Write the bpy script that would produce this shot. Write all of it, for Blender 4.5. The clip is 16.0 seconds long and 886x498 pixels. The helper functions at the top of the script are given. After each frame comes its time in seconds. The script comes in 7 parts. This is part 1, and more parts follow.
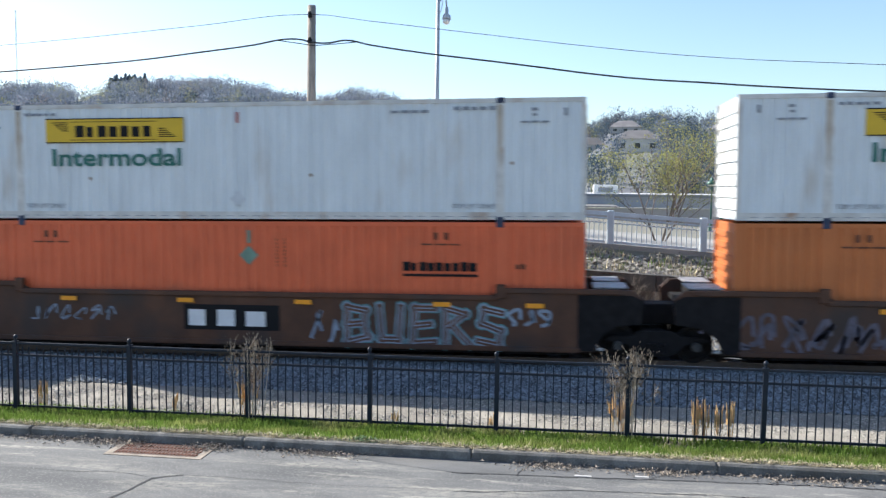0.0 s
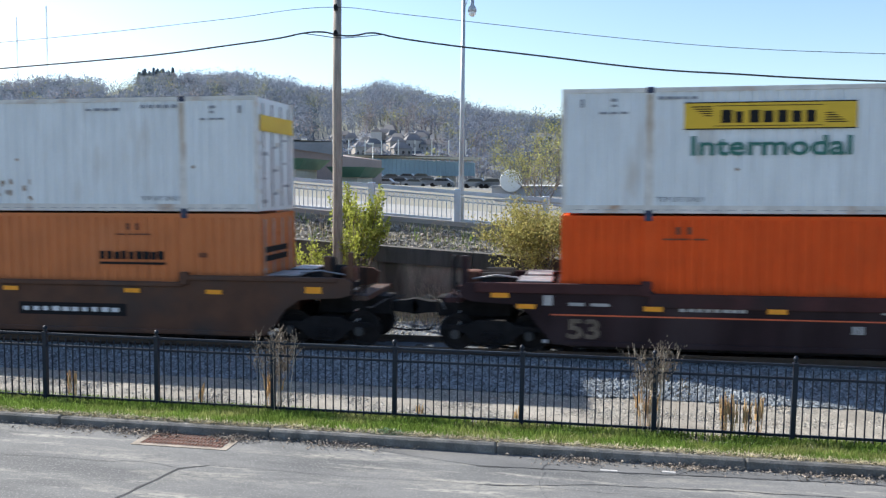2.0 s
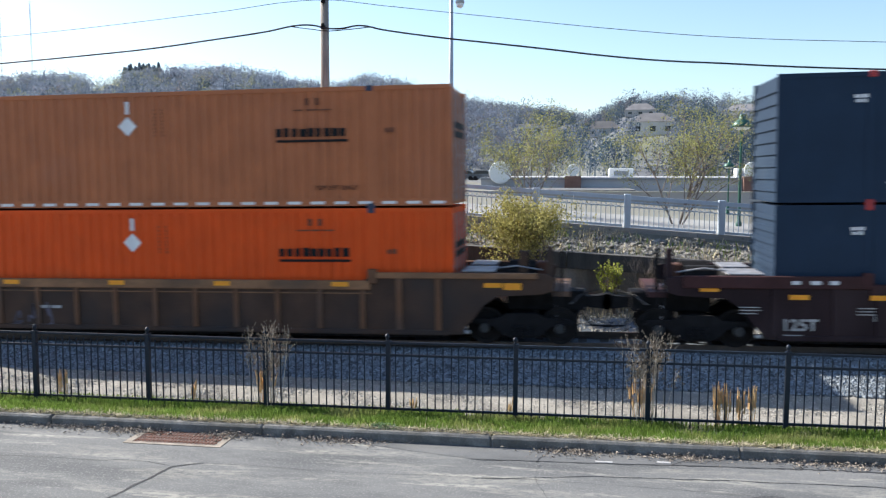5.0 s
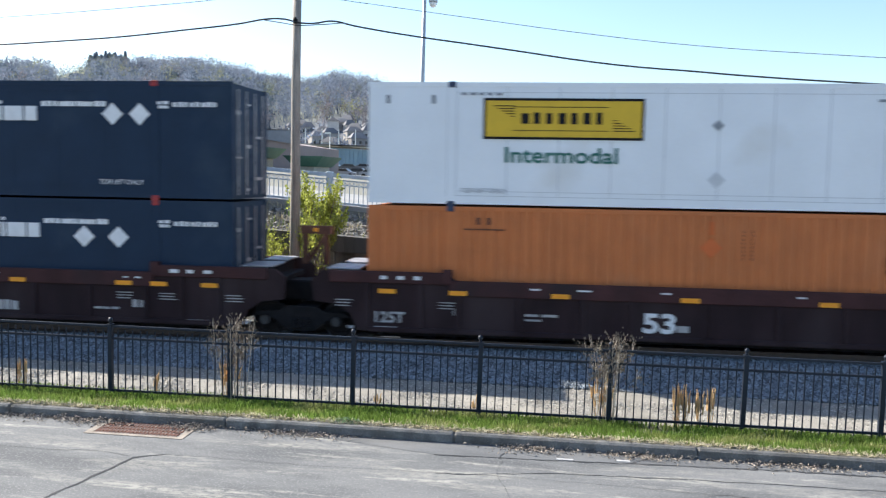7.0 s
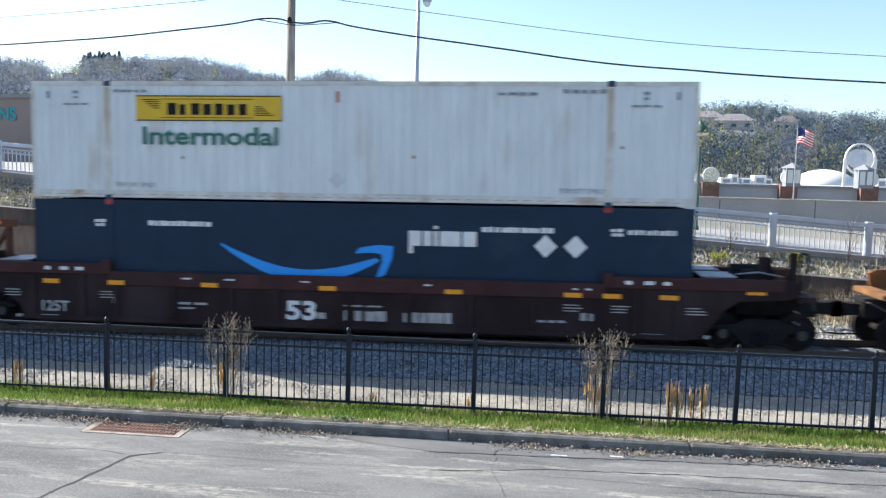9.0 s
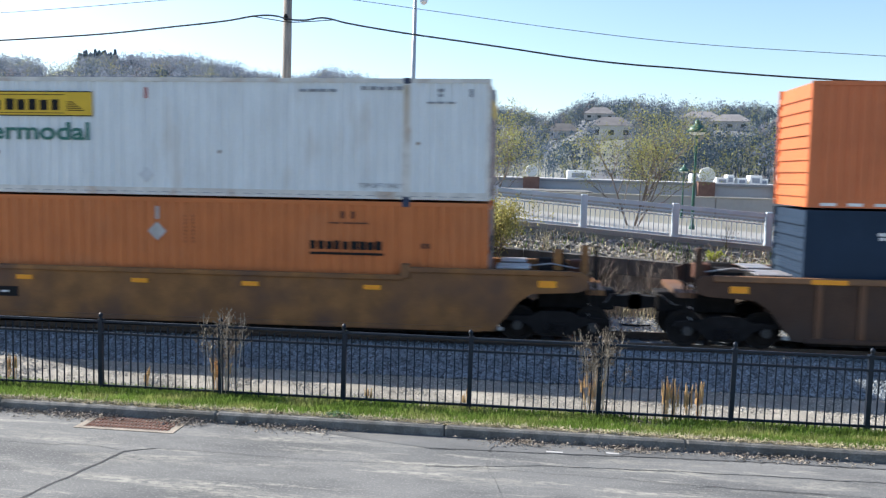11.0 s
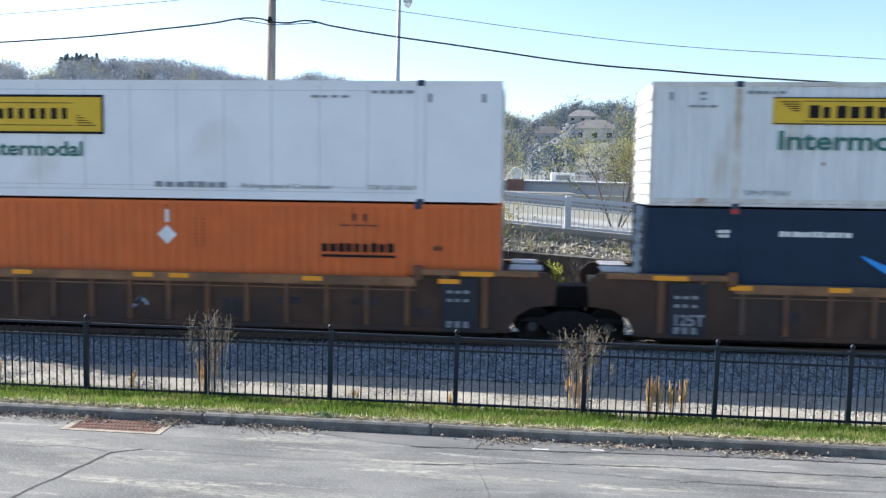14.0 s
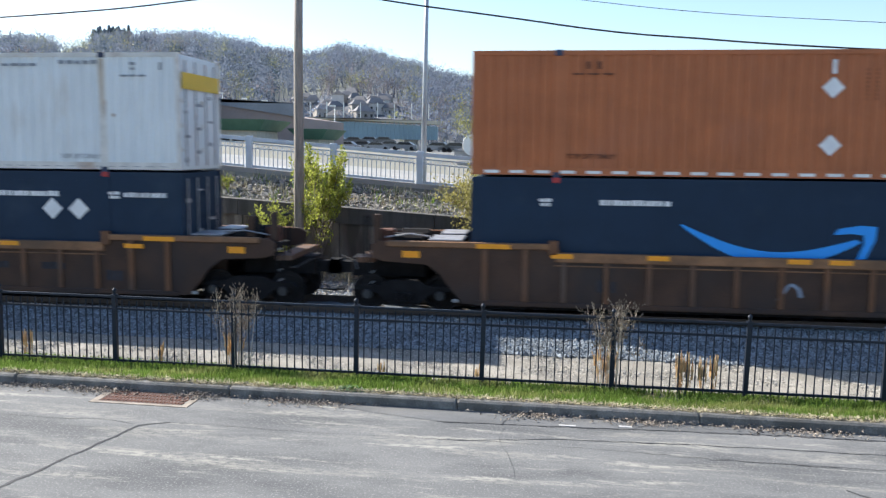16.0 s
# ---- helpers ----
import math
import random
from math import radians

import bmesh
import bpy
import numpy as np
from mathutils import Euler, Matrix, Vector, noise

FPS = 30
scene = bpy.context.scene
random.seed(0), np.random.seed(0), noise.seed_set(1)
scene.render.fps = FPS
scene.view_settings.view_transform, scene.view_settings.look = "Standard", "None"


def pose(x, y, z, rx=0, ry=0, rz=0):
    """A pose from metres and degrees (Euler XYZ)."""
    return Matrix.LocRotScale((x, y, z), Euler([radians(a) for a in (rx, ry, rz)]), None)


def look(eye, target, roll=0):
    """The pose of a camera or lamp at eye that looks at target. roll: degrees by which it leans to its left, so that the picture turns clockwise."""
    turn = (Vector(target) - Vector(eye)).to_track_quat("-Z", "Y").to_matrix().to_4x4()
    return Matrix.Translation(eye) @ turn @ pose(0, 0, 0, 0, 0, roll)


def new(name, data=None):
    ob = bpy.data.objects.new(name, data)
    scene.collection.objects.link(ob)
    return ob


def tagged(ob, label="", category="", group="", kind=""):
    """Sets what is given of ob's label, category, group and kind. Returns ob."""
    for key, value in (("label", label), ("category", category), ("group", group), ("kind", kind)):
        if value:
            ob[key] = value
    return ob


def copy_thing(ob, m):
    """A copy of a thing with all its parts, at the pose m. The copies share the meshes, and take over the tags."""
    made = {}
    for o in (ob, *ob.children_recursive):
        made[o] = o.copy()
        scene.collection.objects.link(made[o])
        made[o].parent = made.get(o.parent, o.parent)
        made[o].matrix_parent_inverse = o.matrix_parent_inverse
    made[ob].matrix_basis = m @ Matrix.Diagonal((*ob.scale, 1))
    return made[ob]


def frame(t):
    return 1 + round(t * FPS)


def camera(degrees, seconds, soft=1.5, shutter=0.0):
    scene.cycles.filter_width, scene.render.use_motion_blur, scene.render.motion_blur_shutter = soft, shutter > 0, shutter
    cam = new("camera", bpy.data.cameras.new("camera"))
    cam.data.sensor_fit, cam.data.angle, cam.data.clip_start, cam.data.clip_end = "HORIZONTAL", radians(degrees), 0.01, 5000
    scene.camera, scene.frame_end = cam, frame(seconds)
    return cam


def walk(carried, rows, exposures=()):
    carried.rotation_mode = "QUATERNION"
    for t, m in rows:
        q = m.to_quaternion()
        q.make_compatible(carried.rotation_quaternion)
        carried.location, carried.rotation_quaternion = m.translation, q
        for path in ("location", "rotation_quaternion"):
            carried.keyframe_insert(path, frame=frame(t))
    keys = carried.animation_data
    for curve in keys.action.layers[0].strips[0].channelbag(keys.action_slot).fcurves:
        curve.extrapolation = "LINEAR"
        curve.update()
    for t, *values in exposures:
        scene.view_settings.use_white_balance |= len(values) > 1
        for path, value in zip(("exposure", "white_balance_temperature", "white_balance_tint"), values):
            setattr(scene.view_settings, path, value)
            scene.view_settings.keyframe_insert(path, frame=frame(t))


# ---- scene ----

EYE = 3.33          # height of the camera over the car park
SPEED = 14.03       # the train's speed, metres a second
cam = camera(55.1, 16.0, soft=1.3, shutter=0.25)
walk(cam, [
    (0, look((0.028, 0.012, 3.425), (-0.241, 1.989, 3.281), 0.7)),
    (0.5, look((-0.005, 0.007, 3.427), (-0.316, 1.975, 3.246), 0.7)),
    (1, look((0.007, 0.032, 3.43), (-0.362, 1.991, 3.27), 0.4)),
    (1.5, look((0.022, 0.046, 3.42), (-0.348, 2.005, 3.251), -0.1)),
    (2, look((0.02, 0.062, 3.408), (-0.307, 2.028, 3.248), 0.7)),
    (2.5, look((0.021, 0.084, 3.409), (-0.308, 2.049, 3.234), 0.4)),
    (3, look((0.018, 0.098, 3.418), (-0.33, 2.06, 3.242), 0.2)),
    (3.5, look((0.01, 0.088, 3.414), (-0.333, 2.051, 3.24), 0.5)),
    (6, look((-0.032, 0.109, 3.417), (-0.296, 2.083, 3.236), 0.3)),
    (6.5, look((-0.035, 0.05, 3.406), (-0.275, 2.03, 3.245), 1.3)),
    (7, look((-0.033, 0.021, 3.394), (-0.257, 2.001, 3.216), 1.7)),
    (7.5, look((-0.029, 0.008, 3.396), (-0.251, 1.987, 3.215), 1.7)),
    (8, look((-0.017, -0.035, 3.394), (-0.237, 1.945, 3.216), 1.5)),
    (8.5, look((-0.011, -0.055, 3.391), (-0.226, 1.925, 3.21), 1.8)),
    (9, look((-0.01, -0.051, 3.393), (-0.223, 1.93, 3.213), 1.5)),
    (9.5, look((-0.018, -0.042, 3.393), (-0.226, 1.939, 3.215), 1.6)),
    (12, look((-0.009, -0.02, 3.315), (-0.212, 1.961, 3.126), 1.7)),
    (12.5, look((-0.007, -0.033, 3.315), (-0.223, 1.945, 3.109), 1.4)),
    (13, look((0.009, -0.076, 3.306), (-0.192, 1.904, 3.109), 1.1)),
    (13.5, look((-0.003, -0.104, 3.305), (-0.198, 1.879, 3.129), 1.4)),
    (14, look((-0.016, -0.102, 3.305), (-0.184, 1.883, 3.133), 1.5)),
    (14.5, look((-0.014, -0.064, 3.301), (-0.193, 1.919, 3.111), 1.3)),
    (15, look((0.002, -0.005, 3.313), (-0.233, 1.969, 3.092), 1.0)),
    (15.5, look((0.049, 0.021, 3.325), (-0.199, 1.994, 3.114), 0.8)),
    (16, look((0.024, 0.046, 3.327), (-0.212, 2.015, 3.086), 1.3)),
], [(0, 1.12, 6200, 10), (0.5, 0.95, 6200, 10), (1, 1.09, 6200, 10), (1.5, 1.18, 6200, 10), (2, 1.06, 6200, 10), (2.5, 1.02, 6200, 10), (3, 1.2, 6200, 10), (3.5, 1.06, 6200, 10), (6, 1.12, 6200, 10), (6.5, 1.34, 6200, 10), (7, 1.3, 6200, 10), (8, 1.23, 6200, 10), (9.5, 1.25, 6200, 10), (12, 1.04, 6200, 10), (12.5, 1.24, 6200, 10), (13, 1.38, 6200, 10), (14, 1.28, 6200, 10), (14.5, 1.06, 6200, 10), (15, 1.28, 6200, 10), (15.5, 1.3, 6200, 10), (16, 1.23, 6200, 10)])

# ---- world and sun ----
SUN = Vector((-1.28, 0.52, 1.0)).normalized()
world = bpy.data.worlds.new("sky")
scene.world = world
world.use_nodes = True
wn = world.node_tree.nodes
sky = wn.new("ShaderNodeTexSky")
sky.sky_type = "NISHITA"
sky.sun_disc = False
sky.sun_elevation = math.asin(SUN.z)
sky.sun_rotation = math.atan2(SUN.x, SUN.y)
sky.air_density, sky.dust_density, sky.ozone_density = 1.0, 0.8, 2.3
world.node_tree.links.new(sky.outputs[0], wn["Background"].inputs[0])
wn["Background"].inputs[1].default_value = 0.1
sun = new("sun", bpy.data.lights.new("sun", "SUN"))
sun.data.energy, sun.data.angle, sun.data.color = 5.0, radians(0.55), (1.0, 0.93, 0.81)
sun.matrix_world = look(SUN * 50, (0, 0, 0))


# ---- materials ----
def mat(name, col, rough=0.6, metal=0.0, var=0.18, scale=3.0, fine=40.0, bump=0.15, dirt=None, amount=0.4, stretch=(1, 1, 1), island=0.0, thing=0.0):
    """A painted, stony or earthy surface: tone varies at two scales, dirt lies in patches, fine relief."""
    m = bpy.data.materials.new(name)
    m.use_nodes = True
    nt = m.node_tree
    n, k = nt.nodes, nt.links.new
    b = n["Principled BSDF"]
    b.inputs["Roughness"].default_value, b.inputs["Metallic"].default_value = rough, metal
    co = n.new("ShaderNodeTexCoord")
    mp = n.new("ShaderNodeMapping")
    mp.inputs["Scale"].default_value = stretch
    k(co.outputs["Object"], mp.inputs[0])

    def tex(s, d, plain=False):
        t = n.new("ShaderNodeTexNoise")
        t.inputs["Scale"].default_value, t.inputs["Detail"].default_value = s, d
        k(co.outputs["Object"] if plain else mp.outputs[0], t.inputs["Vector"])
        return t

    def mixer(fac, a, c, mode="MIX"):
        x = n.new("ShaderNodeMix")
        x.data_type, x.blend_type = "RGBA", mode
        for sock, v in ((x.inputs[0], fac), (x.inputs[6], a), (x.inputs[7], c)):
            if hasattr(v, "links"):
                k(v, sock)
            else:
                sock.default_value = v
        return x.outputs[2]

    def ramp(src, lo, hi):
        r = n.new("ShaderNodeMapRange")
        r.inputs[1].default_value, r.inputs[2].default_value = lo, hi
        k(src, r.inputs[0])
        return r.outputs[0]

    big, small = tex(scale, 6), tex(fine, 4, True)
    lo = (*[c * (1 - var) for c in col], 1)
    hi = (*[min(1, c * (1 + var)) for c in col], 1)
    out = mixer(ramp(big.outputs[0], 0.3, 0.7), lo, hi)
    out = mixer(ramp(small.outputs[0], 0.25, 0.75), out, mixer(1.0, out, (1 - var, 1 - var, 1 - var, 1), "MULTIPLY"))
    if dirt:
        d = tex(scale * 0.45, 8)
        f = ramp(d.outputs[0], 0.68 - amount * 0.4, 0.86 - amount * 0.3)
        out = mixer(f, out, (*dirt, 1))
    for amt, kind in ((island, "ShaderNodeNewGeometry"), (thing, "ShaderNodeObjectInfo")):
        if amt:
            g = n.new(kind)
            r = n.new("ShaderNodeMapRange")
            r.inputs[3].default_value, r.inputs[4].default_value = 1 - amt, 1 + amt
            k(g.outputs["Random Per Island" if kind.endswith("Geometry") else "Random"], r.inputs[0])
            hs = n.new("ShaderNodeHueSaturation")
            k(r.outputs[0], hs.inputs["Value"])
            k(out, hs.inputs["Color"])
            out = hs.outputs[0]
    k(out, b.inputs["Base Color"])
    if bump:
        bp = n.new("ShaderNodeBump")
        bp.inputs["Strength"].default_value, bp.inputs["Distance"].default_value = bump, 0.02
        k(small.outputs[0], bp.inputs["Height"])
        k(bp.outputs[0], b.inputs["Normal"])
    return m


def dull(m, level):
    """Grimy surfaces reflect less than clean paint."""
    m.node_tree.nodes["Principled BSDF"].inputs["Specular IOR Level"].default_value = level
    return m


def twiggy(m):
    """Thin twigs and leaves let part of the light through."""
    n, k = m.node_tree.nodes, m.node_tree.links.new
    b = n["Principled BSDF"]
    t, x = n.new("ShaderNodeBsdfTranslucent"), n.new("ShaderNodeMixShader")
    k(b.inputs["Base Color"].links[0].from_socket, t.inputs["Color"])
    x.inputs[0].default_value = 0.5
    k(b.outputs[0], x.inputs[1])
    k(t.outputs[0], x.inputs[2])
    k(x.outputs[0], n["Material Output"].inputs[0])
    return dull(m, 0.0)


def asphalt_mat():
    """Worn asphalt: grey binder, pale sandy streaks along the lot, bare aggregate and dark pits."""
    m = bpy.data.materials.new("asphalt")
    m.use_nodes = True
    nt = m.node_tree
    n, k = nt.nodes, nt.links.new
    b = n["Principled BSDF"]
    b.inputs["Roughness"].default_value = 0.92
    co = n.new("ShaderNodeTexCoord")

    def noise_tex(scale, detail, stretch, lo, hi, rough=0.6, warp=0.0):
        mp = n.new("ShaderNodeMapping")
        mp.inputs["Scale"].default_value = stretch
        k(co.outputs["Object"], mp.inputs[0])
        t = n.new("ShaderNodeTexNoise")
        t.inputs["Scale"].default_value, t.inputs["Detail"].default_value = scale, detail
        t.inputs["Roughness"].default_value, t.inputs["Distortion"].default_value = rough, warp
        k(mp.outputs[0], t.inputs["Vector"])
        r = n.new("ShaderNodeMapRange")
        r.inputs[1].default_value, r.inputs[2].default_value = lo, hi
        k(t.outputs[0], r.inputs[0])
        return r.outputs[0], t.outputs[0]

    def mixer(fac, a, c, amount=1.0, mode="MIX"):
        s = n.new("ShaderNodeMath")
        s.operation = "MULTIPLY"
        s.inputs[1].default_value = amount
        k(fac, s.inputs[0])
        x = n.new("ShaderNodeMix")
        x.data_type, x.blend_type = "RGBA", mode
        k(s.outputs[0], x.inputs[0])
        for sock, v in ((x.inputs[6], a), (x.inputs[7], c)):
            if hasattr(v, "links"):
                k(v, sock)
            else:
                sock.default_value = (*v, 1)
        return x.outputs[2]
    broad = noise_tex(0.55, 5, (0.5, 1, 1), 0.35, 0.65)[0]
    streak = noise_tex(1.5, 8, (0.22, 1.5, 1), 0.54, 0.66, 0.62, 0.4)[0]
    thin = noise_tex(3.2, 8, (0.16, 1.6, 1), 0.57, 0.66, 0.65, 0.3)[0]
    mottle = noise_tex(9, 6, (0.6, 1, 1), 0.3, 0.7)[0]
    grit = noise_tex(38, 2, (1, 1, 1), 0.56, 0.64)[0]
    pit, height = noise_tex(55, 3, (1, 1, 1), 0.6, 0.68)
    stain = noise_tex(0.9, 6, (0.5, 1.4, 1), 0.46, 0.62)[0]
    broken = noise_tex(16, 4, (0.5, 1.2, 1), 0.38, 0.56)[0]

    def both(a, c):
        s = n.new("ShaderNodeMath")
        s.operation = "MULTIPLY"
        k(a, s.inputs[0])
        k(c, s.inputs[1])
        return s.outputs[0]
    streak, thin = both(streak, broken), both(thin, broken)
    c = mixer(broad, (0.118, 0.12, 0.12), (0.165, 0.165, 0.162))
    c = mixer(mottle, c, (0.1, 0.1, 0.099), 0.35)
    c = mixer(stain, c, (0.068, 0.07, 0.073), 0.8)
    c = mixer(streak, c, (0.3, 0.288, 0.25), 0.8)
    c = mixer(thin, c, (0.33, 0.318, 0.28), 0.8)
    c = mixer(grit, c, (0.26, 0.255, 0.245), 0.5)
    c = mixer(pit, c, (0.05, 0.05, 0.05), 0.7)
    k(c, b.inputs["Base Color"])
    bp = n.new("ShaderNodeBump")
    bp.inputs["Strength"].default_value, bp.inputs["Distance"].default_value = 0.3, 0.01
    k(height, bp.inputs["Height"])
    k(bp.outputs[0], b.inputs["Normal"])
    return m


M = dict(
    asphalt=asphalt_mat(),
    gutter=mat("dark_gutter_asphalt", (0.12, 0.122, 0.124), 0.92, 0, 0.25, 2.0, 45, 0.4, dirt=(0.16, 0.155, 0.145), amount=0.3, stretch=(0.4, 1, 1)),
    drainframe=mat("stained_pale_concrete", (0.34, 0.29, 0.235), 0.9, 0, 0.3, 6, 40, 0.3, dirt=(0.16, 0.13, 0.1), amount=0.5),
    crack=mat("crack_filler", (0.02, 0.02, 0.022), 0.6),
    concrete=mat("weathered_concrete", (0.36, 0.35, 0.33), 0.9, 0, 0.2, 2.0, 40, 0.4, dirt=(0.12, 0.11, 0.1), amount=0.5),
    curb=mat("curb_concrete", (0.19, 0.183, 0.17), 0.9, 0, 0.4, 4.0, 50, 0.5, dirt=(0.085, 0.08, 0.07), amount=0.5),
    pale_concrete=mat("pale_concrete", (0.5, 0.46, 0.38), 0.9, 0, 0.12, 3.0, 40, 0.3),
    pale_road=mat("pale_road_concrete", (0.31, 0.3, 0.285), 0.9, 0, 0.15, 0.6, 20, 0.3, dirt=(0.2, 0.195, 0.185), amount=0.4),
    rust=mat("rusty_iron", (0.13, 0.055, 0.035), 0.85, 0.2, 0.3, 6, 60, 0.5),
    soil=mat("soil", (0.12, 0.1, 0.065), 0.95, 0, 0.3, 2.5, 30, 0.6, dirt=(0.08, 0.11, 0.03), amount=0.6),
    gravel=mat("pale_gravel", (0.3, 0.278, 0.24), 0.95, 0, 0.35, 1.2, 22, 1.0, dirt=(0.19, 0.175, 0.15), amount=0.5),
    # ballast stone and grit: blue of the train's skylit shade is mixed into the colour
    stone=mat("shade_blue_ballast_stone", (0.182, 0.205, 0.226), 0.9, 0, 0.25, 8, 60, 0.3, island=0.65),
    ballast=mat("shade_blue_ballast_grit", (0.135, 0.157, 0.185), 0.95, 0, 0.35, 1.2, 22, 1.0),
    palestone=mat("gravel_stone", (0.36, 0.335, 0.29), 0.9, 0, 0.2, 8, 60, 0.3, island=0.38),
    riprap=mat("riprap_stone", (0.25, 0.235, 0.21), 0.9, 0, 0.25, 6, 30, 0.6, island=0.55, thing=0.0),
    riprock=mat("riprap_rock", (0.26, 0.24, 0.215), 0.9, 0, 0.25, 6, 30, 0.6, thing=0.45),
    wallcap=mat("black_stained_concrete", (0.09, 0.085, 0.08), 0.9, 0, 0.3, 1.5, 30, 0.4, dirt=(0.3, 0.27, 0.24), amount=0.12, stretch=(3, 1, 0.5)),
    wallbody=mat("stained_concrete_wall", (0.3, 0.265, 0.225), 0.9, 0, 0.3, 1.2, 30, 0.5, dirt=(0.07, 0.06, 0.05), amount=0.55, stretch=(2, 1, 0.6)),
    redtab=mat("faded_red_tab", (0.5, 0.2, 0.18), 0.6),
    grey2=mat("weathered_white_marking", (0.42, 0.41, 0.4), 0.6, 0, 0.2),
    wheel=dull(mat("oily_wheel_steel", (0.02, 0.018, 0.018), 0.85, 0.0, 0.3), 0.2),
    cap=mat("dusty_bearing_cap", (0.05, 0.048, 0.046), 0.7, 0.1, 0.3),
    tagmint2=mat("dull_green_spray_paint", (0.12, 0.19, 0.15), 0.7, 0, 0.35, 4),
    tagbrown=mat("brown_spray_paint", (0.13, 0.06, 0.035), 0.7, 0, 0.3, 4),
    tagblue2=mat("faded_lilac_spray_paint", (0.125, 0.115, 0.15), 0.7, 0, 0.4, 4),
    tagplum=mat("dark_plum_spray_paint", (0.11, 0.045, 0.08), 0.7, 0, 0.3, 4),
    earth=mat("far_ground", (0.2, 0.19, 0.15), 0.95, 0, 0.25, 0.08, 1.5, 0.2),
    grass=twiggy(mat("grass_blade", (0.15, 0.23, 0.048), 0.7, 0, 0.3, 2.5, 20, 0.0, dirt=(0.3, 0.3, 0.12), amount=0.45, island=0.3)),
    straw=mat("dry_straw", (0.52, 0.45, 0.29), 0.9, 0, 0.2, 8, 60, 0, island=0.3),
    golden=mat("golden_grass", (0.6, 0.39, 0.19), 0.9, 0, 0.2, 8, 60, 0, island=0.3),
    stalk=mat("pale_dry_stalk", (0.52, 0.44, 0.34), 0.9, 0, 0.25, 8, 60, 0, island=0.35),
    clover=mat("dark_clover_leaf", (0.07, 0.14, 0.05), 0.6, 0, 0.25, 8, 40, 0, island=0.35),
    seed=mat("dry_seed_head", (0.24, 0.18, 0.13), 0.9, 0, 0.3, 8, 60, 0, island=0.4),
    leaflitter=mat("dead_leaf", (0.3, 0.25, 0.2), 0.9, 0, 0.3, 8, 60, 0, island=0.5),
    fence=dull(mat("black_painted_steel", (0.009, 0.016, 0.03), 0.5, 0.0, 0.3, 6, 60, 0.1), 0.35),
    steel=mat("rusty_rail_steel", (0.1, 0.075, 0.06), 0.6, 0.3, 0.15, 6, 60, 0.1),
    tie=mat("creosoted_timber", (0.06, 0.05, 0.042), 0.9, 0, 0.3, 6, 40, 0.6),
    wood=mat("weathered_pole_timber", (0.3, 0.262, 0.225), 0.9, 0, 0.25, 4, 30, 0.6, stretch=(4, 4, 0.4)),
    bark=mat("grey_bark", (0.17, 0.14, 0.12), 0.9, 0, 0.25, 6, 40, 0.5),
    cable=mat("black_cable", (0.015, 0.016, 0.018), 0.6),
    railing=mat("galvanised_railing", (0.5, 0.56, 0.63), 0.5, 0.15, 0.12, 2, 30, 0.1),
    greylamp=mat("grey_lamp_post", (0.42, 0.45, 0.48), 0.45, 0.3, 0.1),
    greenlamp=mat("dark_green_paint", (0.02, 0.09, 0.065), 0.4, 0.1, 0.15),
    lens=mat("frosted_lamp_glass", (0.8, 0.8, 0.76), 0.3, 0, 0.05),
    white=mat("white_container_paint", (0.66, 0.7, 0.72), 0.5, 0, 0.07, 1.4, 25, 0.05, dirt=(0.5, 0.47, 0.43), amount=0.22, stretch=(1.6, 1, 0.5)),
    reefer=mat("smooth_white_panel", (0.74, 0.77, 0.8), 0.35, 0, 0.04, 0.8, 20, 0.02, dirt=(0.6, 0.6, 0.58), amount=0.15),
    cream=mat("rust_tinted_stain", (0.5, 0.43, 0.34), 0.6, 0, 0.2, 4, 30, 0.05),
    seam=mat("shaded_white_seam", (0.55, 0.58, 0.61), 0.5, 0, 0.1),
    whiterail=mat("dusty_white_rail", (0.62, 0.61, 0.58), 0.6, 0, 0.15, 3, 25, 0.1, dirt=(0.35, 0.22, 0.14), amount=0.3),
    orange=dull(mat("orange_container_paint", (0.68, 0.078, 0.004), 0.6, 0, 0.1, 1.2, 25, 0.05, dirt=(0.55, 0.085, 0.012), amount=0.25), 0.3),
    tan=mat("faded_orange_container_paint", (0.5, 0.148, 0.036), 0.55, 0, 0.1, 1.2, 25, 0.05, dirt=(0.45, 0.155, 0.052), amount=0.35),
    orange2=mat("weathered_orange_container_paint", (0.6, 0.125, 0.02), 0.5, 0, 0.1, 1.2, 25, 0.05, dirt=(0.5, 0.12, 0.03), amount=0.3),
    dullorange=mat("dull_orange_container_paint", (0.4, 0.125, 0.042), 0.6, 0, 0.12, 1.2, 25, 0.05, dirt=(0.36, 0.12, 0.05), amount=0.35),
    coral=mat("sun_faded_orange_container_paint", (0.56, 0.155, 0.05), 0.55, 0, 0.1, 1.0, 25, 0.05, dirt=(0.48, 0.125, 0.042), amount=0.4),
    red=mat("red_orange_container_paint", (0.68, 0.13, 0.045), 0.5, 0, 0.1, 1.2, 25, 0.05, dirt=(0.5, 0.12, 0.05), amount=0.25),
    navy=dull(mat("navy_container_paint", (0.013, 0.03, 0.06), 0.7, 0, 0.1, 1.2, 25, 0.05, dirt=(0.03, 0.05, 0.075), amount=0.25), 0.25),
    yellow=mat("yellow_panel", (0.64, 0.41, 0.015), 0.5, 0, 0.06, 3, 30, 0.0),
    black=dull(mat("black_marking", (0.01, 0.01, 0.012), 0.7, 0, 0.1), 0.2),
    brownmark=mat("faded_brown_marking", (0.15, 0.05, 0.022), 0.7, 0, 0.3),
    brownmark2=mat("faded_tan_numeral", (0.16, 0.12, 0.085), 0.7, 0, 0.3, 4, 25, 0.05),
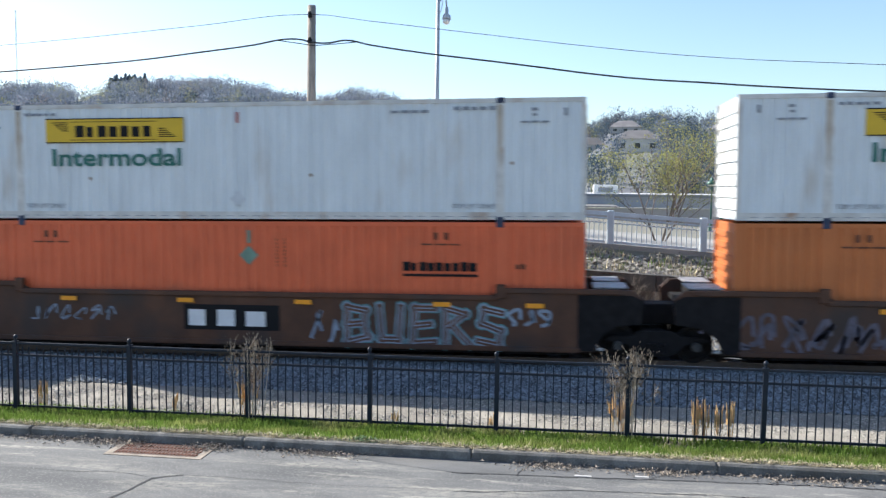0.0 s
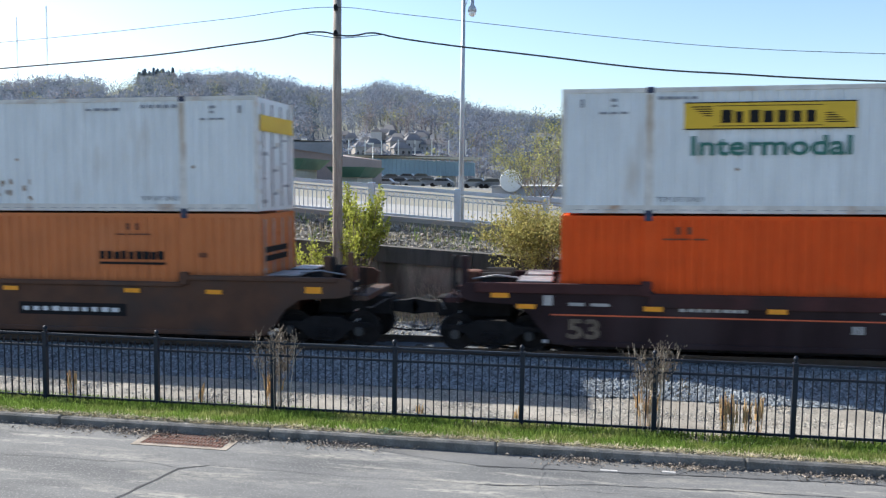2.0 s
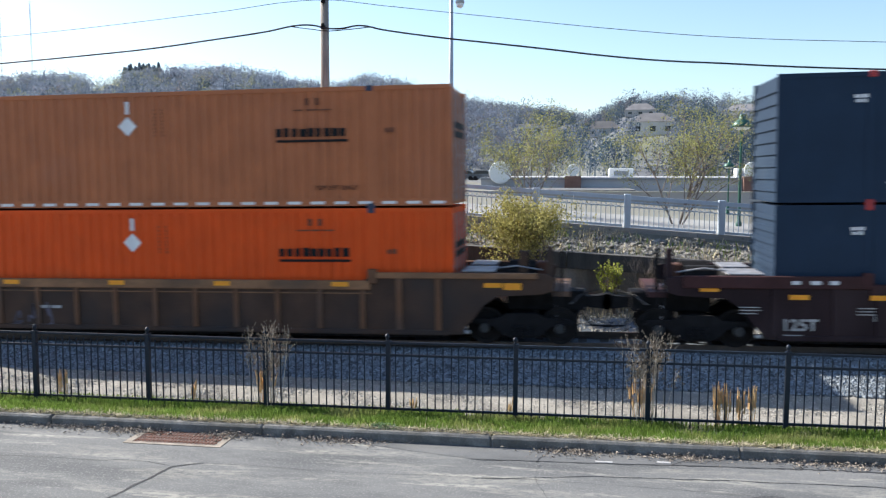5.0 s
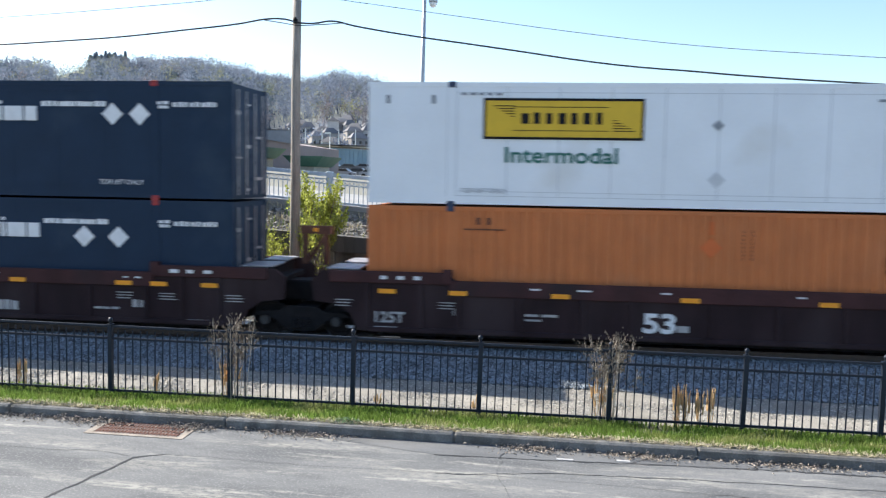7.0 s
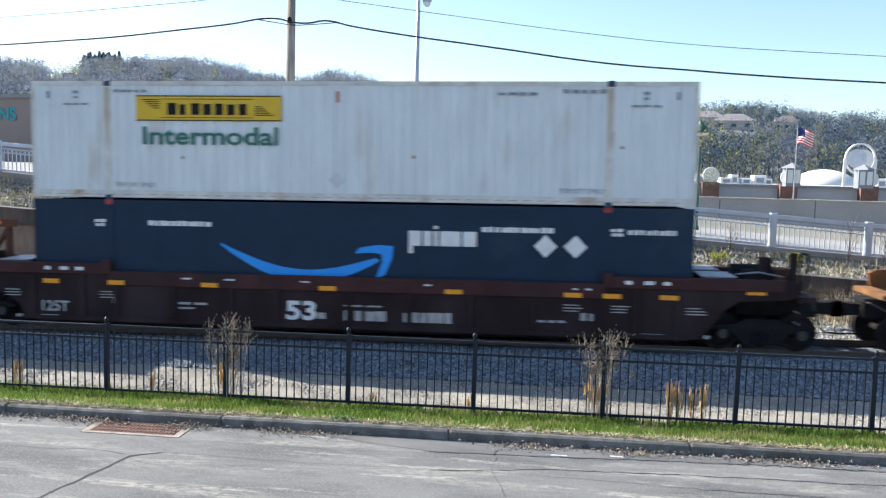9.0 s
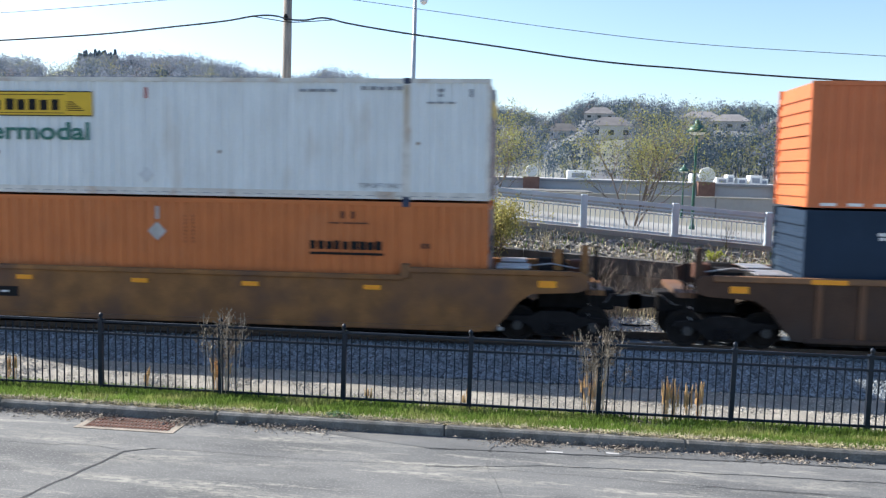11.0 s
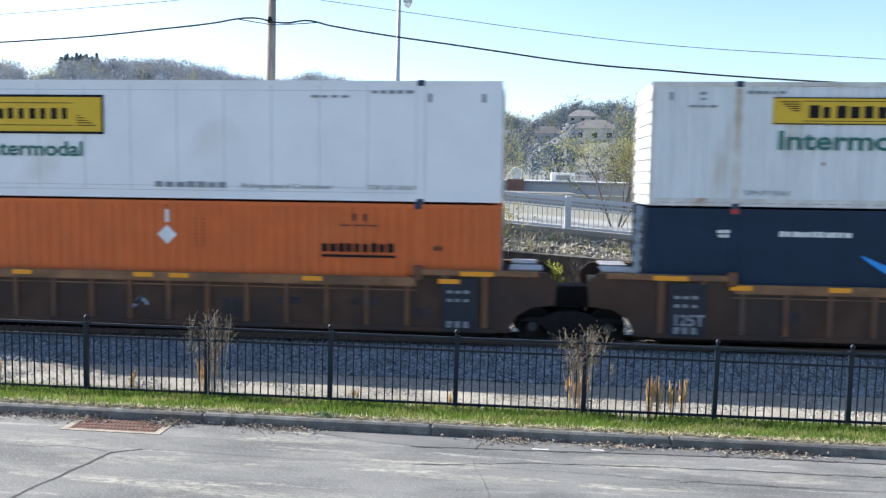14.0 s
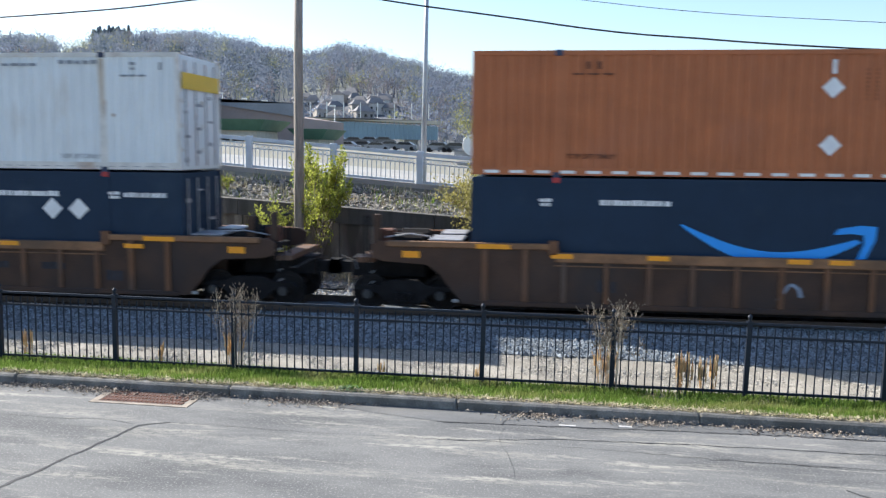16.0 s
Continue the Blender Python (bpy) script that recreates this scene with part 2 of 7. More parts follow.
    rustfade=mat("faint_rust_scrape", (0.36, 0.27, 0.2), 0.8, 0, 0.3, 6, 30, 0.1),
    grey=mat("grey_marking", (0.25, 0.27, 0.3), 0.6, 0, 0.15),
    green=mat("green_lettering", (0.02, 0.14, 0.11), 0.5, 0, 0.1),
    blue=mat("bright_blue_marking", (0.01, 0.28, 0.8), 0.45, 0, 0.05),
    pale=mat("white_marking", (0.72, 0.73, 0.74), 0.5, 0, 0.1),
    reflector=mat("yellow_reflector", (0.85, 0.33, 0.01), 0.35, 0, 0.08),
    bluepanel=mat("grimy_dark_blue_paint", (0.016, 0.022, 0.034), 0.7, 0, 0.3, 2, 25, 0.1),
    stencil=mat("faded_dark_stencil", (0.035, 0.034, 0.042), 0.8, 0, 0.4, 3, 20, 0.1),
    casting=mat("dark_blue_casting", (0.03, 0.045, 0.09), 0.6, 0.2, 0.2),
    redcast=mat("red_casting", (0.35, 0.03, 0.03), 0.6, 0, 0.2),
    rustcar=mat("rust_brown_wagon_paint", (0.095, 0.04, 0.02), 0.7, 0.05, 0.25, 1.5, 25, 0.2, dirt=(0.045, 0.03, 0.025), amount=0.55),
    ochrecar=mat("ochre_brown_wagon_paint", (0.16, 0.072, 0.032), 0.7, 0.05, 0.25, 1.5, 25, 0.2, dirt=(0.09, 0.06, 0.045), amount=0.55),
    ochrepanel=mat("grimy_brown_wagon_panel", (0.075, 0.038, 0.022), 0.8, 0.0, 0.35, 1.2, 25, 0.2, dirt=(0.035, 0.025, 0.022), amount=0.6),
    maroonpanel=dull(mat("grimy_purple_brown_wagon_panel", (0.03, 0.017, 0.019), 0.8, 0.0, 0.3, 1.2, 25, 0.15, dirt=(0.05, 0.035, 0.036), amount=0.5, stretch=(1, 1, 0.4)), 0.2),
    # sunlight on the chord is put into its paler tan; darker patches are dirt
    ochrechord=mat("sunlit_tan_wagon_chord", (0.25, 0.125, 0.058), 0.7, 0.0, 0.3, 2.5, 25, 0.2, dirt=(0.1, 0.06, 0.035), amount=0.5, stretch=(0.6, 1, 1)),
    maroon=dull(mat("maroon_wagon_paint", (0.062, 0.024, 0.024), 0.75, 0.0, 0.25, 1.5, 25, 0.15, dirt=(0.03, 0.019, 0.02), amount=0.5), 0.25),
    goldcar=mat("golden_brown_wagon_paint", (0.26, 0.118, 0.034), 0.65, 0.05, 0.3, 1.8, 25, 0.15, dirt=(0.12, 0.06, 0.032), amount=0.6),
    under=dull(mat("grimy_black_steel", (0.015, 0.014, 0.015), 0.85, 0.0, 0.3, 5, 40, 0.3), 0.2),
    plate=mat("bare_deck_plate", (0.36, 0.35, 0.36), 0.5, 0.5, 0.25, 4, 40, 0.2),
    tagblue=mat("pale_blue_spray_paint", (0.27, 0.33, 0.42), 0.6, 0, 0.25),
    tagpink=mat("pink_spray_paint", (0.25, 0.15, 0.19), 0.6, 0, 0.25),
    tagteal=mat("teal_spray_paint", (0.1, 0.26, 0.28), 0.6, 0, 0.3),
    tagmint=mat("mint_spray_paint", (0.17, 0.28, 0.22), 0.6, 0, 0.25),
    leaf=twiggy(mat("spring_leaf", (0.31, 0.31, 0.12), 0.6, 0, 0.2, 2, 20, 0, island=0.4)),
    limeleaf=twiggy(mat("bright_spring_leaf", (0.38, 0.41, 0.09), 0.6, 0, 0.2, 2, 20, 0, island=0.35)),
    bushleaf=twiggy(mat("olive_leaf", (0.36, 0.33, 0.12), 0.6, 0, 0.2, 2, 20, 0, island=0.45)),
    # the haze of distance is put into this blue-grey woodland colour
    woods=twiggy(mat("hazy_bare_woodland", (0.19, 0.222, 0.285), 0.95, 0, 0.35, 0.05, 0.3, 0, island=0.08)),
    budding=twiggy(mat("budding_woodland", (0.26, 0.27, 0.14), 0.95, 0, 0.25, 0.05, 0.3, 0, island=0.1)),
    # both evergreen colours carry a painted blue haze
    pine=mat("hazy_evergreen", (0.16, 0.215, 0.26), 0.95, 0, 0.25, 0.05, 0.3, 0, island=0.3),
    darkwoods=twiggy(mat("hazy_evergreen_woodland", (0.07, 0.105, 0.14), 0.95, 0, 0.3, 0.05, 0.3, 0, island=0.1)),
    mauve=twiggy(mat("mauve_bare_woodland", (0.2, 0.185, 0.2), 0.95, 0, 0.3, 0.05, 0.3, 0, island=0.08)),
    # hillside base colour is tinted blue-grey for haze; the patches are growth
    hill=mat("hazy_hillside", (0.15, 0.16, 0.18), 0.95, 0, 0.3, 0.012, 0.15, 0, dirt=(0.13, 0.14, 0.07), amount=0.5),
    meadow=mat("pale_meadow", (0.42, 0.42, 0.27), 0.95, 0, 0.15, 0.02, 0.2, 0),
    storewall=mat("grey_store_wall", (0.42, 0.42, 0.44), 0.85, 0, 0.08, 0.2, 3, 0),
    storebrown=mat("taupe_store_wall", (0.3, 0.24, 0.22), 0.85, 0, 0.08, 0.2, 3, 0),
    beige=mat("beige_concrete_wall", (0.42, 0.39, 0.36), 0.9, 0, 0.1, 0.4, 5, 0.1),
    roof=mat("grey_roof", (0.25, 0.26, 0.28), 0.85, 0, 0.12, 0.3, 5, 0),
    houseroof=mat("dark_shingle_roof", (0.17, 0.165, 0.17), 0.9, 0, 0.2, 0.3, 5, 0, thing=0.3),
    brick=mat("red_brick_pier", (0.2, 0.11, 0.085), 0.9, 0, 0.2, 2, 12, 0.1),
    canopy=mat("green_canopy", (0.08, 0.17, 0.12), 0.6, 0, 0.15, 1, 10, 0),
    bridge=mat("blue_green_bridge_paint", (0.25, 0.36, 0.43), 0.6, 0.1, 0.15, 0.1, 2, 0),
    housewall=mat("pale_house_wall", (0.5, 0.46, 0.42), 0.85, 0, 0.1, 0.3, 4, 0, thing=0.35),
    glass=mat("dark_window_glass", (0.03, 0.035, 0.04), 0.1, 0, 0.1),
    flagred=mat("flag_red", (0.55, 0.03, 0.05), 0.7, 0, 0.05),
    flagwhite=mat("flag_white", (0.8, 0.8, 0.8), 0.7, 0, 0.05),
    flagblue=mat("flag_blue", (0.02, 0.03, 0.16), 0.7, 0, 0.05),
    teal=mat("teal_sign_letter", (0.02, 0.33, 0.4), 0.5, 0, 0.05),
    domewhite=mat("white_dome_membrane", (0.75, 0.74, 0.7), 0.6, 0, 0.06, 0.3, 4, 0),
    carpaint=mat("car_paint", (0.2, 0.21, 0.23), 0.3, 0.2, 0.05, 1, 10, 0, thing=0.6),
)


# ---- mesh helpers ----
class G:
    """Collects vertices and faces of one mesh."""

    def __init__(self):
        self.v, self.f = [], []

    def add(self, v, f):
        o = len(self.v)
        self.v += [tuple(p) for p in v]
        self.f += [tuple(i + o for i in q) for q in f]
        return self

    def box(self, x0, x1, y0, y1, z0, z1):
        return self.add([(x0, y0, z0), (x1, y0, z0), (x1, y1, z0), (x0, y1, z0), (x0, y0, z1), (x1, y0, z1), (x1, y1, z1), (x0, y1, z1)],
                        [(0, 3, 2, 1), (4, 5, 6, 7), (0, 1, 5, 4), (1, 2, 6, 5), (2, 3, 7, 6), (3, 0, 4, 7)])

    def chamfer(self, x0, x1, y0, y1, z0, z1, c):
        """A box with chamfered edges along its length x and at its ends."""
        def ring(x, d):
            a, b, p, q = y0 + d, y1 - d, z0 + d, z1 - d
            return [(x, a + c, p), (x, b - c, p), (x, b, p + c), (x, b, q - c), (x, b - c, q), (x, a + c, q), (x, a, q - c), (x, a, p + c)]
        v = ring(x0, c * 0.7) + ring(x0 + c, 0) + ring(x1 - c, 0) + ring(x1, c * 0.7)
        f = [tuple(range(7, -1, -1)), tuple(range(24, 32))]
        for s in range(3):
            for i in range(8):
                j = (i + 1) % 8
                f.append((s * 8 + i, s * 8 + j, s * 8 + 8 + j, s * 8 + 8 + i))
        return self.add(v, f)

    def prism(self, pts, y0, y1):
        """A polygon in x and z, pulled out along y."""
        n = len(pts)
        v = [(x, y0, z) for x, z in pts] + [(x, y1, z) for x, z in pts]
        f = [tuple(range(n)), tuple(range(2 * n - 1, n - 1, -1))]
        f += [((i + 1) % n, i, i + n, (i + 1) % n + n) for i in range(n)]
        return self.add(v, f)

    def tube(self, path, r, n=6, r2=None):
        """A tube along a path of points, tapering from r to r2."""
        r2 = r if r2 is None else r2
        path = [Vector(p) for p in path]
        v, f = [], []
        for i, p in enumerate(path):
            d = (path[min(i + 1, len(path) - 1)] - path[max(i - 1, 0)]).normalized()
            a = d.orthogonal().normalized()
            b = d.cross(a)
            rr = r + (r2 - r) * i / max(1, len(path) - 1)
            v += [p + (a * math.cos(t * math.tau / n) + b * math.sin(t * math.tau / n)) * rr for t in range(n)]
        for i in range(len(path) - 1):
            f += [(i * n + j, i * n + (j + 1) % n, (i + 1) * n + (j + 1) % n, (i + 1) * n + j) for j in range(n)]
        f += [tuple(range(n - 1, -1, -1)), tuple(range((len(path) - 1) * n, len(path) * n))]
        return self.add(v, f)

    def lathe(self, prof, c, n=12, axis="z"):
        """A turned shape: radius and height pairs about an axis through c."""
        v, f = [], []
        for r, h in prof:
            for j in range(n):
                a, b = r * math.cos(j * math.tau / n), r * math.sin(j * math.tau / n)
                v.append((c[0] + a, c[1] + b, c[2] + h) if axis == "z" else (c[0] + a, c[1] + h, c[2] + b))
        for i in range(len(prof) - 1):
            f += [(i * n + j, i * n + (j + 1) % n, (i + 1) * n + (j + 1) % n, (i + 1) * n + j) for j in range(n)]
        f += [tuple(range(n - 1, -1, -1)), tuple(range((len(prof) - 1) * n, len(prof) * n))]
        return self.add(v, f)

    def mesh(self, name, material, smooth=False):
        me = bpy.data.meshes.new(name)
        me.from_pydata(self.v, [], self.f)
        me.materials.append(material)
        bm = bmesh.new()
        bm.from_mesh(me)
        bmesh.ops.recalc_face_normals(bm, faces=bm.faces)
        bm.to_mesh(me)
        bm.free()
        if smooth:
            me.shade_smooth()
        return me


def part(name, g, material, parent=None, label="", smooth=False):
    """Links a mesh as one object under a thing or a part."""
    ob = new(name, g.mesh(name, material, smooth) if isinstance(g, G) else g)
    ob.parent = parent
    return tagged(ob, label)


def thing(name, label, category, m=None, group="", kind=""):
    ob = new(name)
    ob.empty_display_size = 0.2
    if m is not None:
        ob.matrix_basis = m
    return tagged(ob, label, category, group, kind)


def solid(name, g, material, label, category, kind="", smooth=False, group=""):
    return tagged(part(name, g, material, None, "", smooth), label, category, group, kind)


def soup(name, v, f, material):
    """A large mesh straight from arrays."""
    me = bpy.data.meshes.new(name)
    me.from_pydata(v.reshape(-1, 3).tolist(), [], f.tolist())
    me.materials.append(material)
    return new(name, me)


WORDS = {}


def words(text, size, bold=0.0, space=1.0):
    """The mesh of a line of lettering in the plane of x and z, its foot at the origin."""
    key = (text, size, bold, space)
    if key not in WORDS:
        cu = bpy.data.curves.new("lettering", "FONT")
        cu.body, cu.size, cu.offset, cu.extrude, cu.space_character = text, size, bold, 0.002, space
        tmp = new("lettering", cu)
        dg = bpy.context.evaluated_depsgraph_get()
        me = bpy.data.meshes.new_from_object(tmp.evaluated_get(dg))
        me.transform(Matrix.Rotation(radians(90), 4, "X"))
        bpy.data.objects.remove(tmp)
        WORDS[key] = me
    return WORDS[key]


def letter(text, size, x, y, z, material, parent, bold=0.0, space=1.0, name="lettering", wide=None):
    me = words(text, size, bold, space).copy()
    if wide:
        xs = [v.co.x for v in me.vertices]
        me.transform(Matrix.Diagonal((wide / (max(xs) - min(xs)), 1, 1, 1)))
    me.materials.clear()
    me.materials.append(material)
    ob = part(name, me, material, parent)
    ob.matrix_basis = pose(x, y, z)
    return ob


def bars(g, x, z, w, h, n, y, rnd, fill=0.8):
    """Writing too small to read: n short blocks on a line."""
    step = w / n
    for i in range(n):
        a = x + i * step
        g.box(a, a + step * fill * rnd.uniform(0.75, 1.1), y - 0.004, y + 0.004, z, z + h * rnd.uniform(0.85, 1.0))
    return g


def place(az, el, y):
    """The point at depth y in the direction of azimuth az and elevation el, in degrees, from the camera's stand."""
    x = y * math.tan(radians(az))
    return Vector((x, y, EYE + math.hypot(x, y) * math.tan(radians(el))))


# ---- ground ----
def deck(x):
    """Height of the upper road, which falls to the right."""
    return 1.58 - 0.0655 * (max(-26, min(22, x)) - 1.8)


def bank_top(x):
    """Top of the retaining wall."""
    return 1.0 - 0.05 * max(-26, min(22, x))


GRADE, LEVEL_X = 0.0135, -3.5      # the track climbs gently to the right


def climb(x):
    """How far the track stands above its middle height."""
    return GRADE * max(-30, min(30, x - LEVEL_X))


YARD = ((10.5, -0.06), (12.5, -0.2), (13.0, -0.3), (14.9, -1.0), (16.0, -1.05), (18.6, -1.02), (19.5, -0.9), (24.2, -0.9), (26.4, -0.8))


def yard(y):
    for (a, p), (b, q) in zip(YARD, YARD[1:]):
        if y <= b:
            return p + (q - p) * max(0, (y - a) / (b - a))
    return YARD[-1][1]


def ground_z(x, y):
    if y < 10.5:
        return -0.06
    if y <= 26.6:
        return yard(y) + climb(x) * max(0, min(1, (y - 17.0) / 2.5))
    if y < 29.1:
        f = (y - 26.6) / 2.5
        return bank_top(x) - 0.25 + f * (deck(x) - bank_top(x))
    far = min(1, max(0, (y - 80) / 200))
    return (deck(x) - 0.1) * (1 - far) + 0.5 * far


def ground():
    xs = [-3000, -1200, -500, -200, -90, -60] + [-45 + 3 * i for i in range(29)] + [60, 100, 200, 500, 1200, 3000]
    ys = [-300, -60, -15, 0, 5, 10.5, 12.5, 13, 14, 14.9, 16, 17, 18.6, 19.5, 21, 24.2, 26.4, 26.6, 27.2, 28, 28.8, 29.1, 32, 40, 60, 80, 130, 200, 280, 450, 900, 2000, 4500]
    g = G()
    g.v = [(x, y, ground_z(x, y)) for y in ys for x in xs]
    n = len(xs)
    g.f = [(j * n + i, j * n + i + 1, (j + 1) * n + i + 1, (j + 1) * n + i) for j in range(len(ys) - 1) for i in range(n - 1)]
    solid("ground", g, M["earth"], "bare earth and gravel ground sloping to the tracks", "ground", "structure")


def strip(name, y0, y1, x0, x1, material, label, category, lift, dx=0.5, dy=0.25, rough=0.02):
    """A sheet over the ground between two depths, with an uneven surface."""
    nx, ny = int((x1 - x0) / dx) + 1, int((y1 - y0) / dy) + 1
    g = G()
    for j in range(ny):
        for i in range(nx):
            x, y = x0 + (x1 - x0) * i / (nx - 1), y0 + (y1 - y0) * j / (ny - 1)
            g.v.append((x, y, ground_z(x, y) + lift + rough * noise.noise((x * 1.3, y * 1.3, 3))))
    g.f = [(j * nx + i, j * nx + i + 1, (j + 1) * nx + i + 1, (j + 1) * nx + i) for j in range(ny - 1) for i in range(nx - 1)]
    return solid(name, g, material, label, category, "structure", True)


def car_park():
    # asphalt lot, its cracks, the curb and the storm drain
    g = G()
    g.box(-60, 60, -30, 10.46, -0.3, 0.0)
    solid("car_park", g, M["asphalt"], "worn grey asphalt car park with pale stains", "car park", "structure")
    rnd = random.Random(4)

    def crack(name, pts, w):
        g = G()
        path = []
        for (a, b), (c, d) in zip(pts, pts[1:]):
            k = max(2, int(math.hypot(c - a, d - b) / 0.12))
            path += [(a + (c - a) * i / k + rnd.uniform(-0.018, 0.018), b + (d - b) * i / k + rnd.uniform(-0.018, 0.018)) for i in range(k)]
        path.append(pts[-1])
        for (a, b), (c, d) in zip(path, path[1:]):
            l = math.hypot(c - a, d - b) or 1
            nx, ny = -(d - b) / l, (c - a) / l
            u, v = w * rnd.uniform(0.35, 1), w * rnd.uniform(0.35, 1)
            g.add([(a - nx * u, b - ny * u, 0.004), (a + nx * u, b + ny * u, 0.004), (c + nx * v, d + ny * v, 0.004), (c - nx * v, d - ny * v, 0.004)], [(0, 1, 2, 3)])
        solid(name, g, M["crack"], "dark crack in the asphalt", "crack", "structure")
    crack("crack", [(-5.05, 7.2), (-4.9, 7.83), (-4.78, 8.37), (-4.61, 9.17), (-4.3, 9.33)], 0.026)
    crack("crack", [(-4.3, 9.33), (-2.6, 9.3), (-0.4, 9.38), (3.5, 9.2)], 0.0035)
    crack("crack", [(-7.5, 9.2), (-5.75, 9.245), (-5.08, 9.287), (-4.61, 9.17)], 0.005)
    crack("crack", [(-0.2, 8.4), (-0.22, 8.68), (-0.42, 9.44), (-0.36, 9.9)], 0.0025)
    crack("crack", [(3.1, 8.6), (3.6, 8.2), (4.3, 8.1)], 0.012)
    crack("crack", [(-1.2, 9.95), (0.03, 10.01), (1.5, 10.12), (2.94, 10.2), (4.01, 10.22), (7, 10.25)], 0.012)
    crack("crack", [(-1.09, 9.31), (0.29, 9.58), (1.88, 9.69), (4.5, 9.75)], 0.01)
    crack("crack", [(-0.42, 9.98), (-0.35, 10.16), (-0.26, 10.42)], 0.012)
    crack("crack", [(1.17, 10.1), (1.35, 10.3), (1.5, 10.42)], 0.01)
    crack("crack", [(1.9, 9.22), (2.1, 9.25), (3.66, 9.26), (6, 9.3)], 0.006)
    g = G()
    edge = [(-2.6, 10.3), (-1.2, 9.97), (0.03, 10.03), (1.5, 10.14), (2.94, 10.22), (4.01, 10.24), (7, 10.27), (16, 10.3)]
    g.add([(a, b, 0.003) for a, b in edge] + [(16, 10.449, 0.003), (-2.6, 10.449, 0.003)], [tuple(range(10))])
    solid("gutter_strip", g, M["gutter"], "darker asphalt strip along the curb", "asphalt strip", "structure")
    for a, b, w in ((0.28, 10.07, 0.2), (1.0, 10.16, 0.16)):
        solid("paint_mark", G().box(a, a + w, b, b + 0.05, -0.01, 0.008), M["grey2"], "worn scrap of white paint on the asphalt", "paint mark")
    curb = thing("curb", "weathered grey concrete curb along the grass verge", "curb", kind="structure")
    x = -40.0
    while x < 40:
        g = G()
        g.chamfer(x, x + 2.994, 10.45, 10.61, -0.2, 0.125 + rnd.uniform(-0.006, 0.006), 0.025)
        part("curb_stone", g, M["curb"], curb)
        x += 3.0
    drain = thing("storm_drain", "rusty storm drain grate in a pale concrete frame by the curb", "drain")
    g = G()
    for a, b, c, d in ((-5.64, -4.34, 9.89, 9.96), (-5.64, -5.55, 9.96, 10.43), (-4.43, -4.34, 9.96, 10.43)):
        g.box(a, b, c, d, -0.05, 0.008)
    part("frame", g, M["drainframe"], drain, "pale concrete frame")
    g = G()
    g.box(-5.55, -4.43, 9.96, 10.43, -0.2, -0.03)
    part("pit", g, M["under"], drain, "dark pit")
    for i in range(22):
        g = G()
        x = -5.535 + i * 0.05
        g.box(x, x + 0.027, 9.965, 10.425, -0.03, 0.006)
        part("bar", g, M["rust"], drain, "rusty iron bar")
    for i in range(3):
        g = G()
        g.box(-5.54, -4.44, 10.03 + i * 0.12, 10.055 + i * 0.12, -0.02, 0.008)
        part("cross_bar", g, M["rust"], drain, "rusty iron cross bar")


def verge_z(y):
    return 0.105 + (y - 10.54) / (12.6 - 10.54) * -0.305


def scatter(rng, n, x0, x1, y0, y1):
    return rng.uniform(x0, x1, n), rng.uniform(y0, y1, n)


def stones(name, n, x0, x1, y0, y1, size, material, label, seed, height, group=None):
    """Loose stones, each a small broken block, on a height function."""
    rng = np.random.default_rng(seed)
    xs, ys = scatter(rng, n, x0, x1, y0, y1)
    octa = np.array([(1, 0, 0), (-1, 0, 0), (0, 1, 0), (0, -1, 0), (0, 0, 1), (0, 0, -1)], float)
    fa = np.array([(0, 2, 4), (2, 1, 4), (1, 3, 4), (3, 0, 4), (2, 0, 5), (1, 2, 5), (3, 1, 5), (0, 3, 5)])
    r = size * rng.uniform(0.55, 1.25, (n, 1, 1))
    v = octa[None] * rng.uniform(0.6, 1.2, (n, 6, 1)) * np.array([1.1, 0.95, 0.7]) + rng.normal(0, 0.12, (n, 6, 3))
    a = rng.uniform(0, math.tau, n)
    c, s = np.cos(a)[:, None], np.sin(a)[:, None]
    v = np.stack([v[..., 0] * c - v[..., 1] * s, v[..., 0] * s + v[..., 1] * c, v[..., 2]], -1) * r
    zs = np.array([height(x, y) for x, y in zip(xs, ys)])
    v += np.stack([xs, ys, zs + size * 0.2], -1)[:, None]
    f = (fa[None] + 6 * np.arange(n)[:, None, None]).reshape(-1, 3)
    return tagged(soup(name, v, f, material), label, "stones", kind="stuff")


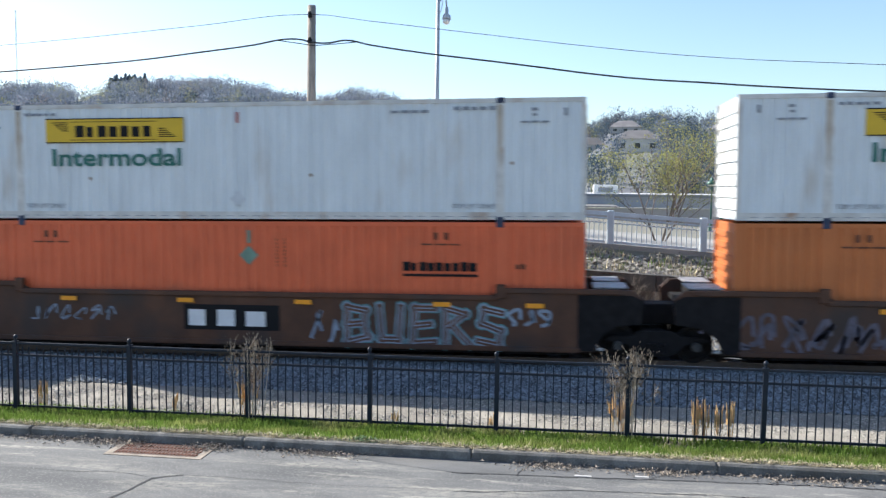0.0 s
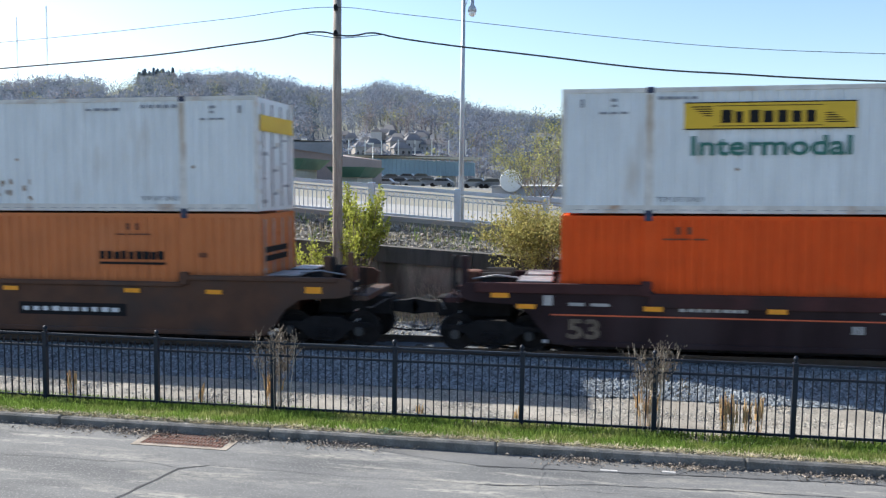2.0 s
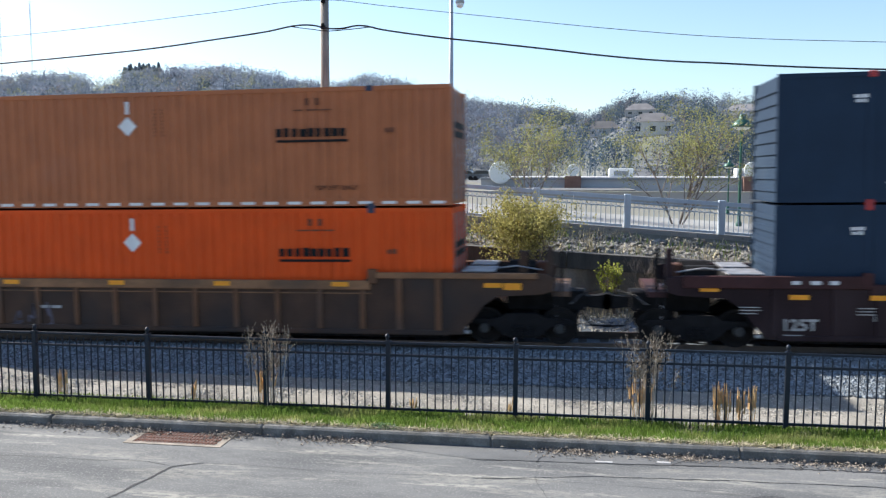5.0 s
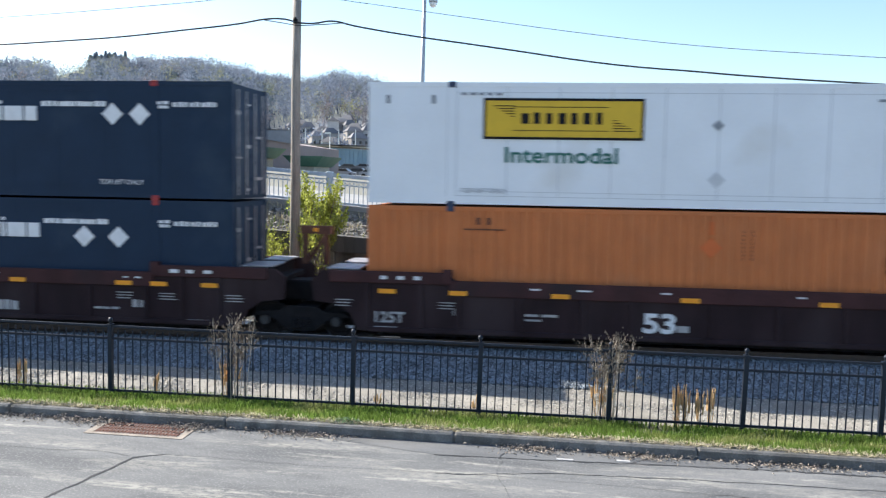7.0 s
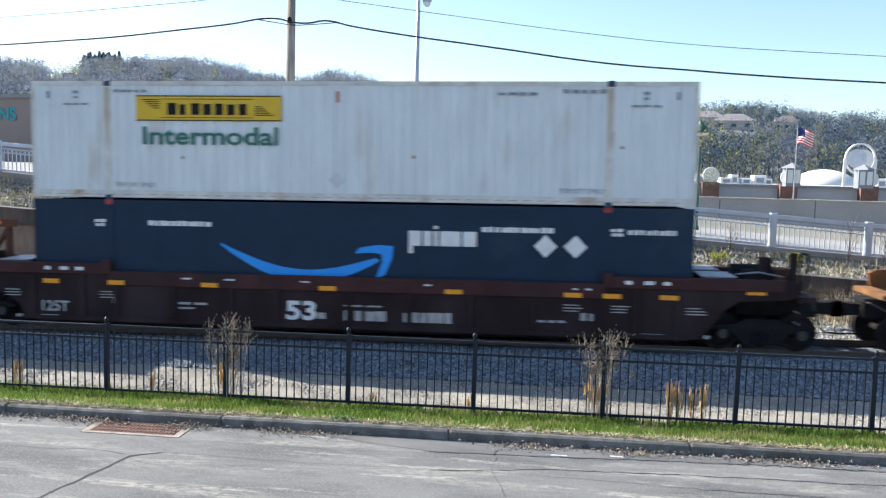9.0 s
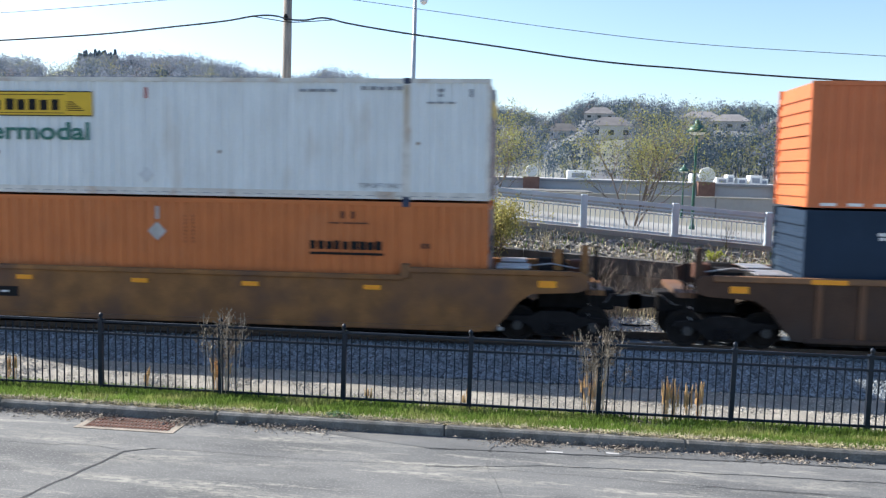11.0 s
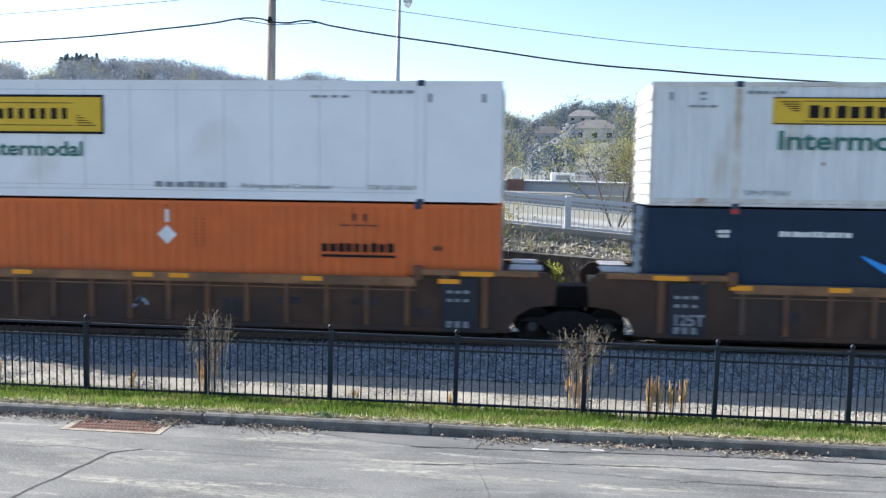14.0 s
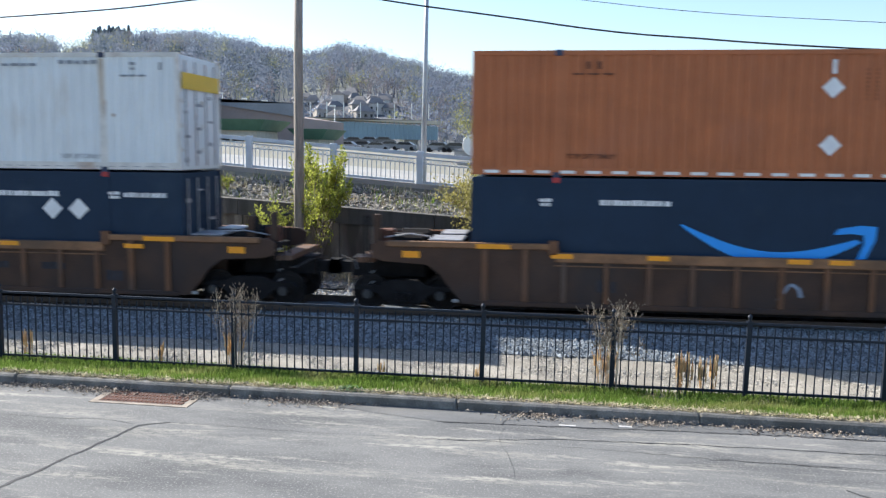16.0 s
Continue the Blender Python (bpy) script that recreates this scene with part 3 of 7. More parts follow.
def blades(name, n, x0, x1, y0, y1, h, material, label, category, seed, height, lean=0.35, w=0.006, patch=0.0):
    """Grass: narrow bent blades of two faces each."""
    rng = np.random.default_rng(seed)
    xs, ys = scatter(rng, n, x0, x1, y0, y1)
    if patch:
        keep = np.array([noise.noise((x * 0.9, y * 1.6, seed)) + rng.uniform(-0.4, 0.4) > -patch for x, y in zip(xs, ys)])
        xs, ys = xs[keep], ys[keep]
    n = len(xs)
    zs = np.array([height(x, y) for x, y in zip(xs, ys)])
    hh = h * rng.uniform(0.4, 1.15, n)
    a = rng.uniform(0, math.tau, n)
    l = lean * rng.uniform(0.2, 1.3, n) * hh
    b = rng.uniform(0, math.tau, n)
    ww = w * rng.uniform(0.6, 1.4, n)
    p = np.stack([xs, ys, zs], -1)
    side = np.stack([np.cos(a) * ww, np.sin(a) * ww, 0 * ww], -1)
    mid = p + np.stack([np.cos(b) * l * 0.35, np.sin(b) * l * 0.35, hh * 0.6], -1)
    tip = p + np.stack([np.cos(b) * l, np.sin(b) * l, hh], -1)
    v = np.stack([p - side, p + side, mid + side * 0.8, mid - side * 0.8, tip], 1)
    f = []
    for i in range(n):
        o = 5 * i
        f += [(o, o + 1, o + 2), (o, o + 2, o + 3), (o + 3, o + 2, o + 4)]
    return tagged(soup(name, v, np.array(f), material), label, category, kind="stuff")


def verge():
    g = G()
    nx = 120
    for j in range(7):
        for i in range(nx):
            x, y = -40 + 80 * i / (nx - 1), 10.6 + 2.0 * j / 6
            g.v.append((x, y, verge_z(y) + 0.025 * noise.noise((x * 2, y * 3, 1))))
    g.f = [(j * nx + i, j * nx + i + 1, (j + 1) * nx + i + 1, (j + 1) * nx + i) for j in range(6) for i in range(nx - 1)]
    solid("verge", g, M["soil"], "earth verge under the grass", "verge", "structure", True)
    blades("grass", 95000, -14, 9.5, 10.58, 12.35, 0.105, M["grass"], "short green spring grass with yellow patches on the verge", "grass", 5, lambda x, y: verge_z(y), patch=0.35)
    blades("dry_grass", 5000, -14, 9.5, 10.6, 12.6, 0.07, M["straw"], "dry straw-coloured grass among the green", "grass", 6, lambda x, y: verge_z(y), lean=1.6, w=0.004)
    blades("dry_edge_grass", 15000, -14, 9.5, 10.535, 10.66, 0.05, M["straw"], "matted dry grass hanging over the curb", "grass", 7, lambda x, y: 0.118, lean=2.6, w=0.005)
    rng = random.Random(8)
    g = G()
    heaps = ((-6.6, 0.5), (-5.75, 0.25), (-4.4, 0.2), (-3.0, 0.35), (0.0, 0.28), (1.3, 0.3), (3.1, 0.5), (-9.0, 0.8))
    for i in range(16000):
        x = rng.uniform(-13, 9) if i % 4 < 3 else rng.gauss(*rng.choice(heaps))
        y = 10.45 - abs(rng.gauss(0, 0.05 if i % 4 < 3 else 0.12)) if i % 2 else rng.gauss(10.62, 0.03)
        if i % 4 < 3 and i % 2 and noise.noise((x * 1.1, 0, 7)) < rng.uniform(0.0, 0.7) + (0.2 if x > -0.6 else 0):
            continue
        z = 0.006 + max(0, rng.gauss(0, 0.018)) if y < 10.45 else 0.126
        a, s, q = rng.uniform(0, 6.3), rng.uniform(0.008, 0.03), rng.choice((0.1, 0.15, 0.3, 0.6))
        dx, dy = math.cos(a) * s, math.sin(a) * s
        g.add([(x - dx, y - dy, z), (x + dy * q, y - dx * q, z + 0.012), (x + dx, y + dy, z + 0.006), (x - dy * q, y + dx * q, z + 0.02)], [(0, 1, 2, 3)])
    solid("leaf_litter", g, M["leaflitter"], "dead leaves and twigs gathered along the curb", "leaf litter", "stuff")


# ---- fence ----
FENCE_STEP = 1.85


def fence_xy(k):
    x = -0.805 + FENCE_STEP * k
    return x, 12.03 + 0.0145 * x


def fence():
    f = thing("fence", "black steel picket fence with ball finials on its posts", "fence")
    post, picket = G(), G()
    post.box(-0.032, 0.032, -0.032, 0.032, -0.2, 0.985)
    post.box(-0.04, 0.04, -0.04, 0.04, 0.985, 1.0)
    post = post.mesh("post", M["fence"])
    fin = G()
    fin.lathe([(0.012, 0), (0.03, 0.006), (0.014, 0.02), (0.03, 0.04), (0.036, 0.06), (0.028, 0.082), (0.006, 0.1)], (0, 0, 1.0), 10)
    fin = fin.mesh("finial", M["fence"], True)
    picket.box(-0.008, 0.008, -0.008, 0.008, -0.17, 0.895)
    picket.add([(-0.009, -0.009, 0.895), (0.009, -0.009, 0.895), (0.009, 0.009, 0.895), (-0.009, 0.009, 0.895), (0, 0, 0.925)], [(0, 1, 4), (1, 2, 4), (2, 3, 4), (3, 0, 4)])
    picket = picket.mesh("picket", M["fence"])
    rails = []
    for z, h in ((0.968, 0.016), (0.785, 0.016), (-0.008, 0.017)):
        g = G()
        g.box(0.03, FENCE_STEP - 0.03, -0.017, 0.017, z - h, z + h)
        rails.append(g.mesh("rail", M["fence"]))
    rnd = random.Random(3)
    for k in range(-10, 9):
        x, y = fence_xy(k)
        for nm, me in (("post", post), ("finial", fin)):
            part(nm, me, None, f).matrix_basis = pose(x, y, 0, rnd.uniform(-0.4, 0.4), rnd.uniform(-0.5, 0.5), 0)
        for me in rails:
            part("rail", me, None, f).matrix_basis = pose(x, y, 0, 0, 0, 0.83)
        for i in range(1, 16):
            u = i * FENCE_STEP / 16
            bent = 14 if (k == -1 and i in (10, 11)) else rnd.uniform(-0.5, 0.5)
            part("picket", picket, None, f).matrix_basis = pose(x + u, y + 0.0145 * u, 0, 0, bent if abs(bent) < 1 else 0.8, 0)


def weed(x, y, h, n, spread, seed, label, material, head, heads=True, z=-0.15):
    """A clump of dry stalks, with branching seed heads."""
    rnd = random.Random(seed)
    w = thing("dry_weed", label, "dry weed", pose(x, y, z), "dry weeds by the fence")
    g, s = G(), G()
    for i in range(n):
        a = rnd.uniform(0, math.tau)
        r = spread * rnd.random()
        bx, by = math.cos(a) * r * 0.6, math.sin(a) * r * 0.6
        hh = h * rnd.uniform(0.6, 1.05)
        tx, ty = math.cos(a) * r, math.sin(a) * r
        p = [(bx, by, 0), (bx * 0.5 + tx * 0.5 + rnd.uniform(-0.02, 0.02), (by + ty) / 2, hh * 0.5), (tx, ty, hh)]
        g.tube(p, 0.0042 if heads else 0.004, 4, 0.002)
        if heads:
            for j in range(26):
                u = rnd.uniform(0.72, 1.0)
                cx, cy, cz = bx + (tx - bx) * u + rnd.gauss(0, 0.07), by + (ty - by) * u + rnd.gauss(0, 0.07), hh * u + rnd.uniform(-0.05, 0.1)
                q = 0.012 * rnd.uniform(0.6, 1.5)
                s.add([(cx - q, cy, cz - q), (cx + q, cy, cz - q), (cx, cy + q, cz), (cx, cy - q * 0.3, cz + q * 1.6)], [(0, 1, 3), (1, 2, 3), (2, 0, 3), (0, 2, 1)])
                if j % 3 == 0:
                    g.tube([(bx + (tx - bx) * u * 0.9, by + (ty - by) * u * 0.9, hh * u * 0.9), (cx, cy, cz)], 0.0015, 3)
        else:
            s.tube([(tx, ty, hh * 0.66), (tx * 1.1, ty * 1.1, hh * 0.85), (tx * 1.35, ty * 1.3, hh * 1.06)], 0.016, 5, 0.003)
    tagged(part("stalk", g, M[material], w, "dry stalk"), kind="stuff")
    tagged(part("seed_head", s, M[head], w, "dry seed head"), kind="stuff")


def weeds():
    for k, seed in ((-2, 1), (1, 2)):
        x, y = fence_xy(k)
        weed(x + 0.0, y + 0.12, 1.28, 27, 0.42, seed, "tall dry brown weed with branched seed heads beside a fence post", "stalk", "seed")
        weed(x - 0.1, y + 0.25, 0.62, 26, 0.16, seed + 9, "clump of dry straw-coloured grass beside a fence post", "golden", "golden", False)
    x, y = fence_xy(1)
    for dx, h, n in ((1.0, 0.62, 26), (1.12, 0.6, 22), (1.3, 0.55, 16), (1.47, 0.62, 14), (0.02, 0.28, 5)):
        weed(x + dx, y + 0.35, h, n, 0.07, int(dx * 100), "tuft of tall golden grass with feathery heads", "golden", "golden", False, -0.2)
    for dx, h in ((-5.85, 0.42), (-8.1, 0.5), (-8.0, 0.45), (-2.35, 0.3), (-0.9, 0.35)):
        weed(dx, 12.35, h, 8, 0.06, int(abs(dx) * 50), "tuft of dry golden grass behind the fence", "golden", "golden", False, -0.2)

    # a low leafy weed at the curb
    rnd = random.Random(33)
    w = thing("leafy_weed", "low dark green leafy weed growing over the curb", "weed", pose(-2.42, 10.62, 0.11))
    g = G()
    for i in range(420):
        a, r = rnd.uniform(0, 6.3), rnd.random() ** 0.6
        x, y, z = math.cos(a) * r * 0.3, math.sin(a) * r * 0.1, rnd.uniform(0.01, 0.1) * (1.1 - r)
        s, b = rnd.uniform(0.012, 0.022), rnd.uniform(0, 6.3)
        u, v = Vector((math.cos(b), math.sin(b), rnd.uniform(-0.4, 0.4))) * s, Vector((-math.sin(b), math.cos(b), rnd.uniform(-0.4, 0.4))) * s * 0.8
        p = Vector((x, y, z))
        g.add([p - u, p + v, p + u, p - v], [(0, 1, 2, 3)])
    tagged(part("leaf", g, M["clover"], w), kind="stuff")


# ---- track ----
TRACK_Y = 21.3
RAIL_Z = -0.7


def track():
    strip("gravel_strip", 12.4, 18.3, -40, 40, M["gravel"], "pale gravel strip beside the ballast", "gravel", 0.02, 0.4, 0.2, 0.03)
    strip("ballast_bed", 17.75, 25.0, -40, 40, M["ballast"], "grey crushed stone ballast bed", "ballast", 0.03, 0.4, 0.2, 0.05)
    stones("gravel_stones", 46000, -16, 13, 14.4, 17.8, 0.027, M["palestone"], "loose pale gravel stones", 11, lambda x, y: ground_z(x, y) + 0.012)
    stones("ballast_stones", 50000, -17, 14, 17.55, 20.3, 0.055, M["stone"], "loose grey ballast stones beside the track", 12, lambda x, y: ground_z(x, y) + 0.03)
    stones("far_ballast_stones", 9000, -17, 16, 22.3, 26.2, 0.05, M["palestone"], "pale stones beyond the track", 13, lambda x, y: ground_z(x, y) + 0.03)
    t = thing("railway_track", "steel railway track on dark timber ties", "railway track", kind="structure")
    tie = G()
    tie.chamfer(-1.3, 1.3, -0.115, 0.115, -0.2, 0, 0.015)
    tie = tie.mesh("tie", M["tie"])
    for i in range(110):
        part("tie", tie, None, t).matrix_basis = pose(-30 + i * 0.55, TRACK_Y, RAIL_Z - 0.17 + climb(-30 + i * 0.55), 0, 0, 90)
    for s in (-0.7525, 0.7525):
        g = G()
        prof = [(-0.07, -0.17), (0.07, -0.17), (0.07, -0.155), (0.012, -0.13), (0.012, -0.04), (0.036, -0.035), (0.036, 0), (-0.036, 0), (-0.036, -0.035), (-0.012, -0.04), (-0.012, -0.13), (-0.07, -0.155)]
        n = len(prof)
        stops = (-300, LEVEL_X - 30, LEVEL_X + 30, 300)
        v = [(x, TRACK_Y + s + a, RAIL_Z + b + climb(x)) for x in stops for a, b in prof]
        g.add(v, [tuple(range(n)), tuple(range(4 * n - 1, 3 * n - 1, -1))] + [(i + k * n, (i + 1) % n + k * n, (i + 1) % n + n + k * n, i + n + k * n) for k in range(3) for i in range(n)])
        part("rail", g, M["steel"], t, "worn steel rail")


# ---- bank behind the track ----
def retaining_wall():
    w = thing("retaining_wall", "dark stained concrete retaining wall with a heavy cap and buttresses", "wall", kind="structure")
    xs = [-45 + 3.2 * i for i in range(28)]
    for a, b in zip(xs, xs[1:]):
        za, zb = bank_top(a), bank_top(b)
        for y0, y1, t0, t1 in ((26.3, 26.8, 0.0, -0.5), (26.45, 26.8, -0.5, None)):
            lo = lambda z: -1.2 if t1 is None else z + t1
            g = G()
            e = b - 0.02
            g.add([(a, y0, lo(za)), (e, y0, lo(zb)), (e, y1, lo(zb)), (a, y1, lo(za)), (a, y0, za + t0), (e, y0, zb + t0), (e, y1, zb + t0), (a, y1, za + t0)],
                  [(0, 3, 2, 1), (4, 5, 6, 7), (0, 1, 5, 4), (1, 2, 6, 5), (2, 3, 7, 6), (3, 0, 4, 7)])
            part("cap" if t1 is not None else "panel", g, M["wallcap"] if t1 is not None else M["wallbody"], w)
        part("buttress", G().box(a - 0.12, a + 0.12, 26.34, 26.5, -1.2, za - 0.52), M["wallbody"], w)
    return w


def riprap():
    b = thing("riprap_bank", "bank of loose grey broken rocks below the upper road", "rock bank", kind="structure")
    strip("bank_soil", 26.7, 29.2, -34, 26, M["soil"], "soil under the rock bank", "soil", 0.03, 0.5, 0.25, 0.06)
    rnd = random.Random(21)
    rocks = []
    for i in range(7):
        g = G()
        g.lathe([(0.25, -0.6), (0.8, -0.35), (1.0, 0.1), (0.7, 0.5), (0.2, 0.7)], (0, 0, 0), 6)
        g.v = [(x * rnd.uniform(0.75, 1.2), y * rnd.uniform(0.75, 1.2), z * rnd.uniform(0.7, 1.15)) for x, y, z in g.v]
        rocks.append(g.mesh("rock", M["riprock"]))
    for i in range(300):
        x, y = rnd.uniform(-14, 9), rnd.uniform(26.9, 29.0)
        r = rnd.uniform(0.06, 0.11)
        ob = part("rock", rocks[i % 7], None, b)
        ob.matrix_basis = pose(x, y, ground_z(x, y) + 0.05 + 0.3 * r, rnd.uniform(-30, 30), rnd.uniform(-30, 30), rnd.uniform(0, 360)) @ Matrix.Diagonal((r, r * 0.9, r * 0.75, 1))
    stones("riprap", 24000, -34, 22, 26.85, 29.15, 0.075, M["riprap"], "loose broken grey rocks on the bank", 22, lambda x, y: ground_z(x, y) + 0.02)


def brush():
    for i, (x0, x1) in enumerate(((-24, -12.5), (-9.5, -7.8), (-5.0, -2.5), (1.6, 12))):
        blades("dry_brush", int((x1 - x0) * 230), x0, x1, 25.5, 26.25, 1.0, M["stalk"], "dry brown brush and stalks below the retaining wall", "brush", 50 + i, ground_z, lean=0.5, w=0.008, patch=0.15)


def railing():
    """Bridge railing of panels between posts, following the falling road."""
    r = thing("road_railing", "pale galvanised steel railing with posts and patterned panels", "railing")
    step = 3.05
    post = G()
    post.chamfer(-1.12, 0.05, -0.1, 0.1, -0.11, 0.11, 0.02)
    post = post.mesh("post", M["railing"])
    slim = G()
    slim.box(-0.013, 0.013, -0.012, 0.012, 0, 0.62)
    slim = slim.mesh("baluster", M["railing"])
    ring = G()
    for i in range(10):
        a = i * math.tau / 10
        ring.v += [(math.cos(a) * rr, d, math.sin(a) * rr) for rr in (0.075, 0.055) for d in (-0.012, 0.012)]
        o, p = 4 * i, 4 * ((i + 1) % 10)
        ring.f += [(o, o + 1, p + 1, p), (o + 2, p + 2, p + 3, o + 3), (o, p, p + 2, o + 2), (o + 1, o + 3, p + 3, p + 1)]
    ring = ring.mesh("ring", M["railing"])
    slope = math.degrees(math.atan(0.0655))
    long = []
    for z0, z1, d in ((-0.13, 0.0, 0.07), (-0.24, -0.2, 0.04), (-0.4, -0.37, 0.03), (-1.06, -0.98, 0.05)):
        g = G()
        g.box(0.1, step - 0.1, -d, d, z0, z1)
        long.append(g.mesh("bar", M["railing"]))
    for k in range(-11, 7):
        x = 1.76 + k * step
        z = 2.68 - 0.0655 * (x - 1.8)
        part("post", post, None, r).matrix_basis = pose(x, 29.2, z) @ pose(0, 0, 0, 0, -90, 0)
        base = pose(x, 29.2, z, 0, slope, 0)
        for me in long:
            part("bar", me, None, r).matrix_basis = base
        for i in range(17):
            u = 0.22 + i * (step - 0.44) / 16
            part("baluster", slim, None, r).matrix_basis = pose(x + u, 29.2, z - 1.02 - 0.0655 * u)
            if -8 < k < 5 and i < 16:
                part("ring", ring, None, r).matrix_basis = pose(x + u + 0.08, 29.2, z - 0.305 - 0.0655 * (u + 0.08))


def road():
    g = G()
    xs = [-40 + 4 * i for i in range(19)]
    for x in xs:
        g.v += [(x, 29.05, deck(x) + 0.02), (x, 39, deck(x) + 0.02), (x, 29.05, deck(x) - 0.4), (x, 39, deck(x) - 0.4)]
    for i in range(len(xs) - 1):
        o = 4 * i
        g.f += [(o, o + 4, o + 5, o + 1), (o, o + 2, o + 6, o + 4)]
    solid("upper_road", g, M["pale_road"], "pale concrete road above the rock bank", "road", "structure")


# ---- poles, wires and lamps ----
def utility_pole():
    p = thing("utility_pole", "tall weathered timber utility pole behind the track", "utility pole", pose(-7.35, 24.8, 0))
    g = G()
    g.tube([(0.03, 0, -1.0), (0.02, 0, 3), (-0.01, 0, 6), (0, 0, 8.75)], 0.155, 12, 0.12)
    part("shaft", g, M["wood"], p, "", True)
    g = G()
    for z in (7.68, 8.43):
        g.box(-0.05, 0.05, -0.22, -0.1, z - 0.06, z + 0.06)
        g.lathe([(0.03, 0), (0.05, 0.03), (0.05, 0.08), (0.03, 0.11)], (0, -0.2, z), 8)
    part("insulator", g, M["under"], p, "dark insulator clamp")


def wire(name, pts, r, label):
    cu = bpy.data.curves.new(name, "CURVE")
    cu.dimensions, cu.bevel_depth, cu.bevel_resolution = "3D", r, 1
    sp = cu.splines.new("BEZIER")
    sp.bezier_points.add(len(pts) - 1)
    for b, (x, z) in zip(sp.bezier_points, pts):
        b.co = (x, 24.6, z)
        b.handle_left_type = b.handle_right_type = "AUTO"
    cu.materials.append(M["cable"])
    dg = bpy.context.evaluated_depsgraph_get
    ob = new(name, cu)
    me = bpy.data.meshes.new_from_object(ob.evaluated_get(dg()))
    bpy.data.objects.remove(ob)
    tagged(new(name, me), label, "cable", "overhead cables")


def wires():
    wire("overhead_cable", [(-45, 5.2), (-30, 6.05), (-18.3, 6.78), (-14.5, 7.03), (-12.7, 7.17), (-10.8, 7.38), (-9.1, 7.58), (-8.1, 7.74), (-7.65, 7.73), (-7.25, 7.64), (-6.8, 7.62), (-6.25, 7.69), (-5.54, 7.55), (-4, 7.31), (-2.2, 7.08), (-0.8, 6.9), (0.93, 6.67), (2.4, 6.52), (3.96, 6.42), (5.4, 6.32), (8.5, 6.17), (20, 5.85), (45, 5.5)], 0.026, "thick black bundled overhead cable")
    wire("overhead_cable", [(-8.4, 7.72), (-7.7, 7.62), (-7.25, 7.56), (-6.7, 7.58), (-5.9, 7.64)], 0.014, "slack black cable loop at the pole")
    wire("overhead_wire", [(-45, 6.3), (-30, 6.9), (-18.3, 7.59), (-14.45, 7.86), (-10.8, 8.17), (-7.35, 8.45), (-5.5, 8.23), (-2.26, 7.82), (0.91, 7.43), (3.94, 7.13), (7.5, 6.93), (22, 6.4), (45, 6.1)], 0.009, "thin dark overhead wire")


def street_lamp():
    x, y = -4.26, 29.5
    p = thing("street_lamp", "tall grey steel street lamp with a curved arm and bell lamp", "street lamp", pose(x, y, 0))
    g = G()
    g.tube([(0, 0, 1.9), (0, 0, 6), (0, 0, 10.2)], 0.1, 12, 0.06)
    part("post", g, M["greylamp"], p, "", True)
    g = G()
    g.tube([(0, 0, 9.55), (0.06, 0, 9.85), (0.18, 0, 9.98), (0.27, 0, 9.9), (0.3, 0, 9.65)], 0.028, 8)
    g.tube([(0, 0, 9.3), (0.1, 0, 9.5), (0.16, 0, 9.75), (0.12, 0, 9.93)], 0.015, 6)
    part("arm", g, M["greylamp"], p, "curved arm", True)
    g = G()
    g.lathe([(0.03, 0.42), (0.06, 0.38), (0.07, 0.2), (0.13, 0.12), (0.16, 0.0), (0.14, -0.02)], (0.3, 0, 9.22), 12)
    part("shade", g, M["greylamp"], p, "bell-shaped shade", True)
    g = G()
    g.lathe([(0.13, 0.0), (0.12, -0.1), (0.05, -0.16)], (0.3, 0, 9.2), 12)
    part("globe", g, M["lens"], p, "frosted globe", True)


def park_lamp(az, el, y, base, s=1.0, label="dark green park lamp with a bell-shaped hood"):
    top = place(az, el, y)
    p = thing("park_lamp", label, "street lamp", pose(top.x, top.y, 0), "green park lamps")
    g = G()
    g.tube([(0, 0, base), (0, 0, top.z - 0.1)], 0.07 * s, 8, 0.05 * s)
    g.lathe([(0.14 * s, 0), (0.12 * s, 0.5), (0.08 * s, 0.6)], (0, 0, base), 8)
    part("post", g, M["greenlamp"], p)
    g = G()
    g.lathe([(0.05 * s, 0.42 * s), (0.1 * s, 0.36 * s), (0.12 * s, 0.22 * s), (0.3 * s, 0.12 * s), (0.42 * s, -0.06 * s), (0.4 * s, -0.1 * s)], (0, 0, top.z), 14)
    part("hood", g, M["greenlamp"], p, "bell-shaped hood", True)
    g = G()
    g.lathe([(0.34 * s, -0.1 * s), (0.28 * s, -0.18 * s), (0.1 * s, -0.22 * s)], (0, 0, top.z), 12)
    part("globe", g, M["lens"], p, "frosted globe", True)


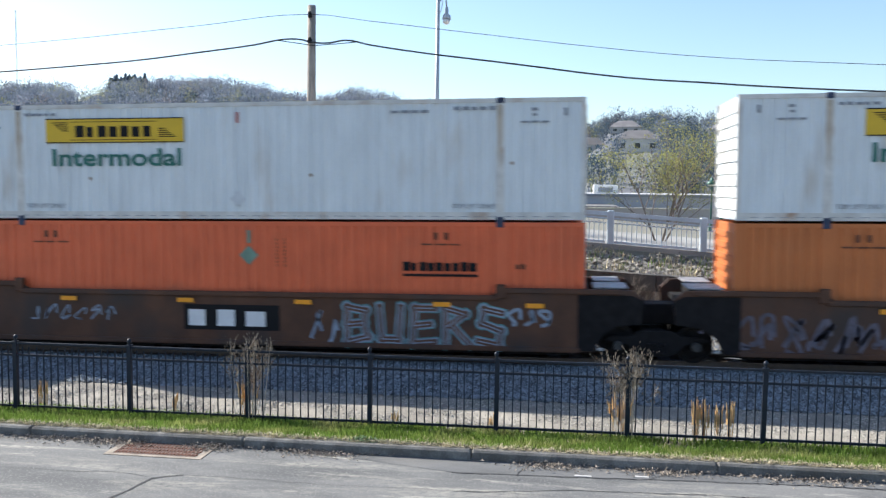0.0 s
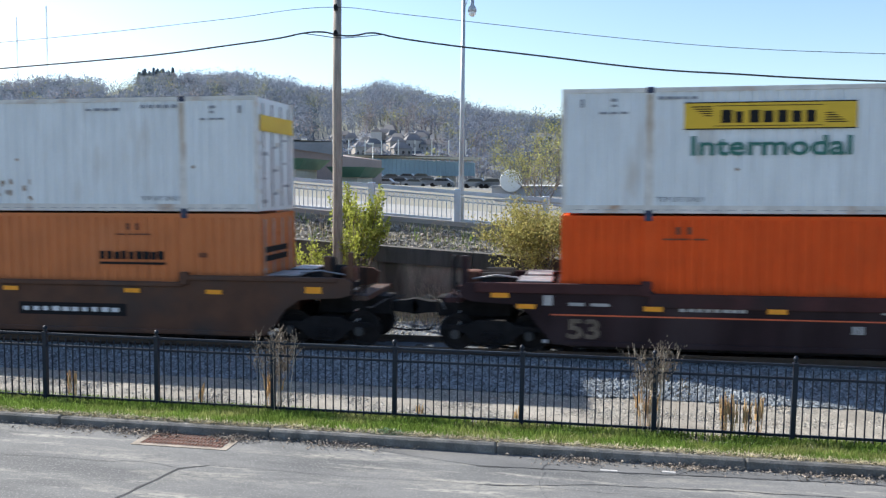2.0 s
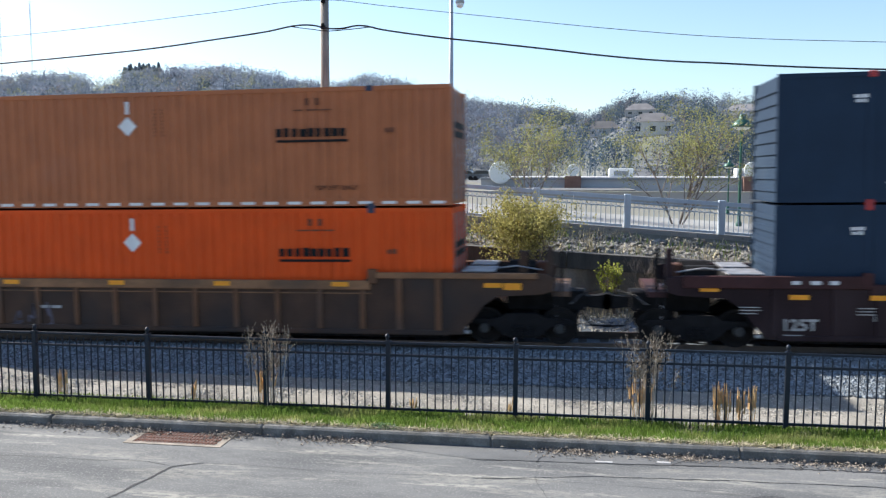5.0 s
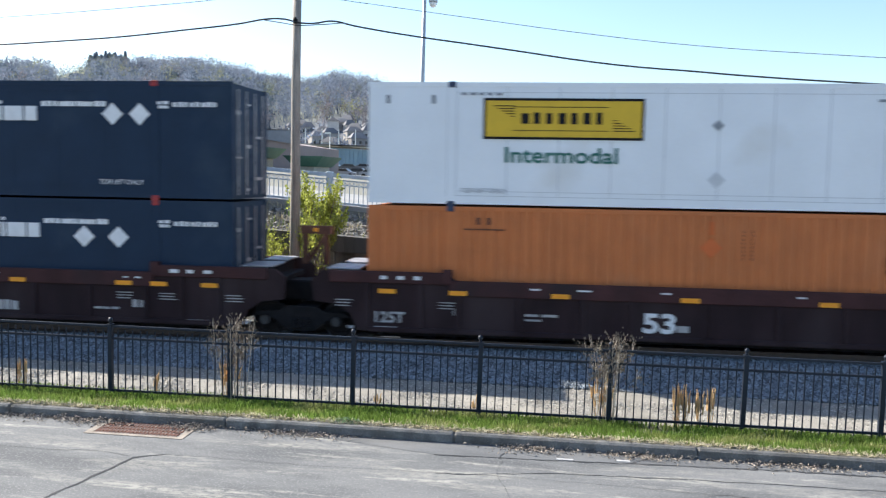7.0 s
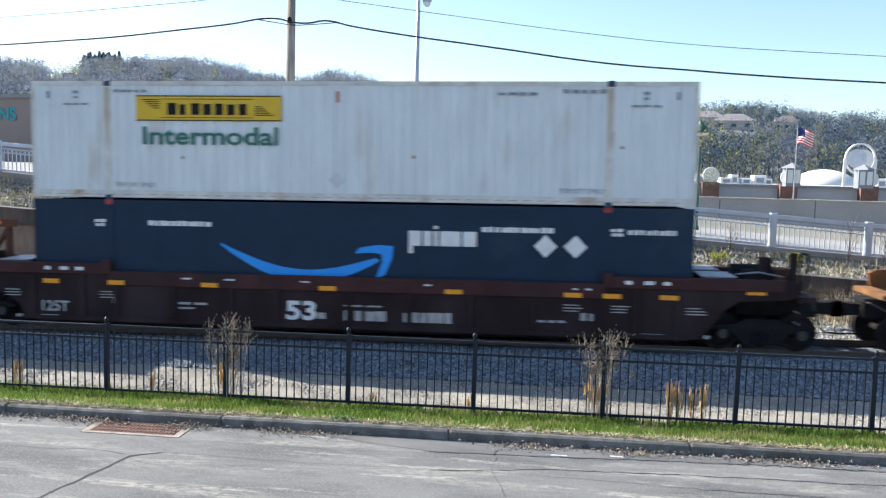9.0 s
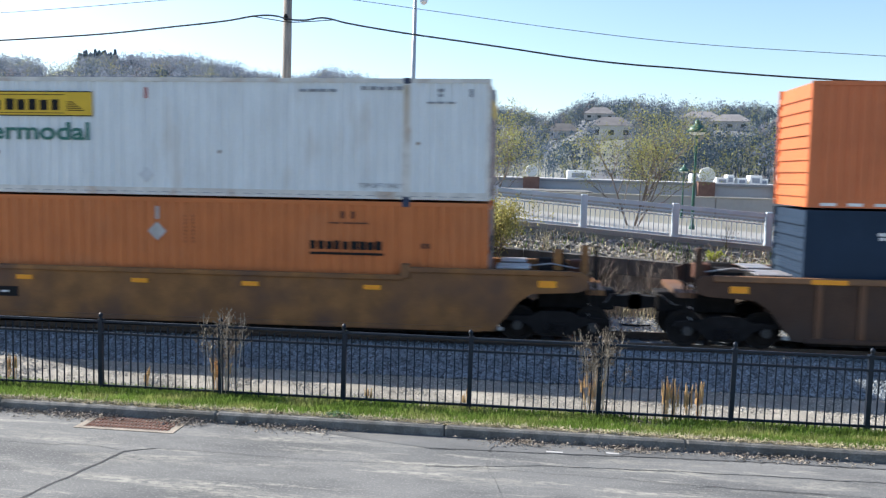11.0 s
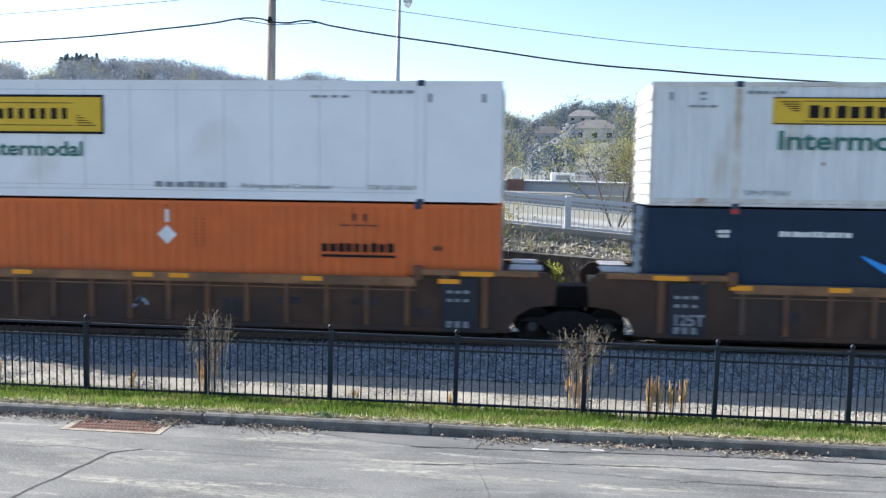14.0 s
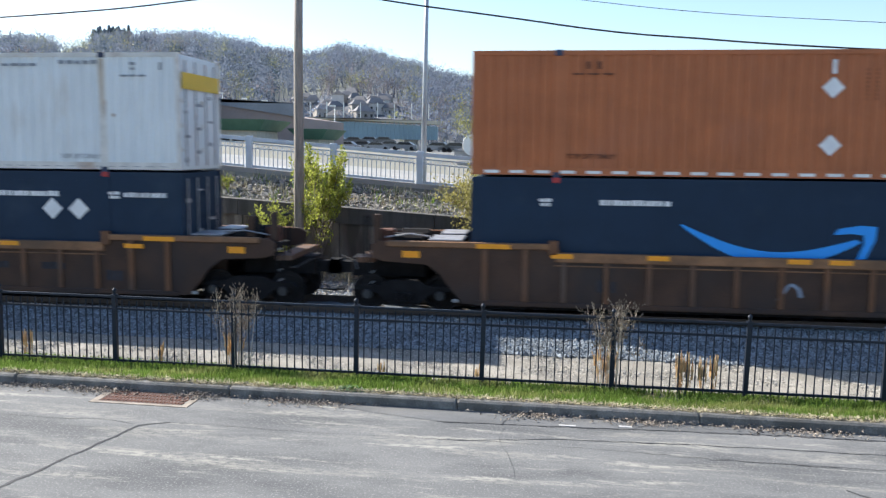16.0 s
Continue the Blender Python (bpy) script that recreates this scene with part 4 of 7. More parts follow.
# ---- trees and shrubs ----
def tree(name, label, x, y, z, h, w, seed, leaf=None, leaves=2500, size=0.06, trunk=0.09, forks=5, low=0.25, category="tree", twig=220):
    """A trunk with forking limbs and twigs, and a ragged crown of many small leaves."""
    rnd = random.Random(seed)
    t = thing(name, label, category, pose(x, y, z))
    g, tips = G(), []
    n0 = forks

    def limb(p, d, l, r, depth):
        q = p + d * l * 0.5 + Vector((rnd.gauss(0, 0.05), rnd.gauss(0, 0.05), 0)) * l
        e = p + d * l + Vector((0, 0, 0.06 * l))
        g.tube([p, q, e], r, 5 if depth < 2 else 3, r * 0.55)
        tips.append((e, depth))
        tips.append((q, depth))
        if depth >= 3:
            return
        for _ in range(3 if depth else n0):
            a = rnd.uniform(0, math.tau)
            k = rnd.uniform(0.35, 0.8)
            nd = (d + Vector((math.cos(a) * k * w / h * 1.6, math.sin(a) * k * w / h * 1.6, rnd.uniform(-0.1, 0.35)))).normalized()
            s = rnd.uniform(0.35, 1)
            limb(p + (e - p) * s, nd, l * rnd.uniform(0.5, 0.75), r * 0.5, depth + 1)
    stems = 1 if low > 0.15 else 4
    for s in range(stems):
        d = Vector((rnd.gauss(0, 0.25), rnd.gauss(0, 0.25), 1)).normalized() if stems > 1 else Vector((0, 0, 1))
        limb(Vector((0, 0, -0.1)), d, h * 0.48, trunk, 0)
    part("trunk", g, M["bark"], t)
    if leaf:
        rng = np.random.default_rng(seed)
        far = [p for p, dep in tips if dep >= 1 and p.z > h * low * 0.6]
        c = np.array([far[i] for i in rng.integers(0, len(far), leaves)])
        c = c + rng.normal(0, 1, c.shape) * np.array([w, w, h * 0.7]) * 0.036
        keep = (c[:, 2] > h * low * 0.5) & (c[:, 2] < h * 1.05)
        c = c[keep]
        m = len(c)
        u = rng.normal(0, 1, (m, 3))
        u /= np.linalg.norm(u, axis=1, keepdims=True)
        v2 = np.cross(u, rng.normal(0, 1, (m, 3)))
        v2 /= np.linalg.norm(v2, axis=1, keepdims=True)
        s = size * rng.uniform(0.5, 1.2, (m, 1))
        v = np.stack([c - u * s, c + v2 * s * 0.55, c + u * s, c - v2 * s * 0.55], 1)
        f = np.arange(4 * m).reshape(-1, 4)
        ob = soup("crown", v, f, M[leaf])
        ob.parent = t
    return t


def plants():
    tree("shrub", "bright yellow-green spring shrub beside the utility pole", -7.05, 25.6, -0.9, 4.0, 0.85, 31, "limeleaf", 6500, 0.055, 0.04, 6, 0.1, "shrub")
    tree("shrub", "low yellow-green shrub at the foot of the pole", -8.15, 25.5, -0.9, 2.5, 1.3, 32, "limeleaf", 1800, 0.055, 0.03, 4, 0.1, "shrub")
    tree("bush", "dense olive-yellow bush before the retaining wall", -1.25, 26.0, -0.8, 4.2, 3.6, 33, "bushleaf", 15000, 0.042, 0.04, 6, 0.1, "bush")
    tree("shrub", "small bright yellow-green shrub before the wall", 1.25, 25.6, -0.8, 1.7, 0.6, 34, "limeleaf", 600, 0.055, 0.025, 4, 0.1, "shrub")
    a = place(6.6, 0, 34)
    tree("tree", "young tree with sparse yellow-green spring leaves behind the railing", a.x, 34, 1.1, 5.3, 4.3, 35, "leaf", 7000, 0.04, 0.045, 6, 0.12)
    a = place(-3.0, 0, 34.5)
    tree("tree", "young tree with sparse yellow-green spring leaves behind the railing", a.x, 34.5, 1.6, 4.6, 3.8, 36, "leaf", 5500, 0.042, 0.035, 6, 0.12)
    a = place(-28.7, 0, 28.4)
    tree("tree", "small bare tree with thin grey twigs on the rock bank", a.x, 28.4, 2.0, 4.3, 3.6, 37, None, 0, 0.05, 0.045, 9, 0.2)
    for az, y, h, s in ((19.5, 28.6, 1.9, 38), (12.6, 28.7, 1.3, 39), (21.5, 28.5, 1.6, 44)):
        a = place(az, 0, y)
        tree("sapling", "bare grey sapling on the rock bank", a.x, y, ground_z(a.x, y), h, 0.9, s, None, 0, 0.05, 0.02, 5, 0.3)
    for x, h, w, s in ((3.6, 2.1, 1.6, 41), (4.9, 1.7, 1.5, 42), (2.6, 1.6, 1.2, 43), (2.0, 2.2, 1.4, 49), (4.2, 2.3, 1.2, 55), (-4.6, 1.5, 1.6, 45), (-3.4, 1.7, 1.3, 46), (-11.2, 1.2, 1.0, 47), (7.5, 1.2, 1.2, 48)):
        tree("brush", "tangle of bare brown brush before the wall", x, 25.9, -0.85, h, w, s, None, 0, 0.05, 0.015, 7, 0.1, "brush")
    blades("dry_weeds", 5200, -22, 14, 24.6, 26.3, 0.55, M["straw"], "dry tan weeds along the foot of the wall", "dry weeds", 51, lambda x, y: ground_z(x, y), 0.5, 0.008, 0.15)
    blades("bank_weeds", 2600, -22, 14, 26.9, 28.9, 0.28, M["grass"], "green weeds among the rocks of the bank", "weeds", 52, lambda x, y: ground_z(x, y) + 0.05, 0.6, 0.012, -0.12)
    blades("bank_straw", 5200, -26, 16, 26.85, 29.0, 0.3, M["straw"], "dry tan weeds among the rocks of the bank", "dry weeds", 53, lambda x, y: ground_z(x, y) + 0.05, 0.7, 0.012, -0.05)
    for az, y in ((-28.2, 27.6), (-24.6, 27.3), (-21.3, 27.6), (16.5, 28.0), (12.0, 27.4)):
        a = place(az, 0, y)
        tree("shrub", "small pale green shrub on the rock bank", a.x, y, ground_z(a.x, y), 0.7, 0.5, int(y * 10 + az), "limeleaf", 260, 0.045, 0.015, 4, 0.1, "shrub")


# ---- stores, bridge and sign beyond the road ----
def slab(g, a, b, y0, depth, z0, za, zb=None):
    """An upright block between two x places, whose top runs from za to zb."""
    zb = za if zb is None else zb
    return g.add([(a, y0, z0), (b, y0, z0), (b, y0 + depth, z0), (a, y0 + depth, z0), (a, y0, za), (b, y0, zb), (b, y0 + depth, zb), (a, y0 + depth, za)],
                 [(0, 3, 2, 1), (4, 5, 6, 7), (0, 1, 5, 4), (1, 2, 6, 5), (2, 3, 7, 6), (3, 0, 4, 7)])


def left_stores():
    s = thing("store", "large taupe retail store with a teal sign", "store")
    y = 90
    a, b = place(-42, 3.3, y), place(-30.0, 3.9, y)
    part("wall", slab(G(), a.x, b.x, y, 30, 0, b.z), M["storebrown"], s)
    part("parapet", slab(G(), a.x - 0.3, b.x + 0.2, y - 0.3, 0.6, b.z, b.z + 0.4), M["roof"], s)
    c = place(-33.75, 2.45, y)
    letter("NS", 1.9, c.x, y - 0.15, c.z, M["teal"], s, 0.05, name="sign_letters", wide=2.1)
    s = thing("store", "long pale grey retail store beside the taupe one", "store")
    a, b = place(-29.9, 3.6, 88), place(-25.0, 2.95, 88)
    part("wall", slab(G(), a.x, b.x, 88, 25, 0, a.z, b.z), M["storewall"], s)
    part("parapet", slab(G(), a.x, b.x, 87.8, 0.5, a.z, a.z + 0.3, b.z + 0.3), M["roof"], s)
    s = thing("store", "long low taupe building with a sloping pale roof edge", "store")
    a, b = place(-25.1, 2.75, 100), place(-16.2, 1.6, 100)
    part("wall", slab(G(), a.x, b.x, 100, 20, 0, a.z, b.z), M["storebrown"], s)
    part("fascia", slab(G(), a.x, b.x, 99.7, 0.5, a.z - 0.7, a.z, b.z), M["roof"], s, "pale roof edge")
    for az0, az1, el, yy in ((-24.5, -18.9, 1.37, 75), (-16.9, -14.9, 0.9, 80)):
        k = thing("kiosk", "low white drive-through building with a green canopy roof", "building")
        a, b = place(az0, el, yy), place(az1, el, yy)
        part("wall", slab(G(), a.x + 0.8, b.x - 0.5, yy, 6, 0, a.z - 1.0), M["pale_concrete"], k)
        g = G()
        g.add([(a.x - 0.3, yy - 1, a.z), (b.x + 0.6, yy - 1, a.z), (b.x + 0.6, yy + 7, a.z), (a.x - 0.3, yy + 7, a.z), (a.x + 0.6, yy - 0.3, a.z - 1.0), (b.x - 0.2, yy - 0.3, a.z - 1.0), (b.x - 0.2, yy + 6, a.z - 1.0), (a.x + 0.6, yy + 6, a.z - 1.0)],
              [(0, 1, 2, 3), (7, 6, 5, 4), (0, 4, 5, 1), (1, 5, 6, 2), (2, 6, 7, 3), (3, 7, 4, 0)])
        part("canopy", g, M["canopy"], k, "green canopy roof")
        g = G()
        for i in range(4):
            x = a.x + 1.6 + i * (b.x - a.x - 3) / 4
            g.box(x, x + 1.1, yy - 0.05, yy + 0.1, a.z - 2.3, a.z - 1.5)
        part("window", g, M["glass"], k)
    for az, el, h in ((-24.9, 3.3, 3), (-22.9, 2.9, 3), (-21.4, 3.0, 3), (-19.9, 2.7, 3), (-18.6, 2.6, 3), (-17.7, 2.5, 3), (-14.2, 2.4, 3)):
        t = place(az, el, 140)
        p = thing("car_park_lamp", "far tall grey car park lamp", "street lamp", pose(t.x, 140, 0), "far car park lamps")
        g = G()
        g.tube([(0, 0, 0), (0, 0, t.z)], 0.11, 5, 0.08)
        g.box(-0.9, 0.1, -0.15, 0.15, t.z, t.z + 0.25)
        part("post", g, M["lens"], p)


def bridge():
    b = thing("road_bridge", "blue-green steel girder road bridge in the distance", "bridge")
    y = 230
    l, r = place(-17.4, 1.75, y), place(-7.4, 1.45, y)
    lo = place(-12, 0.35, y).z
    part("girder", slab(G(), l.x, r.x, y, 2, lo, l.z - 0.8, r.z - 0.8), M["bridge"], b, "blue-green steel girder")
    part("deck", slab(G(), l.x, r.x, y - 1.2, 10, l.z - 0.8, l.z - 0.2, r.z - 0.2), M["pale_concrete"], b, "pale deck")
    n = 34
    rib = G().box(-0.12, 0.12, -0.25, 0.05, lo, l.z - 1.2).mesh("stiffener", M["bridge"])
    for i in range(n):
        part("stiffener", rib, None, b).matrix_basis = pose(l.x + (i + 0.5) * (r.x - l.x) / n, y - 0.02, 0)
    for i in range(9):
        x = l.x + (i + 0.5) * (r.x - l.x) / 9
        part("lamp_post", G().box(x - 0.1, x + 0.1, y - 0.5, y - 0.3, l.z - 0.3, l.z + 3.8), M["lens"], b)
    part("pier", slab(G(), r.x - 9, r.x - 6, y + 1, 5, 0, lo), M["concrete"], b)


def parked_cars():
    rnd = random.Random(71)
    body = G()
    body.prism([(-2.2, 0.3), (2.2, 0.3), (2.25, 0.75), (1.3, 0.92), (0.7, 1.42), (-1.0, 1.45), (-1.75, 0.95), (-2.2, 0.85)], -0.85, 0.85)
    body = body.mesh("body", M["carpaint"])
    pane = G()
    pane.prism([(1.05, 0.95), (0.6, 1.34), (-0.95, 1.36), (-1.5, 0.95)], -0.87, 0.87)
    pane = pane.mesh("window", M["glass"])
    wheel = G().lathe([(0.33, -0.1), (0.33, 0.1)], (0, 0, 0), 10, "y").mesh("wheel", M["under"])
    for az, y, el in ((-14.4, 140, -0.35), (-13.3, 140, -0.3), (-12.4, 145, -0.25), (-11.4, 140, -0.3), (-10.5, 145, -0.2), (-9.6, 140, -0.25), (-13.9, 160, 0.05), (-12.9, 160, 0.05), (-11.8, 165, 0.1), (-10.9, 160, 0.1), (-7.2, 120, -0.3), (-6.2, 120, -0.3), (-27.6, 70, -0.1), (-25.6, 70, -0.1)):
        p = place(az, el, y)
        c = thing("parked_car", "parked saloon car in the far car park", "car", pose(p.x, p.y, p.z - 0.3, 0, 0, rnd.choice((0, 12, 180, 90))), "parked cars")
        part("body", body, None, c)
        part("window", pane, None, c)
        for wx in (-1.4, 1.4):
            for wy in (-0.78, 0.78):
                part("wheel", wheel, None, c).matrix_basis = pose(wx, wy, 0.33)
    # car park that they stand on
    g = G()
    a, b = place(-19, -0.45, 70), place(4, -0.45, 70)
    g.box(a.x - 50, b.x, 70, 175, 0.3, place(-12, -0.5, 140).z)
    solid("far_car_park", g, M["asphalt"], "grey asphalt car park beyond the road", "car park", "structure")


def right_stores():
    w = thing("concrete_wall", "long beige concrete panel wall beyond the road", "wall", kind="structure")
    y = 60
    a, b = place(-6, -1.1, y), place(40, -1.1, y)
    n = 9
    for i in range(n):
        x0, x1 = a.x + (b.x - a.x) * i / n, a.x + (b.x - a.x) * (i + 1) / n - 0.05
        part("panel", slab(G(), x0, x1, y, 0.4, -1, place(15, -1.12, y).z), M["beige"], w)
    part("coping", slab(G(), a.x, b.x, y - 0.08, 0.6, place(15, -1.12, y).z, place(15, -1.05, y).z), M["pale_concrete"], w, "pale coping")
    s = thing("store", "low grey retail building with brick piers", "store")
    y = 80
    a, b = place(-6.2, -0.2, y), place(40, -0.2, y)
    part("wall", slab(G(), a.x, b.x, y, 30, 0, a.z), M["storewall"], s)
    part("parapet", slab(G(), a.x, b.x, y - 0.2, 0.5, a.z - 0.25, a.z), M["roof"], s)
    for az in (-0.1, 11.1, 15.72, 20.2):
        p = place(az, 0.0, y)
        g = G()
        slab(g, p.x - 0.75, p.x + 0.75, y - 0.8, 1.2, 0, place(az, -0.12, y).z)
        part("pier", g, M["brick"], s, "red brick pier")
        q = place(az, 0.28, y)
        rr = 0.55 if az < 1 else 0.75
        part("disc", G().lathe([(rr - 0.02, -0.12), (rr, 0), (rr - 0.02, 0.12)], (q.x, y - 0.6, q.z), 18, "y"), M["domewhite"], s, "round white disc")
    q = place(-4.9, 0.1, y)
    part("disc", G().lathe([(1.02, -0.12), (1.05, 0), (1.02, 0.12)], (q.x, y - 0.4, q.z), 22, "y"), M["domewhite"], s, "large round white disc")
    for i, az in enumerate((3.0, 10.4, 12.0, 12.5, 13.2, 14.0, 14.5, 20.8)):
        p = place(az, -0.2, y + 8)
        u = thing("rooftop_unit", "white rooftop air unit", "air unit", group="rooftop units")
        ww, hh = (2.4, 0.9) if az == 3.0 else (0.7 + 0.25 * (i % 3), 0.6 + 0.3 * (i % 2))
        part("casing", G().chamfer(p.x - ww / 2, p.x + ww / 2, y + 7, y + 8.5, p.z - 0.4, p.z + hh, 0.06), M["domewhite"], u)
        part("grille", G().box(p.x - ww * 0.3, p.x + ww * 0.3, y + 6.97, y + 7.02, p.z + hh * 0.2, p.z + hh * 0.7), M["grey"], u, "grey grille")
    for az in (15.98, 20.0):
        p = place(az, 0.15, 78)
        l = thing("lantern_tower", "small square roof lantern with white panes", "roof lantern", group="roof lanterns")
        part("case", G().box(p.x - 0.62, p.x + 0.62, 77.4, 78.6, p.z - 0.6, p.z + 1.0), M["grey"], l, "dark frame")
        for dx in (-0.3, 0.3):
            part("pane", G().box(p.x + dx - 0.22, p.x + dx + 0.22, 77.36, 77.4, p.z - 0.3, p.z + 0.85), M["domewhite"], l, "white pane")
        part("roof", G().lathe([(1.0, 1.0), (0.75, 1.15), (0.3, 1.35), (0.05, 1.5)], (p.x, 78, p.z), 4), M["roof"], l, "small hipped roof")
    d = place(17.85, -0.3, 120)
    o = thing("dome", "white rounded membrane dome behind the stores", "dome")
    g = G()
    g.lathe([(4.2 * math.cos(t * math.pi / 16), 2.45 * math.sin(t * math.pi / 16)) for t in range(8)] + [(0.1, 2.46)], (d.x, 120, d.z), 24)
    part("shell", g, M["domewhite"], o, "", True)
    part("base", G().lathe([(4.25, -3.0), (4.25, 0)], (d.x, 120, d.z), 24), M["pale_concrete"], o)
    c = place(19.75, 1.5, 85)
    s = thing("oval_sign", "round pylon sign with a white ring and coloured disc", "sign")
    g = G()
    for i in range(28):
        a, b = i * math.tau / 28, (i + 1) * math.tau / 28
        q = [(c.x + math.cos(t) * rr * 0.95, 85 + dd, c.z + math.sin(t) * rr) for t in (a, b) for rr in (1.5, 1.34) for dd in (-0.15, 0.15)]
        g.add(q, [(0, 1, 5, 4), (2, 6, 7, 3), (0, 4, 6, 2), (1, 3, 7, 5)])
    part("ring", g, M["domewhite"], s, "white ring")
    part("disc", G().lathe([(0.95, -0.08), (0.95, 0.08)], (c.x + 0.25, 85, c.z - 0.05), 20, "y"), M["domewhite"], s, "pale disc")
    part("disc", G().lathe([(0.9, -0.1), (0.9, 0.1)], (c.x - 0.35, 84.9, c.z), 20, "y"), M["seam"], s, "pale blue-grey disc")
    part("post", G().box(c.x - 1.5, c.x - 1.25, 84.9, 85.1, 0, c.z), M["domewhite"], s)
    part("post", G().box(c.x + 1.25, c.x + 1.5, 84.9, 85.1, 0, c.z), M["domewhite"], s)


FLAG = place(16.15, 3.0, 75)


def flag():
    p = thing("flagpole", "grey flagpole on the store roof", "flagpole", pose(FLAG.x, FLAG.y, 0))
    part("pole", G().tube([(0, 0, 1), (0, 0, place(16, 3.45, 75).z)], 0.07, 8, 0.04), M["greylamp"], p)
    f = thing("flag", "red and white striped flag with a blue canton", "flag", pose(FLAG.x + 0.05, FLAG.y, FLAG.z))
    rnd = random.Random(5)

    def cloth(u, v):
        # droops and folds away from the pole
        return (u * 1.05 + 0.05 * math.sin(v * 4), 0.16 * math.sin(u * 5.5 + v * 2), 0.45 - v - u * u * 0.35 + 0.04 * math.sin(u * 6))
    for s in range(13):
        g = G()
        v0, v1 = s * 1.3 / 13, (s + 1) * 1.3 / 13
        u0 = 0.5 if s < 7 else 0.0
        for i in range(9):
            u = u0 + (1.15 - u0) * i / 8
            for v in (v0, v1):
                x, y, z = cloth(u, v)
                g.v += [(x, y - 0.006, z), (x, y + 0.006, z)]
        for i in range(8):
            o = 4 * i
            g.f += [(o, o + 4, o + 6, o + 2), (o + 1, o + 3, o + 7, o + 5), (o, o + 1, o + 5, o + 4), (o + 2, o + 6, o + 7, o + 3)]
        part("stripe", g, M["flagred"] if s % 2 == 0 else M["flagwhite"], f)
    g = G()
    for i in range(5):
        for j in range(4):
            x, y, z = cloth(0.5 * i / 4, 0.7 * j / 3)
            g.v += [(x, y - 0.006, z), (x, y + 0.006, z)]
    for i in range(4):
        for j in range(3):
            o = 2 * (i * 4 + j)
            g.f += [(o, o + 8, o + 10, o + 2), (o + 1, o + 3, o + 11, o + 9)]
    part("canton", g, M["flagblue"], f, "blue canton")
    return f


# ---- hills, woods and houses ----
RIDGE = ((-60, 3.8), (-40, 4.2), (-36.6, 4.7), (-35, 5.05), (-33.5, 5.35), (-32, 5.3), (-30.9, 5.0), (-29.8, 5.45), (-29.2, 5.68), (-27, 5.9), (-25, 6.05), (-22.7, 6.15), (-21, 5.9), (-19.4, 5.6), (-18, 5.3), (-16.2, 5.2), (-15, 5.3), (-14, 5.75), (-12.75, 5.6), (-11.7, 5.4), (-10.5, 5.0), (-8.7, 4.6), (-6.8, 4.15), (-4.9, 3.95), (-3.4, 3.5), (-1.2, 3.3), (1.1, 2.8), (2.2, 3.4), (3.6, 4.1), (6.5, 4.1), (9, 3.9), (11.8, 3.8), (14, 3.7), (18.2, 3.3), (20.9, 3.0), (30, 3.2), (60, 3))


def ridge(az):
    for (a, p), (b, q) in zip(RIDGE, RIDGE[1:]):
        if az <= b:
            f = max(0, (az - a) / (b - a))
            return p + (q - p) * f
    return RIDGE[-1][1]


def crest(az):
    """Distance of the crest: the wooded hill across the valley is nearer on the right."""
    f = min(1, max(0, (az + 4) / 6))
    return 1000 * (1 - f) + 560 * f


def hill_z(az, r):
    c = crest(az)
    base = 0.34 * c
    f = (r - base) / (c - base)
    top = EYE + c * math.tan(radians(ridge(az)))
    bump = 9 * noise.noise((az * 0.25, r * 0.006, 2)) * max(0, min(1, f)) * (1 - max(0, f)) * 2
    if f <= 0:
        return 0.4
    if f <= 1:
        return 0.4 + (top - 0.4) * (f ** 0.8) + bump
    return top - (r - c) * 0.12


def hills():
    g = G()
    azs = [-62 + i * 0.75 for i in range(166)]
    fs = [0.3, 0.34, 0.4, 0.5, 0.6, 0.7, 0.8, 0.88, 0.95, 1.0, 1.06, 1.4]
    for az in azs:
        for f in fs:
            r = f * crest(az)
            g.v.append((r * math.sin(radians(az)), r * math.cos(radians(az)), hill_z(az, r) - (3 if f < 0.34 else 0)))
    n = len(fs)
    g.f = [(i * n + j, i * n + j + 1, (i + 1) * n + j + 1, (i + 1) * n + j) for i in range(len(azs) - 1) for j in range(n - 1)]
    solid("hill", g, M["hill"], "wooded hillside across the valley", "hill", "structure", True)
    m = G()
    # pale meadow just below the crest
    for i in range(9):
        az = -31.1 + i * 0.6
        for f in (0.84 + 0.012 * abs(i - 4), 0.92, 0.985):
            r = f * crest(az)
            m.v.append((r * math.sin(radians(az)), r * math.cos(radians(az)), hill_z(az, r) + 1.5))
    m.f = [(i * 3 + j, i * 3 + j + 1, (i + 1) * 3 + j + 1, (i + 1) * 3 + j) for i in range(8) for j in range(2)]
    solid("meadow", m, M["meadow"], "pale mown meadow on the hilltop", "meadow", "structure", True)


def reach(az, el):
    """How far off the hillside stands at an elevation."""
    r = 0.36 * crest(az)
    while r < crest(az) and math.degrees(math.atan2(hill_z(az, r) - EYE, r)) < el:
        r += 4
    return r


HILLTOP = [(az, reach(az, el), w, h) for az, el, w, h in ((-0.4, 2.5, 13, 3.6), (1.9, 2.5, 13, 3.6), (-3.0, 2.4, 16, 8), (5.0, 2.5, 15, 5), (10.6, 3.3, 18, 5), (12.4, 3.2, 16, 4), (4.2, 3.8, 14, 3), (17.5, 2.9, 9, 4), (15.5, 3.2, 10, 4))]
HOMES = [(az, r, 1.3) for az, r, w, h in HILLTOP] + [(-17.5, 430, 0.8), (-16, 455, 0.8), (-14.6, 420, 0.9), (-13.4, 470, 0.8), (-12, 440, 0.9), (-10.6, 460, 0.8)]


